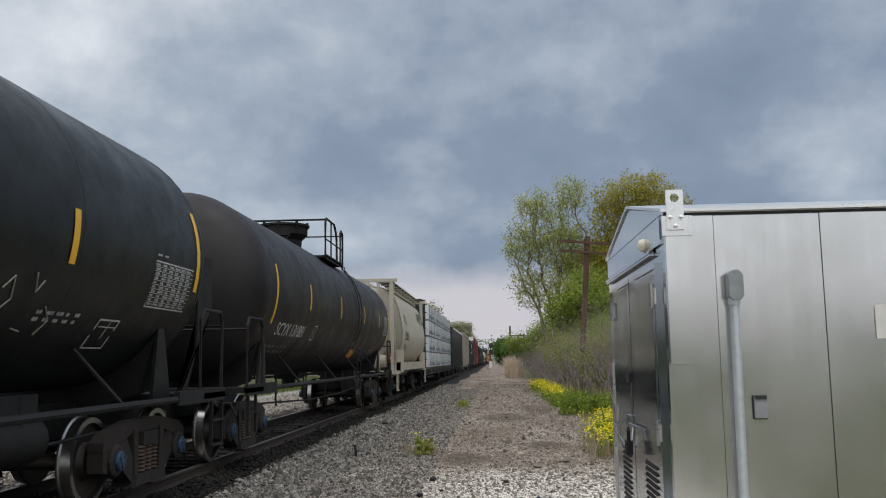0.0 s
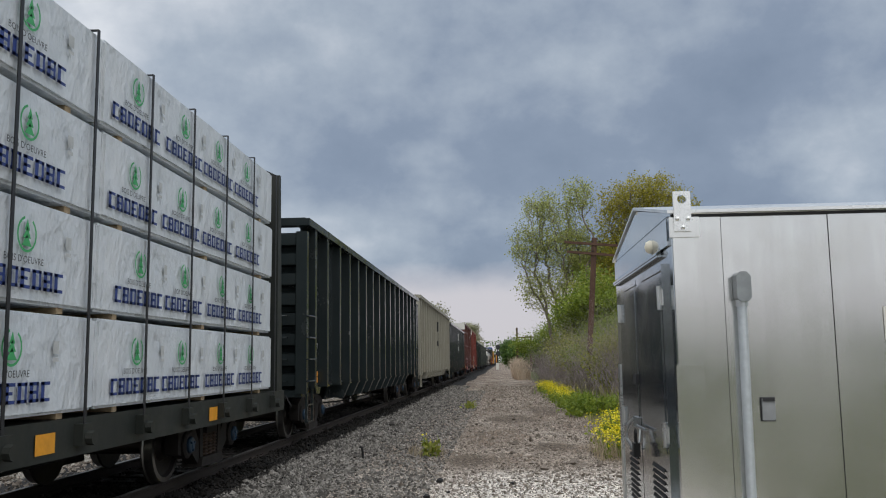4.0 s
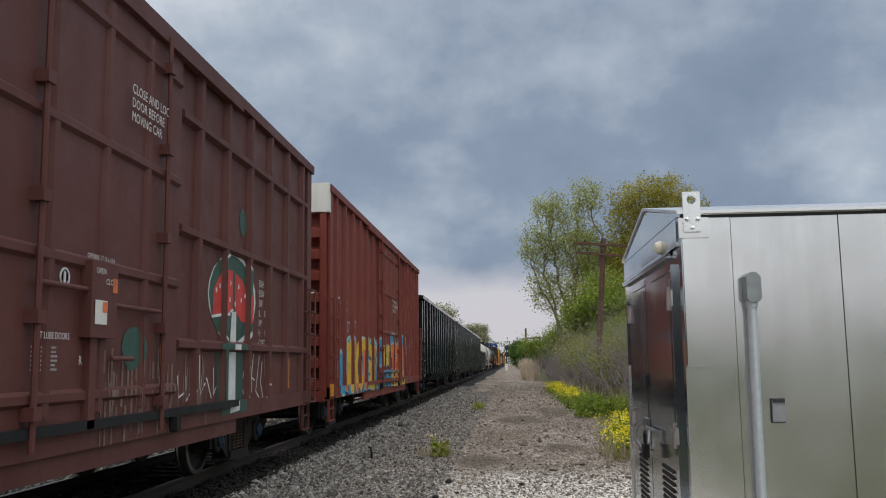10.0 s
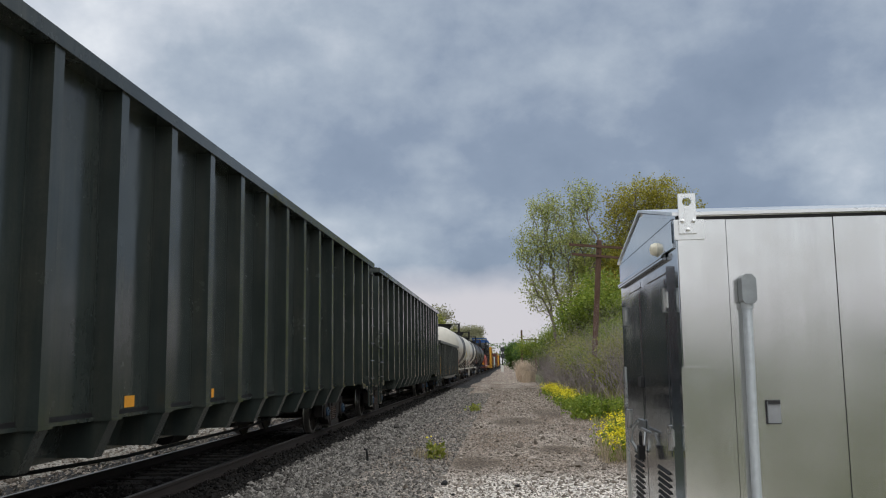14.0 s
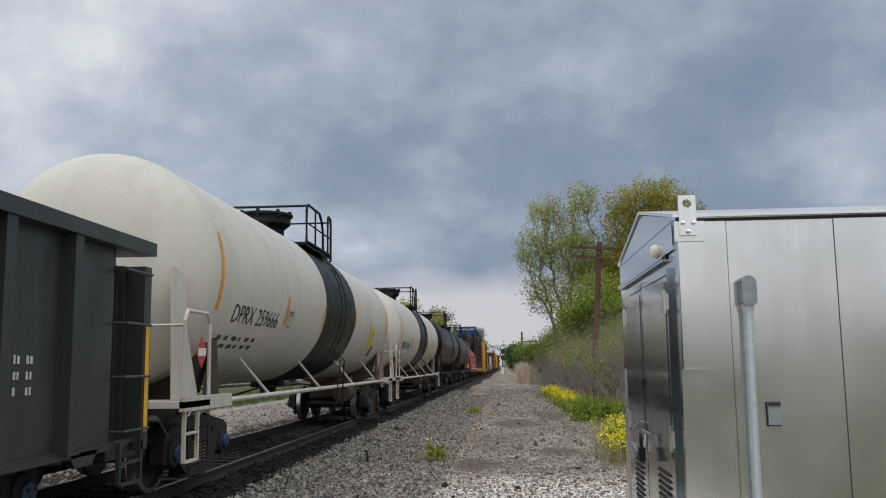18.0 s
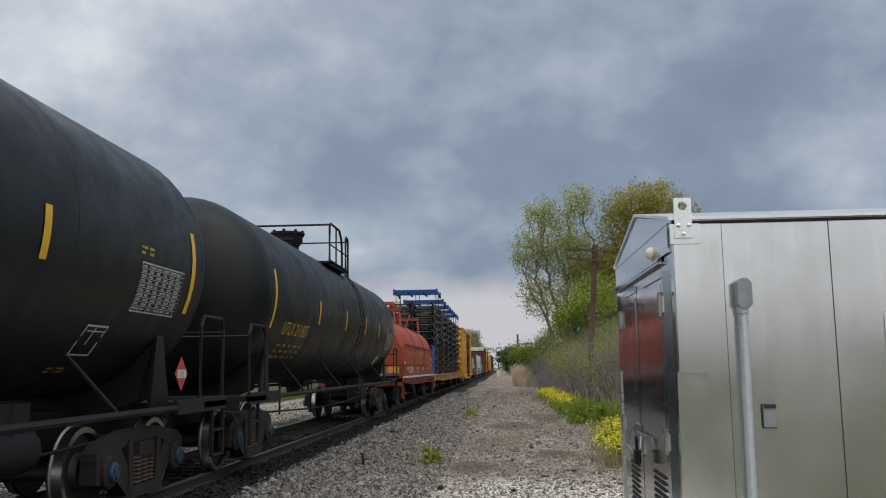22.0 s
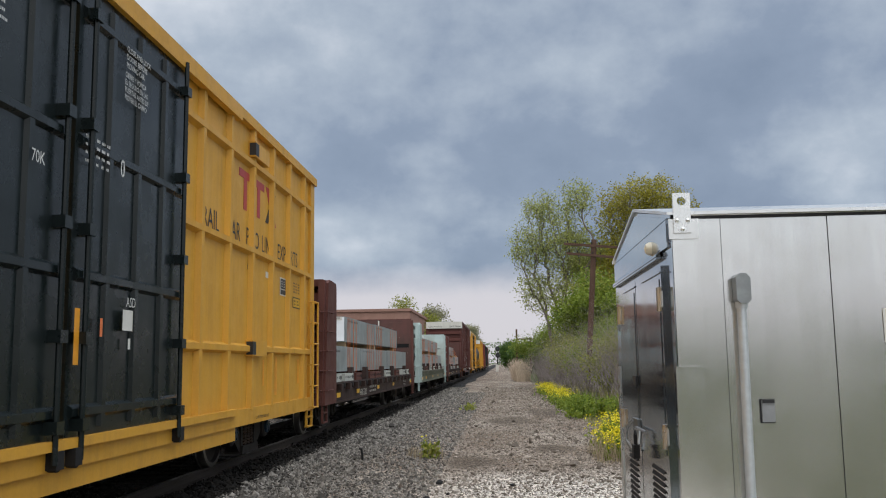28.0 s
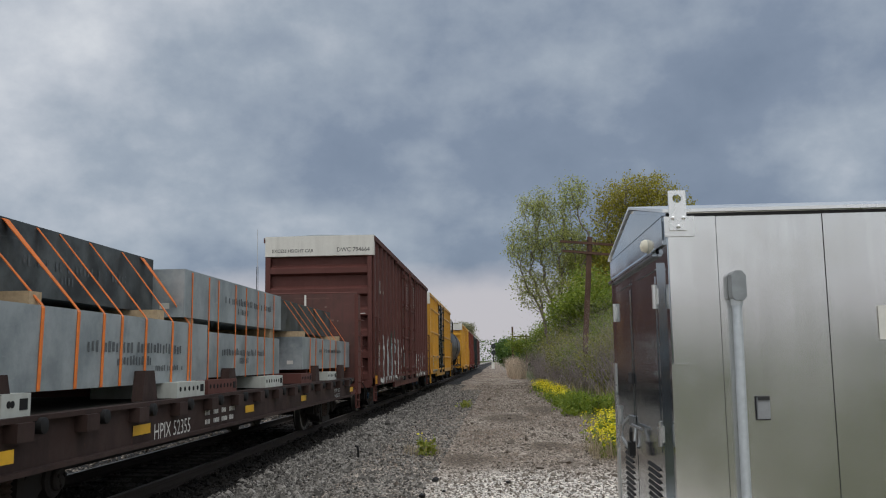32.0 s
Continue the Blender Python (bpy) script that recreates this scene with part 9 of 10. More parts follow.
for x in (-0.7525, 0.7525):
    bm = bmesh.new()
    prism(bm, [(-0.07, -0.152), (0.07, -0.152), (0.07, -0.14), (0.012, -0.12), (0.012, -0.05), (0.036, -0.035), (0.036, -0.008), (0.028, 0.0), (-0.028, 0.0), (-0.036, -0.008), (-0.036, -0.035), (-0.012, -0.05), (-0.012, -0.12), (-0.07, -0.14)], "y", -60, 1400)
    solid("rail", bm, rail_m, "rusty steel rail with a polished head", "rail", "rails", (TRACK_X + x, 0, 0))

zero = lambda px: 0.0 * px
rise = lambda px: np.array([max(0.0, bed_z(x) - GZ + 0.02) if abs(x - TRACK_X) < 3.0 else 0.0 for x in px])
scatter_stones("ballast_stones", [(-3.6, -2.3, 6.0, 60, 34000, 0.020, rise), (-2.3, -1.0, 6.5, 50, 17000, 0.017, rise)], BALLAST_M, "loose crushed grey ballast stones beside the rails", 5)
# stones at the rails: oil stain plus the train's shade in one colour
scatter_stones("stained_shaded_stones", [(-4.3, -3.5, 6.0, 60, 9000, 0.026, rise), (-5.7, -4.5, 6.5, 50, 4500, 0.026, lambda px: BT - GZ), (-6.3, -5.95, 9.0, 60, 2000, 0.026, rise)], stone_mat("oily stone with painted shade", (0.006, 0.0055, 0.005), (0.034, 0.030, 0.026), 0.5), "oil-stained ballast stones round the rails, train shade in their colour", 15)
scatter_stones("path_gravel", [(-1.5, 2.3, 7.0, 60, 36000, 0.012, zero), (-1.3, 2.4, 12.0, 60, 1800, 0.028, zero), (-11.0, -6.3, 8, 60, 11000, 0.024, rise)], stone_mat("path gravel", (0.10, 0.08, 0.062), (0.46, 0.40, 0.34), 0.5), "scattered grey gravel on the service path", 6)
# a few dark lumps and scraps lying on the pale gravel
rl = random.Random(12)
for k in range(9):
    x, y = rl.uniform(-1.0, 1.3), rl.uniform(10.2, 13.5)
    bm = bmesh.new()
    s = rl.uniform(0.025, 0.06)
    bmesh.ops.create_icosphere(bm, subdivisions=1, radius=s)
    for v in bm.verts:
        v.co *= rl.uniform(0.7, 1.2)
        v.co.z *= 0.7
    solid("coal_lump", bm, M["black_gear"], "dark stone lump lying on pale gravel", "stone", "dark lumps on the path", (x, y, ground_z(x, y) + s * 0.4))


bm = bmesh.new()
tube(bm, [(0, 0, -0.1), (0.0, 0.0, 0.12), (-0.02, 0.01, 0.20), (-0.055, 0.02, 0.21)], 0.022, 8)
solid("iron_stake", bm, M["black_gear"], "short bent black iron stake in the ballast", "stake", "", (-2.47, 15.5, ground_z(-2.47, 15.5)))


# ---- equipment cabinet ----
def aluminium(name, tone=0.62, rough=0.34, stain=0.5):
    m, nt, b = node_mat(name)
    run = tex_noise(nt, 1.0, 6, 0.62, (9, 9, 0.5))
    blot = tex_noise(nt, 1.6, 5, 0.6, shift=3)
    brush = tex_noise(nt, 60, 3, 0.6, (1, 1, 0.02))
    # mirror-finish variant: a bluish reflection cast goes into the colour
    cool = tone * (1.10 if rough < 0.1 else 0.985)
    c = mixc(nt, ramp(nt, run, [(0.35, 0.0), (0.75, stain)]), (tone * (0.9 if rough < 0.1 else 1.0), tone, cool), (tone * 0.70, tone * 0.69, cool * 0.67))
    c = mixc(nt, ramp(nt, blot, [(0.42, 0.0), (0.72, 0.6)]), c, (tone * 0.85, tone * 0.83, tone * 0.78))
    nt.links.new(c, b.inputs["Base Color"])
    b.inputs["Metallic"].default_value = 0.92
    nt.links.new(ramp(nt, blot, [(0.3, rough - 0.05), (0.75, rough + 0.12)]), b.inputs["Roughness"])
    big = tex_noise(nt, 1.1, 2, 0.4, (1, 1, 1), 6)
    c = mixc(nt, ramp(nt, brush, [(0.4, 0.0), (0.7, 0.12)]), c, (tone * 0.75, tone * 0.75, tone * 0.75))
    nt.links.new(c, b.inputs["Base Color"])
    bump(nt, b, big, 0.25 if rough > 0.2 else 0.12, 0.02)
    return m


ALU = aluminium("mill-finish aluminium", 0.80, 0.17, 0.35)
# gable end and doors: the dark reflected train is put into their tone
ALU_D = aluminium("polished door aluminium with dark reflections painted in", 0.46, 0.07, 0.15)
ALU_L = aluminium("bright aluminium trim", 0.90, 0.28, 0.3)
HANDLE = plain("worn steel handle", (0.30, 0.31, 0.31), 0.35, 0.8)
cab = thing("equipment_cabinet", "bare aluminium trackside equipment cabinet with double doors", "cabinet", "", (0, 0, 0))
X0, X1, Y0, Y1, ZE, ZR = 0.83, 3.7, 4.30, 6.42, 2.15, 2.35
YM = (Y0 + Y1) / 2
bm = bmesh.new()
prism(bm, [(Y0, GZ + 0.12), (Y1, GZ + 0.12), (Y1, ZE), (YM, ZR - 0.02), (Y0, ZE)], "x", X0 + 0.02, X1)
part("cabinet_shell", bm, ALU, cab)
bm = bmesh.new()
box(bm, X0 - 0.05, X1 + 0.1, Y0 - 0.08, Y1 + 0.08, GZ - 0.25, GZ + 0.12)
part("plinth", bm, plain("cast concrete", (0.38, 0.37, 0.35), 0.9, 0, 0.15), cab, "grey concrete footing")
# wall panels of the long side, lapped over one another
for i, (a, c) in enumerate(((X0, 1.062), (1.062, 1.565), (1.565, 2.07), (2.07, 2.57), (2.57, 3.08), (3.08, X1))):
    bm = bmesh.new()
    box(bm, a + 0.0018, c - 0.0018, Y0 - (0.006 if i % 2 else 0.010), Y0, GZ + 0.12, ZE - 0.02)
    part("wall_panel", bm, ALU, cab, bevel=0.002)
    if i:
        bm = bmesh.new()
        box(bm, a - 0.0016, a + 0.0016, Y0 - 0.005, Y0 - 0.0005, GZ + 0.12, ZE - 0.02)
        part("panel_joint", bm, M["black_gear"], cab, "dark joint between wall panels")
bm = bmesh.new()
box(bm, X0 - 0.012, X0 + 0.10, Y0 - 0.018, Y0 - 0.008, GZ + 0.12, 1.415)
box(bm, X0 - 0.012, X0 + 0.12, Y0 - 0.03, Y0 - 0.008, 1.413, 1.421)
part("corner_guard", bm, ALU, cab)
# roof of two slopes with a folded drip edge
bm = bmesh.new()
prism(bm, [(Y0 - 0.022, ZE - 0.002), (Y0 - 0.022, ZE + 0.014), (YM, ZR + 0.014), (Y1 + 0.022, ZE + 0.014), (Y1 + 0.022, ZE - 0.002), (YM, ZR - 0.002)], "x", X0 - 0.022, X1 + 0.05)
part("roof", bm, ALU_L, cab, "shallow gabled aluminium roof")
bm = bmesh.new()
box(bm, X0 - 0.006, X1, Y0 - 0.016, Y0 - 0.010, ZE - 0.022, ZE - 0.008)
part("eave_strip", bm, M["black_gear"], cab, "dark strip under the roof edge")
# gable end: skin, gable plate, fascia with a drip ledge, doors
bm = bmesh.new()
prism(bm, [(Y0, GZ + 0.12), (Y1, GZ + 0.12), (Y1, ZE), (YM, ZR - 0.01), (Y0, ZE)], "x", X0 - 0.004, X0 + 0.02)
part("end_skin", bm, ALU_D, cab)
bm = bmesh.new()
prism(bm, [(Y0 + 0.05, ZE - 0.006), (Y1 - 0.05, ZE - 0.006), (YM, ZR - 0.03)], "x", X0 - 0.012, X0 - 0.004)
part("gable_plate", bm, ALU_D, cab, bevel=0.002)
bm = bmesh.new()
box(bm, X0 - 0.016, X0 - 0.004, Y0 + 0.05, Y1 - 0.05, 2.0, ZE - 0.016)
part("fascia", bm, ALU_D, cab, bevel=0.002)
bm = bmesh.new()
prism(bm, [(X0 - 0.012, 2.02), (X0 - 0.034, 1.992), (X0 - 0.034, 1.980), (X0 - 0.012, 1.980)], "y", 4.56, Y1 - 0.06)
part("drip_hood", bm, ALU_D, cab, "narrow drip hood over the doors", bevel=0.002)
bm = bmesh.new()
box(bm, X0 - 0.030, X0 - 0.006, 4.57, Y1 - 0.07, 1.968, 1.979)
part("hood_seal", bm, ALU_D, cab)
bm = bmesh.new()
lathe(bm, [(0.0, 0.036), (-0.012, 0.036), (-0.03, 0.026), (-0.038, 0.0)], "x", (X0 - 0.016, 4.80, 2.05), 18)
part("marker_lamp", bm, plain("cream lamp glass", (0.85, 0.78, 0.62), 0.2), cab, "small round cream lamp", smooth=True)
bm = bmesh.new()
box(bm, X0 - 0.012, X0 + 0.002, Y1 - 0.07, Y1 + 0.012, GZ + 0.12, 1.415)
part("corner_guard", bm, ALU_L, cab)
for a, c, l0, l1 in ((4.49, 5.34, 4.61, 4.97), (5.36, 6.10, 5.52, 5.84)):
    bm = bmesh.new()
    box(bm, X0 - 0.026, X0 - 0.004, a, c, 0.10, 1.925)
    d = part("door", bm, ALU_D, cab, "closed aluminium door with its dark reflection in the colour", bevel=0.006)
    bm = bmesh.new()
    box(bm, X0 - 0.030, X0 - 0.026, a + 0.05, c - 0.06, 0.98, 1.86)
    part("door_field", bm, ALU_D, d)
    bm = bmesh.new()
    box(bm, X0 - 0.034, X0 - 0.026, a, c - 0.24, 1.889, 1.895)
    part("drip_strip", bm, ALU_D, d)
    hy = 4.50 if a < 5 else 6.03
    for z in (1.755, 1.075, 0.4):
        bm = bmesh.new()
        tube(bm, [(X0 - 0.038, hy, z - 0.06), (X0 - 0.038, hy, z + 0.06)], 0.014, 8)
        box(bm, X0 - 0.032, X0 - 0.024, hy - 0.03, hy + 0.03, z - 0.04, z + 0.04)
        part("hinge", bm, ALU_L, d)
    for k in range(18):
        bm = bmesh.new()
        z = 0.34 + 0.032 * k
        prism(bm, [(X0 - 0.026, z), (X0 - 0.036, z - 0.004), (X0 - 0.026, z + 0.014)], "y", l0, l1)
        part("louvre_slat", bm, M["black_gear"], d)
bm = bmesh.new()
box(bm, X0 - 0.044, X0 - 0.028, 5.36, 5.56, 1.045, 1.105)
tube(bm, [(X0 - 0.045, 5.54, 1.09), (X0 - 0.075, 5.57, 1.05), (X0 - 0.085, 5.575, 0.97), (X0 - 0.055, 5.53, 0.91)], 0.011, 8)
part("door_handle", bm, HANDLE, cab, "bent steel door handle")
bm = bmesh.new()
tube(bm, [(X0 - 0.055, 5.0, 1.062), (X0 - 0.055, 5.34, 1.062)], 0.008, 8)
tube(bm, [(X0 - 0.055, 5.2, 1.06), (X0 - 0.07, 5.16, 0.98)], 0.007, 6)
part("hasp", bm, HANDLE, cab)
bm = bmesh.new()
box(bm, X0 - 0.10, X0 - 0.065, 5.17, 5.24, 0.90, 0.975)
tube(bm, [(X0 - 0.083, 5.18, 0.97), (X0 - 0.083, 5.18, 1.03), (X0 - 0.083, 5.205, 1.05), (X0 - 0.083, 5.23, 1.03), (X0 - 0.083, 5.23, 0.97)], 0.007, 6)
part("padlock", bm, M["black_gear"], cab, "small dark padlock")
bm = bmesh.new()
box(bm, X0 - 0.045, X0 - 0.03, 5.36, 5.48, 1.30, 1.36)
part("door_catch", bm, M["letter_black"], cab)
# lifting lug bolted on a backing plate
bm = bmesh.new()
box(bm, 0.815, 0.957, Y0 - 0.020, Y0 - 0.010, 2.03, ZE - 0.022)
part("lug_plate", bm, ALU_L, cab, bevel=0.002)
bm = bmesh.new()
ring = [(0.878 + 0.022 * math.cos(a), 2.214 + 0.022 * math.sin(a)) for a in [k * math.pi / 8 for k in range(16)]]
vo_ = [bm.verts.new((x, Y0 - 0.034, z)) for x, z in ring]
# the eye is a ring of quads round the hole, the shank a plate below it
sq = []
for k in range(16):
    a = k * math.pi / 8
    m_ = max(abs(math.cos(a)), abs(math.sin(a)))
    sq.append(bm.verts.new((0.878 + 0.041 * math.cos(a) / m_, Y0 - 0.034, 2.214 + 0.039 * math.sin(a) / m_)))
fs = [bm.faces.new((vo_[k], sq[k], sq[(k + 1) % 16], vo_[(k + 1) % 16])) for k in range(16)]
ext = bmesh.ops.extrude_face_region(bm, geom=fs)
bmesh.ops.translate(bm, vec=(0, 0.014, 0), verts=[v for v in ext["geom"] if isinstance(v, bmesh.types.BMVert)])
box(bm, 0.837, 0.919, Y0 - 0.034, Y0 - 0.020, 2.058, 2.175)
part("lifting_lug", bm, ALU_L, cab, "bolted aluminium lifting lug with an eye")
for x, z in ((0.853, 2.118), (0.904, 2.118), (0.878, 2.076)):
    bm = bmesh.new()
    lathe(bm, [(Y0 - 0.034, 0.011), (Y0 - 0.042, 0.010), (Y0 - 0.045, 0.0)], "y", (x, 0, z), 10)
    part("bolt", bm, ALU_L, cab, smooth=True)
# conduit with its fitting
bm = bmesh.new()
prism(bm, [(1.103, 1.73), (1.118, 1.712), (1.155, 1.712), (1.170, 1.73), (1.170, 1.83), (1.150, 1.853), (1.122, 1.853), (1.103, 1.835)], "y", Y0 - 0.085, Y0 - 0.012)
part("conduit_fitting", bm, plain("cast grey fitting", (0.30, 0.32, 0.33), 0.5, 0.6), cab, "grey cast conduit elbow", bevel=0.008)
bm = bmesh.new()
tube(bm, [(1.132, Y0 - 0.045, 1.72), (1.128, Y0 - 0.045, 1.2), (1.124, Y0 - 0.045, GZ + 0.05)], 0.0225, 14)
part("conduit", bm, plain("galvanised conduit", (0.60, 0.645, 0.68), 0.33, 0.45, 0.10, 30), cab, "galvanised steel conduit pipe", smooth=True)
bm = bmesh.new()
lathe(bm, [(1.69, 0.024), (1.69, 0.029), (1.72, 0.029), (1.72, 0.024)], "z", (1.132, Y0 - 0.045, 0), 14)
part("conduit_collar", bm, plain("zinc collar", (0.55, 0.58, 0.6), 0.45, 0.5, 0.1, 30), cab)
bm = bmesh.new()
box(bm, 1.199, 1.267, Y0 - 0.013, Y0 - 0.008, 1.152, 1.264)
part("cover_gasket", bm, M["letter_black"], cab, "black gasket round the flap cover")
bm = bmesh.new()
box(bm, 1.204, 1.262, Y0 - 0.030, Y0 - 0.008, 1.158, 1.258)
h_ = part("outlet_cover", bm, plain("grey outlet cover", (0.26, 0.27, 0.28), 0.55, 0.2), cab, "small grey flap cover", bevel=0.006)
bm = bmesh.new()
box(bm, 1.206, 1.260, Y0 - 0.036, Y0 - 0.008, 1.246, 1.262)
part("cover_hinge", bm, M["letter_black"], h_)
panel("warning_label", lambda u, v: (1.79 + u, Y0 - 0.016, 1.52 + v), 0.2, 0.16, M["white_end"], cab, "white paper label")


# ---- telegraph pole ----
pole = thing("telegraph_pole", "old wooden telegraph pole with two sagging cross-arms", "pole", "", (0, 0, 0))
PX, PY = 3.85, 40.2
bm = bmesh.new()
tube(bm, [(PX - 0.02, PY, GZ - 0.4), (PX + 0.05, PY, 2.0), (PX + 0.25, PY, 4.6), (PX + 0.42, PY, 6.95)], 0.125, 12)
pole_m = paint("weathered pole timber", (0.090, 0.050, 0.034), 0.9, 0.6, (0.035, 0.027, 0.022), 0.0, 0.4, streak=8)
part("pole_shaft", bm, pole_m, pole, smooth=True)
for z, xl, xr, dz in ((6.72, 2.90, 5.75, -0.26), (6.28, 3.0, 5.7, -0.28)):
    bm = bmesh.new()
    v = box(bm, xl, xr, PY - 0.17, PY - 0.07, -0.055, 0.055)
    for w_ in v:
        w_.co.z += z + dz * (w_.co.x - xl) / (xr - xl) + 0.06
    part("cross_arm", bm, pole_m, pole)
    for k in range(8):
        x = xl + 0.15 + (xr - xl - 0.3) * k / 7
        zz = z + dz * (x - xl) / (xr - xl) + 0.11
        if k in (2, 5):
            continue
        bm = bmesh.new()
        lathe(bm, [(zz, 0.012), (zz + 0.05, 0.012), (zz + 0.055, 0.035), (zz + 0.10, 0.03), (zz + 0.12, 0.0)], "z", (x, PY - 0.12, 0), 8)
        part("insulator", bm, M["black_gear"], pole)
# smaller poles far down the line
for x, y, h in ((2.05, 128, 6.2), (4.0, 128, 5.0)):
    p2 = thing("telegraph_pole", "grey wooden telegraph pole far down the line", "pole", "far poles", (0, 0, 0))
    bm = bmesh.new()
    tube(bm, [(x, y, GZ - 0.3), (x, y, h)], 0.13, 8)
    part("pole_shaft", bm, pole_m, p2)
    if x > 3:
        bm = bmesh.new()
        box(bm, x - 2.0, x + 0.6, y - 0.06, y + 0.06, h - 0.3, h - 0.12)
        part("cross_arm", bm, pole_m, p2)

# ---- railway signal ----
sg = thing("railway_signal", "dark two-headed railway signal on a thin mast", "signal", "", (0, 0, 0))
SX, SY = -1.05, 172.0
bm = bmesh.new()
tube(bm, [(SX, SY, GZ - 0.2), (SX, SY, 4.6)], 0.09, 8)
part("mast", bm, M["black_gear"], sg)
for z in (4.15, 2.9):
    bm = bmesh.new()
    lathe(bm, [(SY - 0.25, 0.42), (SY - 0.2, 0.46), (SY - 0.1, 0.46)], "y", (SX + 0.05, 0, z), 16)
    box(bm, SX - 0.15, SX + 0.25, SY - 0.1, SY + 0.25, z - 0.5, z + 0.4)
    hd = part("signal_head", bm, M["letter_black"], sg)
    bm = bmesh.new()
    lathe(bm, [(SY - 0.27, 0.0), (SY - 0.26, 0.13)], "y", (SX + 0.05, 0, z), 12)
    part("lens", bm, M["graf_green"], hd)
bm = bmesh.new()
box(bm, SX - 0.35, SX + 0.2, SY - 0.9, SY - 0.3, GZ, 1.1)
part("base_case", bm, M["white_end"], sg, "white case at the mast's foot")


# ---- plants ----
def leaf_mat(name, a, c, trans=0.35):
    m, nt, b = node_mat(name)
    g = nt.nodes.new("ShaderNodeNewGeometry")
    col = mixc(nt, g.outputs["Random Per Island"], a, c)
    nt.links.new(col, b.inputs["Base Color"])
    b.inputs["Roughness"].default_value = 0.6
    tr = nt.nodes.new("ShaderNodeBsdfTranslucent")
    nt.links.new(col, tr.inputs[0])
    mx = nt.nodes.new("ShaderNodeMixShader")
    mx.inputs[0].default_value = trans
    nt.links.new(b.outputs[0], mx.inputs[1])
    nt.links.new(tr.outputs[0], mx.inputs[2])
    nt.links.new(mx.outputs[0], nt.nodes["Material Output"].inputs[0])
    return m


BARK = paint("grey-brown bark", (0.17, 0.145, 0.12), 0.9, 0.5, (0.05, 0.042, 0.035), 0.0, 0.3, streak=5)
LEAF = dict(spring=leaf_mat("young yellow-green leaves", (0.15, 0.18, 0.022), (0.40, 0.40, 0.085), 0.42), rust=leaf_mat("rusty young leaves", (0.20, 0.185, 0.020), (0.50, 0.45, 0.06), 0.45), green=leaf_mat("fresh green leaves", (0.10, 0.165, 0.014), (0.30, 0.36, 0.045), 0.42), grey=leaf_mat("grey-green opening buds", (0.21, 0.245, 0.06), (0.50, 0.52, 0.17), 0.45),
            pale=leaf_mat("pale distant leaves", (0.22, 0.22, 0.12), (0.34, 0.33, 0.20)), deep=leaf_mat("deep green leaves", (0.05, 0.11, 0.02), (0.12, 0.20, 0.035)))


class Mesher:
    """Collects plain vertex and face lists for plants."""

    def __init__(self):
        self.v, self.f = [], []

    def limb(self, pts, radii, seg=5):
        base = len(self.v)
        for i, (p, r) in enumerate(zip(pts, radii)):
            d = (pts[min(i + 1, len(pts) - 1)] - pts[max(i - 1, 0)]).normalized()
            s = d.cross(Vector((0.3, 1, 0.1))).normalized()
            o = d.cross(s)
            for k in range(seg):
                a = 2 * math.pi * k / seg
                self.v.append(tuple(p + s * (r * math.cos(a)) + o * (r * math.sin(a))))
        for i in range(len(pts) - 1):
            for k in range(seg):
                a, c = base + i * seg + k, base + i * seg + (k + 1) % seg
                self.f.append((a, c, c + seg, a + seg))

    def leaf(self, p, size, rnd):
        u = Vector((rnd.gauss(0, 1), rnd.gauss(0, 1), rnd.gauss(0, 0.7))).normalized()
        w = u.cross(Vector((rnd.gauss(0, 1), rnd.gauss(0, 1), rnd.gauss(0, 1)))).normalized()
        b = len(self.v)
        for q in (p, p + u * size * 0.5 + w * size * 0.32, p + u * size, p + u * size * 0.5 - w * size * 0.32):
            self.v.append(tuple(q))
        self.f.append((b, b + 1, b + 2, b + 3))

    def mesh(self, name, material, smooth=False):
        me = bpy.data.meshes.new(name)
        me.from_pydata(self.v, [], self.f)
        me.materials.append(material)
        return me


def grow(wood, tips, p, d, length, r, depth, rnd, up):
    """A limb that bends a little, forks and thins out."""
    pts, radii, q, dd = [p.copy()], [r], p.copy(), d.copy()
    for i in range(3):
        dd = (dd + Vector((rnd.gauss(0, 0.13), rnd.gauss(0, 0.13), rnd.gauss(0, 0.08) + up))).normalized()
        q = q + dd * (length / 3)
        pts.append(q.copy())
        radii.append(r * (1 - 0.16 * (i + 1)))
    wood.limb(pts, radii, 6 if depth > 3 else 4)
    if depth <= 1:
        tips += [pts[1], pts[2], pts[3]]
    elif depth <= 3:
        tips.append(pts[2])
    if depth == 0:
        return
    n = 3 if rnd.random() < 0.55 else 2
    for k in range(n):
        a = rnd.uniform(0, 6.283)
        side = Vector((math.cos(a), math.sin(a), 0))
        nd = (dd + side * rnd.uniform(0.35, 0.85)).normalized()
        grow(wood, tips, pts[-1] if k else q, nd, length * rnd.uniform(0.62, 0.86), radii[-1] * rnd.uniform(0.55, 0.75), depth - 1, rnd, up)
    if depth > 1 and rnd.random() < 0.8:
        a = rnd.uniform(0, 6.283)
        nd = (dd + Vector((math.cos(a), math.sin(a), 0.1)) * 1.0).normalized()
        grow(wood, tips, pts[2], nd, length * 0.6, radii[2] * 0.5, depth - 2, rnd, up)


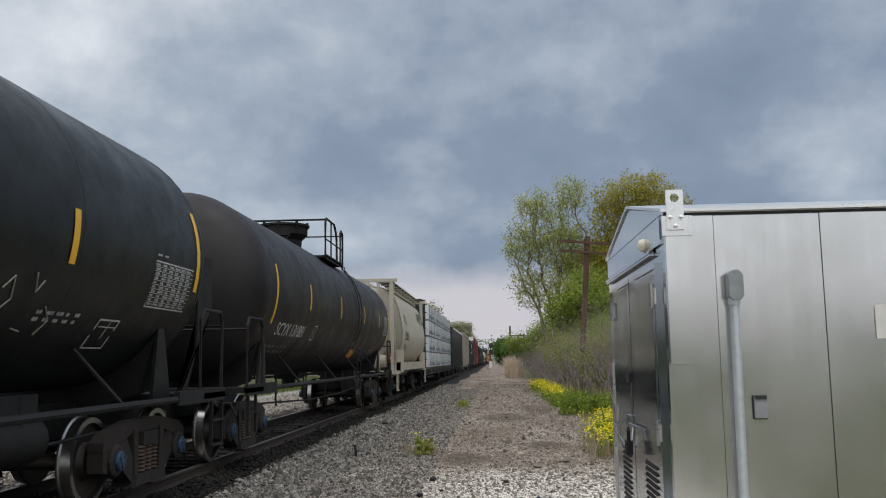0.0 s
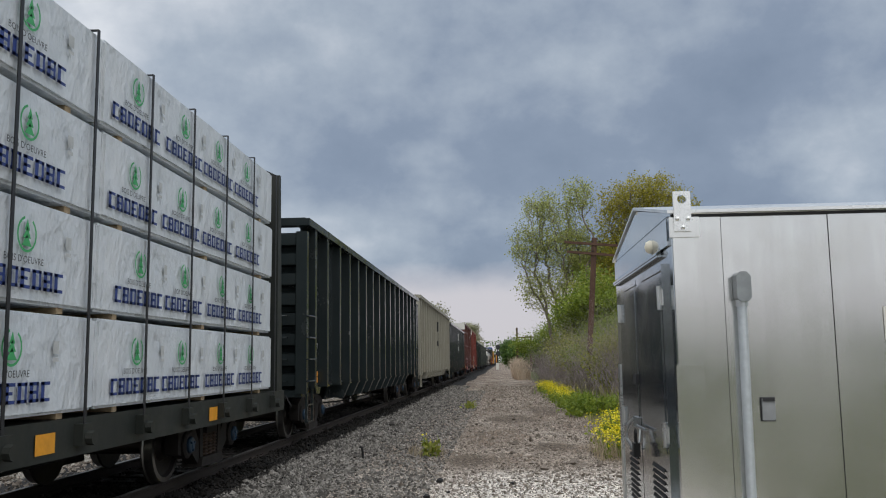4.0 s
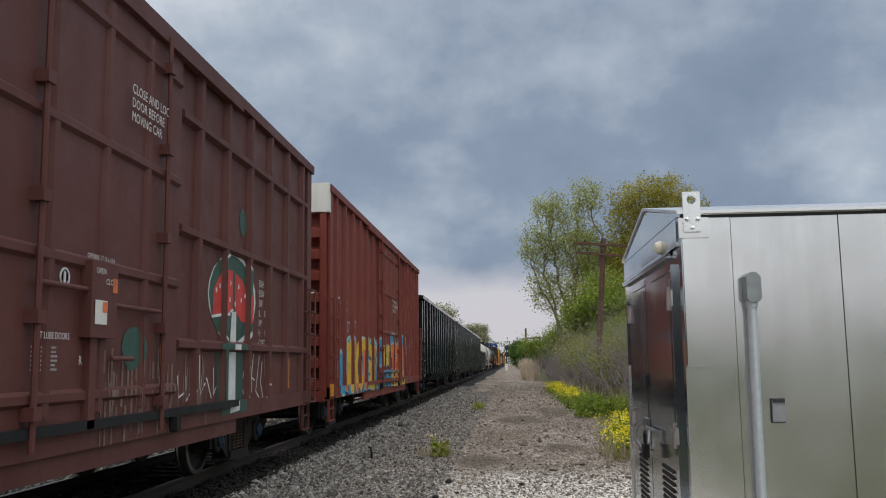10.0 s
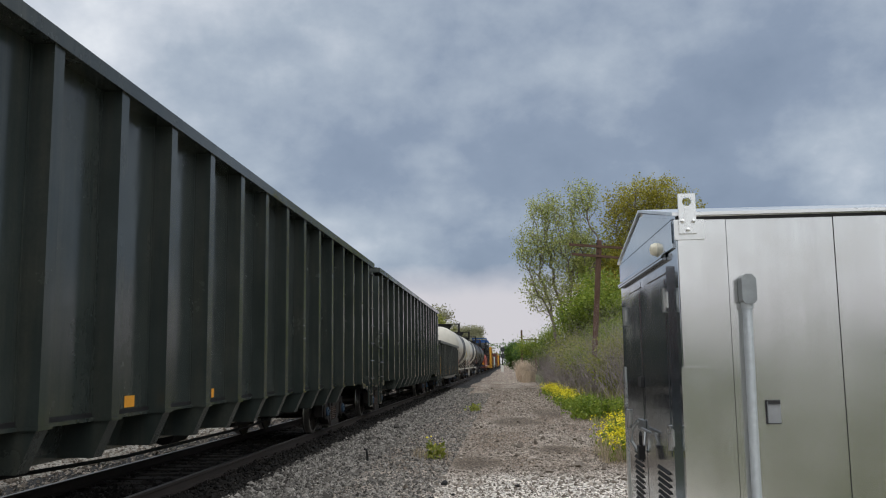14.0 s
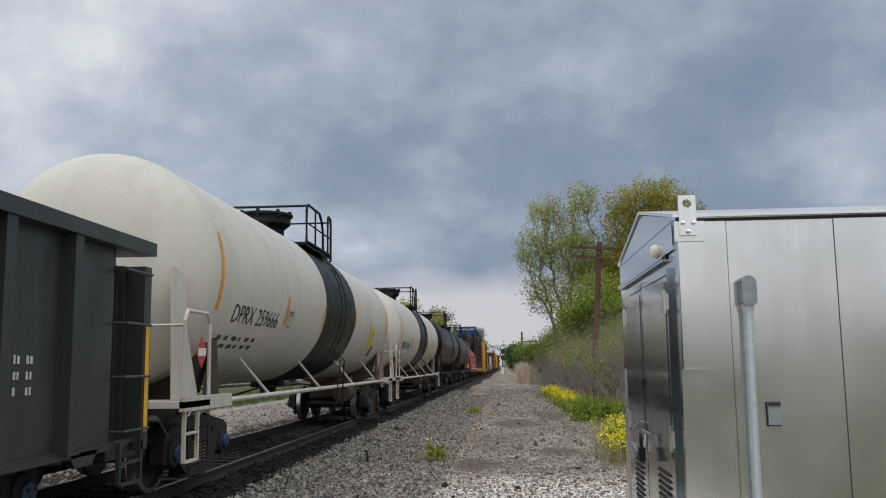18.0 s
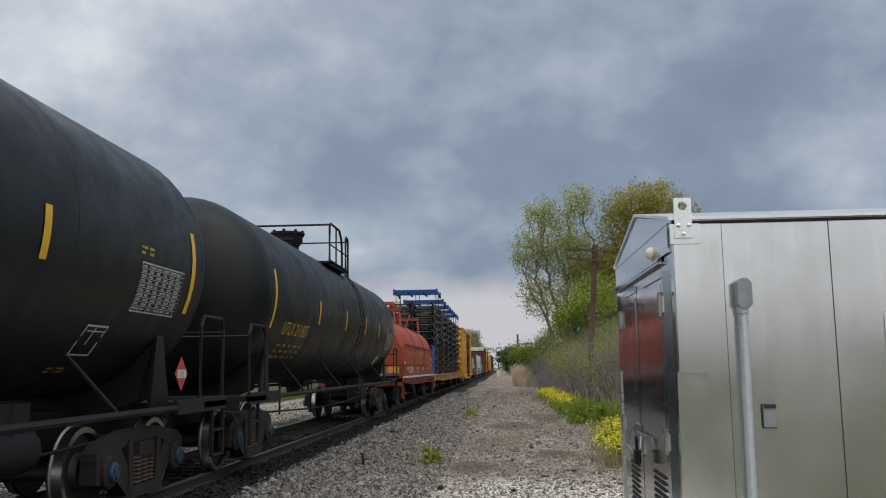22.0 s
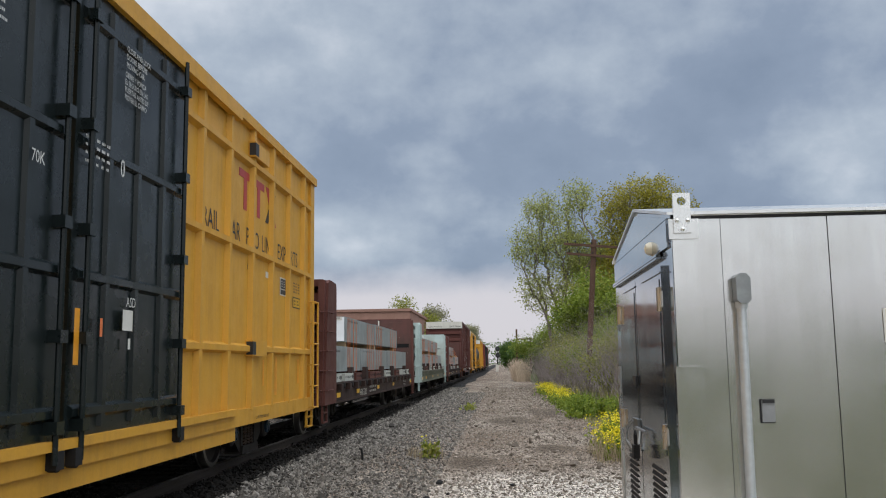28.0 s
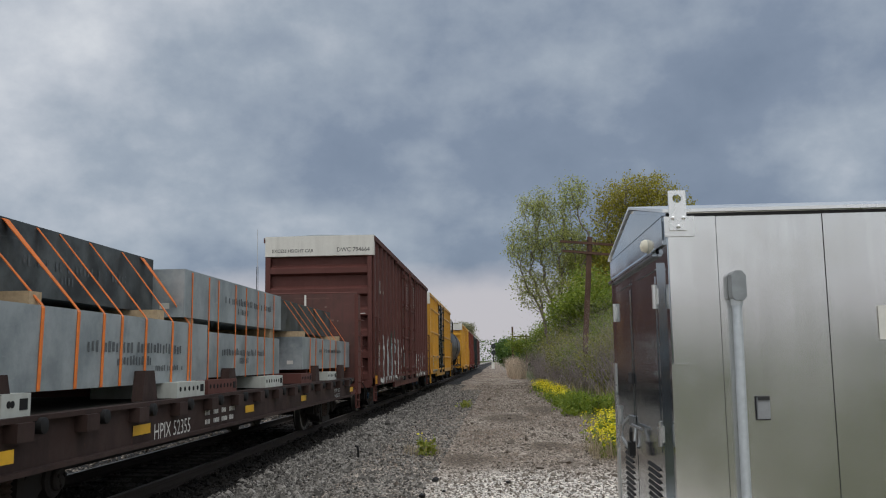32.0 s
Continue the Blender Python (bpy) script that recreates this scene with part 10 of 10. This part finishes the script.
def tree(x, y, h, leaf, per_tip, size, seed, depth=5, label="", trunk=0.2, lean=(0, 0), half=3.0, up=0.06, stems=1, fluff=0.45, group="trees beside the track"):
    rnd = random.Random(seed)
    wood, tips = Mesher(), []
    for s in range(stems):
        d = Vector((lean[0] + rnd.gauss(0, 0.10) + (0.35 * (s - (stems - 1) / 2) if stems > 1 else 0), lean[1] + rnd.gauss(0, 0.1), 1)).normalized()
        grow(wood, tips, Vector((0.25 * s, 0, -0.2)), d, 1.0, trunk / h, depth, rnd, up)
    k = h / max(v[2] for v in wood.v)
    tx = sorted(p.x for p in tips)
    n = len(tx)
    wide = half / max(0.1, 0.5 * (tx[int(n * 0.96)] - tx[int(n * 0.04)]))
    wood.v = [(v[0] * wide, v[1] * wide, v[2] * k) for v in wood.v]
    t = thing("tree", label, "tree", group, (x, y, GZ))
    part("trunk", wood.mesh("trunk", BARK), None, t)
    crown = Mesher()
    for p in tips:
        q = Vector((p.x * wide, p.y * wide, p.z * k))
        for i in range(per_tip):
            crown.leaf(q + Vector((rnd.gauss(0, fluff), rnd.gauss(0, fluff), rnd.gauss(0, fluff))), size * rnd.uniform(0.6, 1.35), rnd)
    part("crown", crown.mesh("crown", LEAF[leaf]), None, t, "loose airy crown of small leaves")
    return t


def lobed_tree(x, y, foot, fork, lobes, count, leaf, per_tip, size, seed, label, fluff=0.22, stems=()):
    """A tree whose limbs reach out into rounded lobes (x, z, half width, half height) of its crown."""
    rnd = random.Random(seed)
    nodes, parent, far = [], [], []

    def grown(p, par):
        nodes.append(p)
        parent.append(par)
        far.append(0.0 if par < 0 else far[par] + math.dist(p, nodes[par]))
        return len(nodes) - 1

    k = grown((foot, 0.0, -0.2), -1)
    for i in range(1, 7):
        k = grown((foot + (fork[0] - foot) * i / 6 + rnd.gauss(0, 0.06), rnd.gauss(0, 0.06), fork[1] * i / 6), k)
    for sx, tx, tz in stems:          # leaning side stems from the ground
        k = grown((sx, rnd.gauss(0, 0.5), -0.2), -1)
        for i in range(1, 6):
            k = grown((sx + (tx - sx) * i / 5 + rnd.gauss(0, 0.08), nodes[k][1] + rnd.gauss(0, 0.08), tz * i / 5), k)
    area = sum(l[2] * l[3] for l in lobes)
    goal = []
    for lx, lz, rx, rz in lobes:
        for i in range(int(count * rx * rz / area)):
            v = Vector((rnd.gauss(0, 1), rnd.gauss(0, 1), rnd.gauss(0, 1))).normalized() * rnd.random() ** 0.45
            goal.append((lx + v.x * rx, v.y * rx * 0.95, lz + v.z * rz))
    goal = np.array(goal)
    # every point joins the limb that reaches it by the shortest way from the ground
    best, link = np.full(len(goal), 1e9), np.zeros(len(goal), int)
    todo = np.ones(len(goal), bool)
    done = 0
    while todo.any():
        while done < len(nodes):
            c = np.linalg.norm(goal - np.array(nodes[done]), axis=1) + 0.55 * far[done] + (0.0 if nodes[done][2] > 2.0 else 4.0)
            better = c < best
            best[better], link[better] = c[better], done
            done += 1
        i = int(np.argmin(np.where(todo, best, 1e9)))
        todo[i] = False
        grown(tuple(goal[i]), int(link[i]))
    weight = [1] * len(nodes)
    for i in range(len(nodes) - 1, -1, -1):
        if parent[i] >= 0:
            weight[parent[i]] += weight[i]
    wood, crown = Mesher(), Mesher()
    for i, p in enumerate(nodes):
        if parent[i] < 0:
            continue
        a, c = Vector(nodes[parent[i]]), Vector(p)
        m = (a + c) / 2 + Vector((rnd.gauss(0, 0.03), rnd.gauss(0, 0.03), rnd.gauss(0, 0.03)))
        r = lambda n: 0.0068 * n ** 0.5
        ra, rc = min(r(weight[parent[i]]), r(weight[i]) * 1.5), r(weight[i])
        wood.limb([a, m, c], [ra, (ra + rc) / 2, rc], 6 if weight[i] > 20 else 4)
        if weight[i] < 30 and c.z > 2.0:
            for j in range(per_tip):
                q = a.lerp(c, rnd.uniform(0.2, 1.1))
                crown.leaf(q + Vector((rnd.gauss(0, fluff), rnd.gauss(0, fluff), rnd.gauss(0, fluff))), size * rnd.uniform(0.6, 1.35), rnd)
    t = thing("tree", label, "tree", "trees beside the track", (x, y, GZ))
    part("trunk", wood.mesh("trunk", BARK), None, t)
    part("crown", crown.mesh("crown", LEAF[leaf]), None, t, "loose airy crown of small leaves")
    return t


lobed_tree(4.5, 61, 0.4, (-0.1, 6.0), [(0.9, 12.9, 1.35, 1.45), (-1.3, 12.2, 1.7, 1.3), (-2.6, 9.6, 1.5, 1.8), (-0.4, 10.0, 2.1, 2.4), (-2.1, 6.7, 1.4, 1.6), (-0.1, 6.6, 1.8, 2.0), (1.5, 8.8, 1.4, 2.1)], 1100, "grey", 24, 0.125, 5, "tall round-crowned tree with grey-green opening leaves", stems=((-0.2, -2.0, 6.0), (0.1, -1.2, 7.0), (0.9, 1.3, 8.0)))
lobed_tree(8.9, 60, 0.8, (0.2, 6.5), [(-0.1, 12.7, 2.0, 1.3), (-1.0, 11.2, 1.6, 1.6), (1.5, 13.1, 1.9, 1.2), (-1.3, 8.0, 1.6, 2.4), (2.6, 11.2, 2.2, 2.4), (0.8, 8.6, 1.8, 2.6)], 900, "rust", 32, 0.135, 15, "dense tree with rusty yellow-green young leaves")
tree(7.4, 64, 11.6, "spring", 4, 0.17, 21, 6, "broad tree with fresh yellow-green leaves", 0.32 * 12, half=2.6, fluff=0.24, stems=2, up=0.1)
tree(5.2, 57, 6.8, "spring", 4, 0.17, 27, 6, "young tree with yellow-green leaves", 0.20 * 9, half=2.0, fluff=0.32)
tree(7.4, 54, 7.4, "green", 5, 0.17, 33, 6, "young tree with bright green leaves", 0.20 * 9, half=2.3, fluff=0.32)
tree(9.6, 52, 7.6, "green", 5, 0.17, 35, 6, "young tree with bright green leaves", 0.20 * 8, half=2.2, fluff=0.32)
tree(5.9, 60, 7.0, "green", 5, 0.17, 39, 6, "young tree with bright green leaves", 0.17 * 8, half=2.2, fluff=0.32)
tree(3.4, 78, 4.8, "green", 12, 0.13, 42, 5, "small bright green roadside tree", 0.10 * 5, half=1.6, fluff=0.35)
tree(2.0, 196, 5.0, "deep", 30, 0.36, 45, 4, "rounded deep green bush by the far path", 0.2 * 5, half=2.2, up=0.0, fluff=0.7, stems=3)
tree(5.5, 188, 5.0, "deep", 30, 0.4, 46, 4, "rounded deep green bush by the far path", 0.2 * 5, half=2.4, up=0.0, fluff=0.7, stems=3)
for k, (x, y, h) in enumerate(((4.9, 37, 2.6), (5.6, 42, 3.4), (4.6, 46, 2.6), (6.2, 47, 4.2), (4.4, 52, 3.0))):
    tree(x, y, h, "green" if k % 2 else "spring", 4, 0.11, 60 + k, 5, "low leafy shrub at the edge of the thicket", 0.10 * h, half=0.45 * h, fluff=0.28, stems=4, up=0.02, group="shrubs along the path")
# trees beyond the train
for x, y, h, leaf, n, sz, seed in ((-15.6, 112, 10.2, "spring", 16, 0.26, 51), (-13.5, 150, 11.2, "pale", 12, 0.34, 52), (-18.5, 165, 10.5, "pale", 12, 0.34, 53), (-11.6, 300, 15.6, "pale", 7, 0.5, 54), (-14.5, 320, 15.0, "pale", 7, 0.5, 55), (-40, 140, 9.0, "deep", 14, 0.35, 56), (-52, 150, 10.0, "spring", 14, 0.35, 57), (-30, 90, 4.6, "deep", 16, 0.3, 58)):
    tree(x, y, h, leaf, n, sz, seed, 5, "leafy tree standing beyond the tracks" if leaf != "pale" else "pale half-bare tree beyond the tracks", 0.25 * h, half=0.36 * h, fluff=0.5, group="trees beyond the train")


def blades(name, label, category, spots, material, seed, kind="stuff", width=0.012, bend=0.35):
    """Upright thin stalks: spots of (x, y, spread x, spread y, count, height)."""
    rnd = random.Random(seed)
    v, f = [], []
    for cx, cy, sx, sy, n, h in spots:
        for k in range(n):
            x, y = cx + rnd.uniform(-sx, sx), cy + rnd.uniform(-sy, sy)
            z = ground_z(x, y)
            hh = h * rnd.uniform(0.55, 1.15)
            a = rnd.uniform(0, 6.283)
            bx, by = bend * hh * rnd.uniform(0.1, 1.0) * math.cos(a), bend * hh * rnd.uniform(0.1, 1.0) * math.sin(a)
            wx, wy = width * math.cos(a + 1.57), width * math.sin(a + 1.57)
            b = len(v)
            v += [(x - wx, y - wy, z - 0.02), (x + wx, y + wy, z - 0.02), (x + wy, y - wx, z - 0.02), (x + bx * 0.4 - wx * 0.8, y + by * 0.4 - wy * 0.8, z + hh * 0.6), (x + bx * 0.4 + wx * 0.8, y + by * 0.4 + wy * 0.8, z + hh * 0.6), (x + bx * 0.4 + wy, y + by * 0.4 - wx, z + hh * 0.6), (x + bx, y + by, z + hh)]
            f += [(b, b + 1, b + 4, b + 3), (b + 1, b + 2, b + 5, b + 4), (b + 2, b, b + 3, b + 5), (b + 3, b + 4, b + 6), (b + 4, b + 5, b + 6), (b + 5, b + 3, b + 6)]
    me = bpy.data.meshes.new(name)
    me.from_pydata(v, [], f)
    me.materials.append(material)
    return tagged(new(name, me), label, category, kind=kind)


def stalk_mat(name, a, c):
    return leaf_mat(name, a, c, 0.2)


# bare thicket, dry reeds, flowers and turf
rb = random.Random(3)
brush = Mesher()
for k in range(230):
    u = k / 230
    y = 25 + 46 * u + rb.uniform(-1, 1)
    x = 2.75 + 0.02 * max(0.0, 50 - y) + abs(rb.gauss(0, 1.5)) + (0.9 if y < 38 else 0.0)
    h = (2.1 + 1.7 * smooth_step(2.8, 5.0, x)) * rb.uniform(0.75, 1.2)
    for j in range(4):
        a = rb.uniform(0, 6.283)
        grow(brush, [], Vector((x + rb.gauss(0, 0.2), y + rb.gauss(0, 0.4), GZ)), Vector((0.6 * math.cos(a), 0.6 * math.sin(a), 1)).normalized(), h * 0.42, 0.013, 3, rb, 0.02)
tagged(new("thicket", brush.mesh("thicket", stalk_mat("bare twigs", (0.17, 0.135, 0.125), (0.40, 0.34, 0.33)))), "bare grey-purple twig thicket along the path", "thicket", kind="stuff")
blades("thicket_undergrowth", "low green-brown undergrowth beneath the thicket", "undergrowth", [(5.0, 24 + k * 5, 2.2, 4, 160, 0.7) for k in range(9)], stalk_mat("undergrowth stalks", (0.16, 0.17, 0.045), (0.34, 0.29, 0.13)), 4, width=0.016, bend=0.7)
blades("dry_reeds", "tall pale dry reeds at the path's edge", "reeds", [(1.5 + 0.25 * math.sin(k * 2.1) + 0.02 * k, 78 + k * 1.6, 0.35 + 0.3 * math.sin(k * 1.3) ** 2, 1.6, 150, 1.25 + 0.75 * math.sin(k * 0.9 + 0.4) ** 2) for k in range(18)], stalk_mat("dry reed stalks", (0.55, 0.43, 0.31), (0.78, 0.66, 0.52)), 5, width=0.016, bend=0.5)
blades("turf", "rough green grass beyond the tracks", "grass", [(-13.5, 14 + k * 6, 1.6, 4, 420, 0.5) for k in range(12)], stalk_mat("grass blades", (0.05, 0.10, 0.015), (0.17, 0.22, 0.05)), 6, width=0.02, bend=0.5)
blades("verge_grass", "short mixed grass on the verge of the path", "grass", [(2.75, 14 + k * 3.2, 0.5, 2.0, 150, 0.16) for k in range(14)], stalk_mat("verge grass", (0.20, 0.22, 0.05), (0.44, 0.38, 0.18)), 7, width=0.009, bend=0.6)
GREEN_ST = stalk_mat("flower stalks", (0.13, 0.22, 0.02), (0.30, 0.40, 0.05))
YELLOW_FL = leaf_mat("yellow flower heads", (0.72, 0.58, 0.01), (0.88, 0.78, 0.04), 0.3)


def clump(name, label, x, y, sx, sy, stalks, h, flowers, seed, leafy=5, leaf="green"):
    """A weed clump: bent stalks with leaves, and flower heads of tiny petals."""
    rnd = random.Random(seed)
    t = thing(name, label, "weed" if not flowers else "flowers", "weeds along the path", (x, y, 0))
    st, lf, fl = Mesher(), Mesher(), Mesher()
    for k in range(stalks):
        px, py = rnd.gauss(0, sx * 0.5), rnd.gauss(0, sy * 0.5)
        z = ground_z(x + px, y + py)
        hh = h * rnd.uniform(0.6, 1.1)
        tip = Vector((px + rnd.gauss(0, 0.12 * h), py + rnd.gauss(0, 0.12 * h), z + hh))
        p0 = Vector((px, py, z - 0.02))
        mid = p0.lerp(tip, 0.55) + Vector((rnd.gauss(0, 0.03), rnd.gauss(0, 0.03), 0))
        st.limb([p0, mid, tip], [0.007, 0.006, 0.004], 3)
        for i in range(leafy):
            lf.leaf(p0.lerp(tip, rnd.uniform(0.1, 0.85)), 0.11 * rnd.uniform(0.6, 1.3), rnd)
        for i in range(flowers):
            fl.leaf(tip + Vector((rnd.gauss(0, 0.06), rnd.gauss(0, 0.06), rnd.gauss(0, 0.05))), 0.045 * rnd.uniform(0.7, 1.4), rnd)
    part("stalk_tuft", st.mesh("stalk_tuft", GREEN_ST), None, t)["kind"] = "stuff"
    part("leafage", lf.mesh("leafage", LEAF[leaf]), None, t)["kind"] = "stuff"
    if flowers:
        part("blossom", fl.mesh("blossom", YELLOW_FL), None, t, "bright yellow blossom")["kind"] = "stuff"
    return t


clump("wild_flowers", "bushy clump of yellow wild flowers on the verge", 2.25, 16.6, 0.5, 1.5, 190, 0.42, 8, 1)
clump("wild_flowers", "bushy clump of yellow wild flowers on the verge", 2.45, 18.6, 0.5, 1.3, 120, 0.52, 8, 2)
clump("wild_flowers", "low drift of yellow wild flowers on the verge", 2.35, 38.0, 0.5, 4.5, 150, 0.50, 10, 3)
clump("wild_flowers", "low drift of yellow wild flowers on the verge", 2.3, 47.0, 0.5, 5.0, 160, 0.5, 12, 4)
clump("weed_clump", "lush green weed clump on the verge", 2.35, 27.5, 0.45, 1.2, 150, 0.72, 0, 5, 11)
clump("weed_clump", "lush green weed clump on the verge", 3.15, 27.0, 0.4, 1.0, 90, 0.62, 0, 6, 11)
clump("weed_clump", "lush green weed clump on the verge", 2.2, 32.0, 0.4, 1.8, 90, 0.5, 3, 7, 9)
clump("weed_clump", "small yellow-green weed growing in the gravel", -1.36, 16.2, 0.12, 0.16, 13, 0.36, 1, 8, 6, "spring")
clump("weed_clump", "tiny yellow-green weed growing in the gravel", -1.15, 32.0, 0.3, 0.6, 20, 0.25, 0, 9, 5, "spring")
blades("dry_tuft", "dry pale grass tuft round a weed", "grass", [(-1.45, 16.3, 0.35, 0.3, 60, 0.22), (1.75, 16.0, 0.2, 0.9, 140, 0.4)], stalk_mat("dry grass", (0.30, 0.24, 0.15), (0.46, 0.38, 0.25)), 8, width=0.005, bend=0.6)

# ---- beyond the train: a low brick building and a thin radio mast ----
bld = thing("brick_building", "low brown brick building beyond the tracks", "building", "", (-19.5, 96, GZ))
brick_m = paint("brown brick", (0.30, 0.175, 0.140), 0.9, 0.4, (0.20, 0.12, 0.10), 0.0, 0.2)
bm = bmesh.new()
box(bm, 0, 9.5, 0, 22, 0, 7.4)
part("wall", bm, brick_m, bld)
bm = bmesh.new()
box(bm, -0.15, 9.65, -0.15, 22.15, 7.4, 7.7)
part("parapet", bm, brick_m, bld)
for k in range(4):
    for z in (1.2, 4.4):
        bm = bmesh.new()
        box(bm, 0.9 + k * 2.2, 2.1 + k * 2.2, -0.06, 0.02, z, z + 1.8)
        w = part("window", bm, M["letter_black"], bld)
        bm = bmesh.new()
        box(bm, 0.8 + k * 2.2, 2.2 + k * 2.2, -0.12, 0.02, z - 0.15, z)
        part("sill", bm, M["beige_dark"], w)
mast = thing("radio_mast", "thin grey radio mast beyond the tracks", "mast", "", (-33.2, 120, GZ))
bm = bmesh.new()
for dx, dy in ((0.15, 0), (-0.08, 0.13), (-0.08, -0.13)):
    tube(bm, [(dx, dy, 0), (dx * 0.8, dy * 0.8, 15.0)], 0.03, 5)
part("lattice_mast", bm, M["black_gear"], mast)
bm = bmesh.new()
tube(bm, [(0, 0, 14.5), (0, 0, 20.3)], 0.035, 6)
part("antenna", bm, M["label_grey"], mast)

# woods that close the place behind and to the sides, far off
def far_woods(name, spots, seed):
    rnd = random.Random(seed)
    cr = Mesher()
    for x, y, r, h in spots:
        for k in range(420):
            a, q = rnd.uniform(0, 6.283), math.sqrt(rnd.random())
            zz = h * rnd.random()
            w = r * (1 - 0.6 * (zz / h) ** 2)
            cr.leaf(Vector((x + w * q * math.cos(a), y + w * q * math.sin(a), GZ + zz)), 1.5 * rnd.uniform(0.6, 1.3), rnd)
    me = cr.mesh(name, LEAF["deep"])
    tagged(new(name, me), "distant green woods round the place", "woods", kind="stuff")


far_woods("far_woods", [(-76 + k * 10, -85 + 5 * math.sin(k * 1.7), 7.5, 4.2 + 1.2 * math.sin(k * 2.3)) for k in range(17)] + [(58 + 4 * math.sin(k), -30 + k * 11, 7, 10 + 2 * math.sin(k * 1.3)) for k in range(14)] + [(-95 + 6 * math.sin(k * 2), 20 + k * 14, 8, 9 + 2 * math.sin(k * 1.9)) for k in range(16)] + [(-150 + k * 20, 620, 16, 13 + 3 * math.sin(k * 1.1)) for k in range(18)], 77)


# ---- what moves: the train rolls towards the camera and past it, slowing a little ----
SPEED = [(0, 14.010), (8, 13.787), (16, 13.613), (24, 13.332), (32, 13.068)]


def rolled(t):
    s = 0.0
    for (t0, v0), (t1, v1) in zip(SPEED, SPEED[1:]):
        if t <= t0:
            break
        d = min(t, t1) - t0
        s += v0 * d + (v1 - v0) / (t1 - t0) * d * d / 2
    return s


def motions():
    times = (0, 4, 8, 12, 16, 20, 24, 28, 32)
    for ob, q, z, turn in CARS:
        walk(ob, [(t, pose(TRACK_X, q - rolled(t), z)) for t in times])


motions()
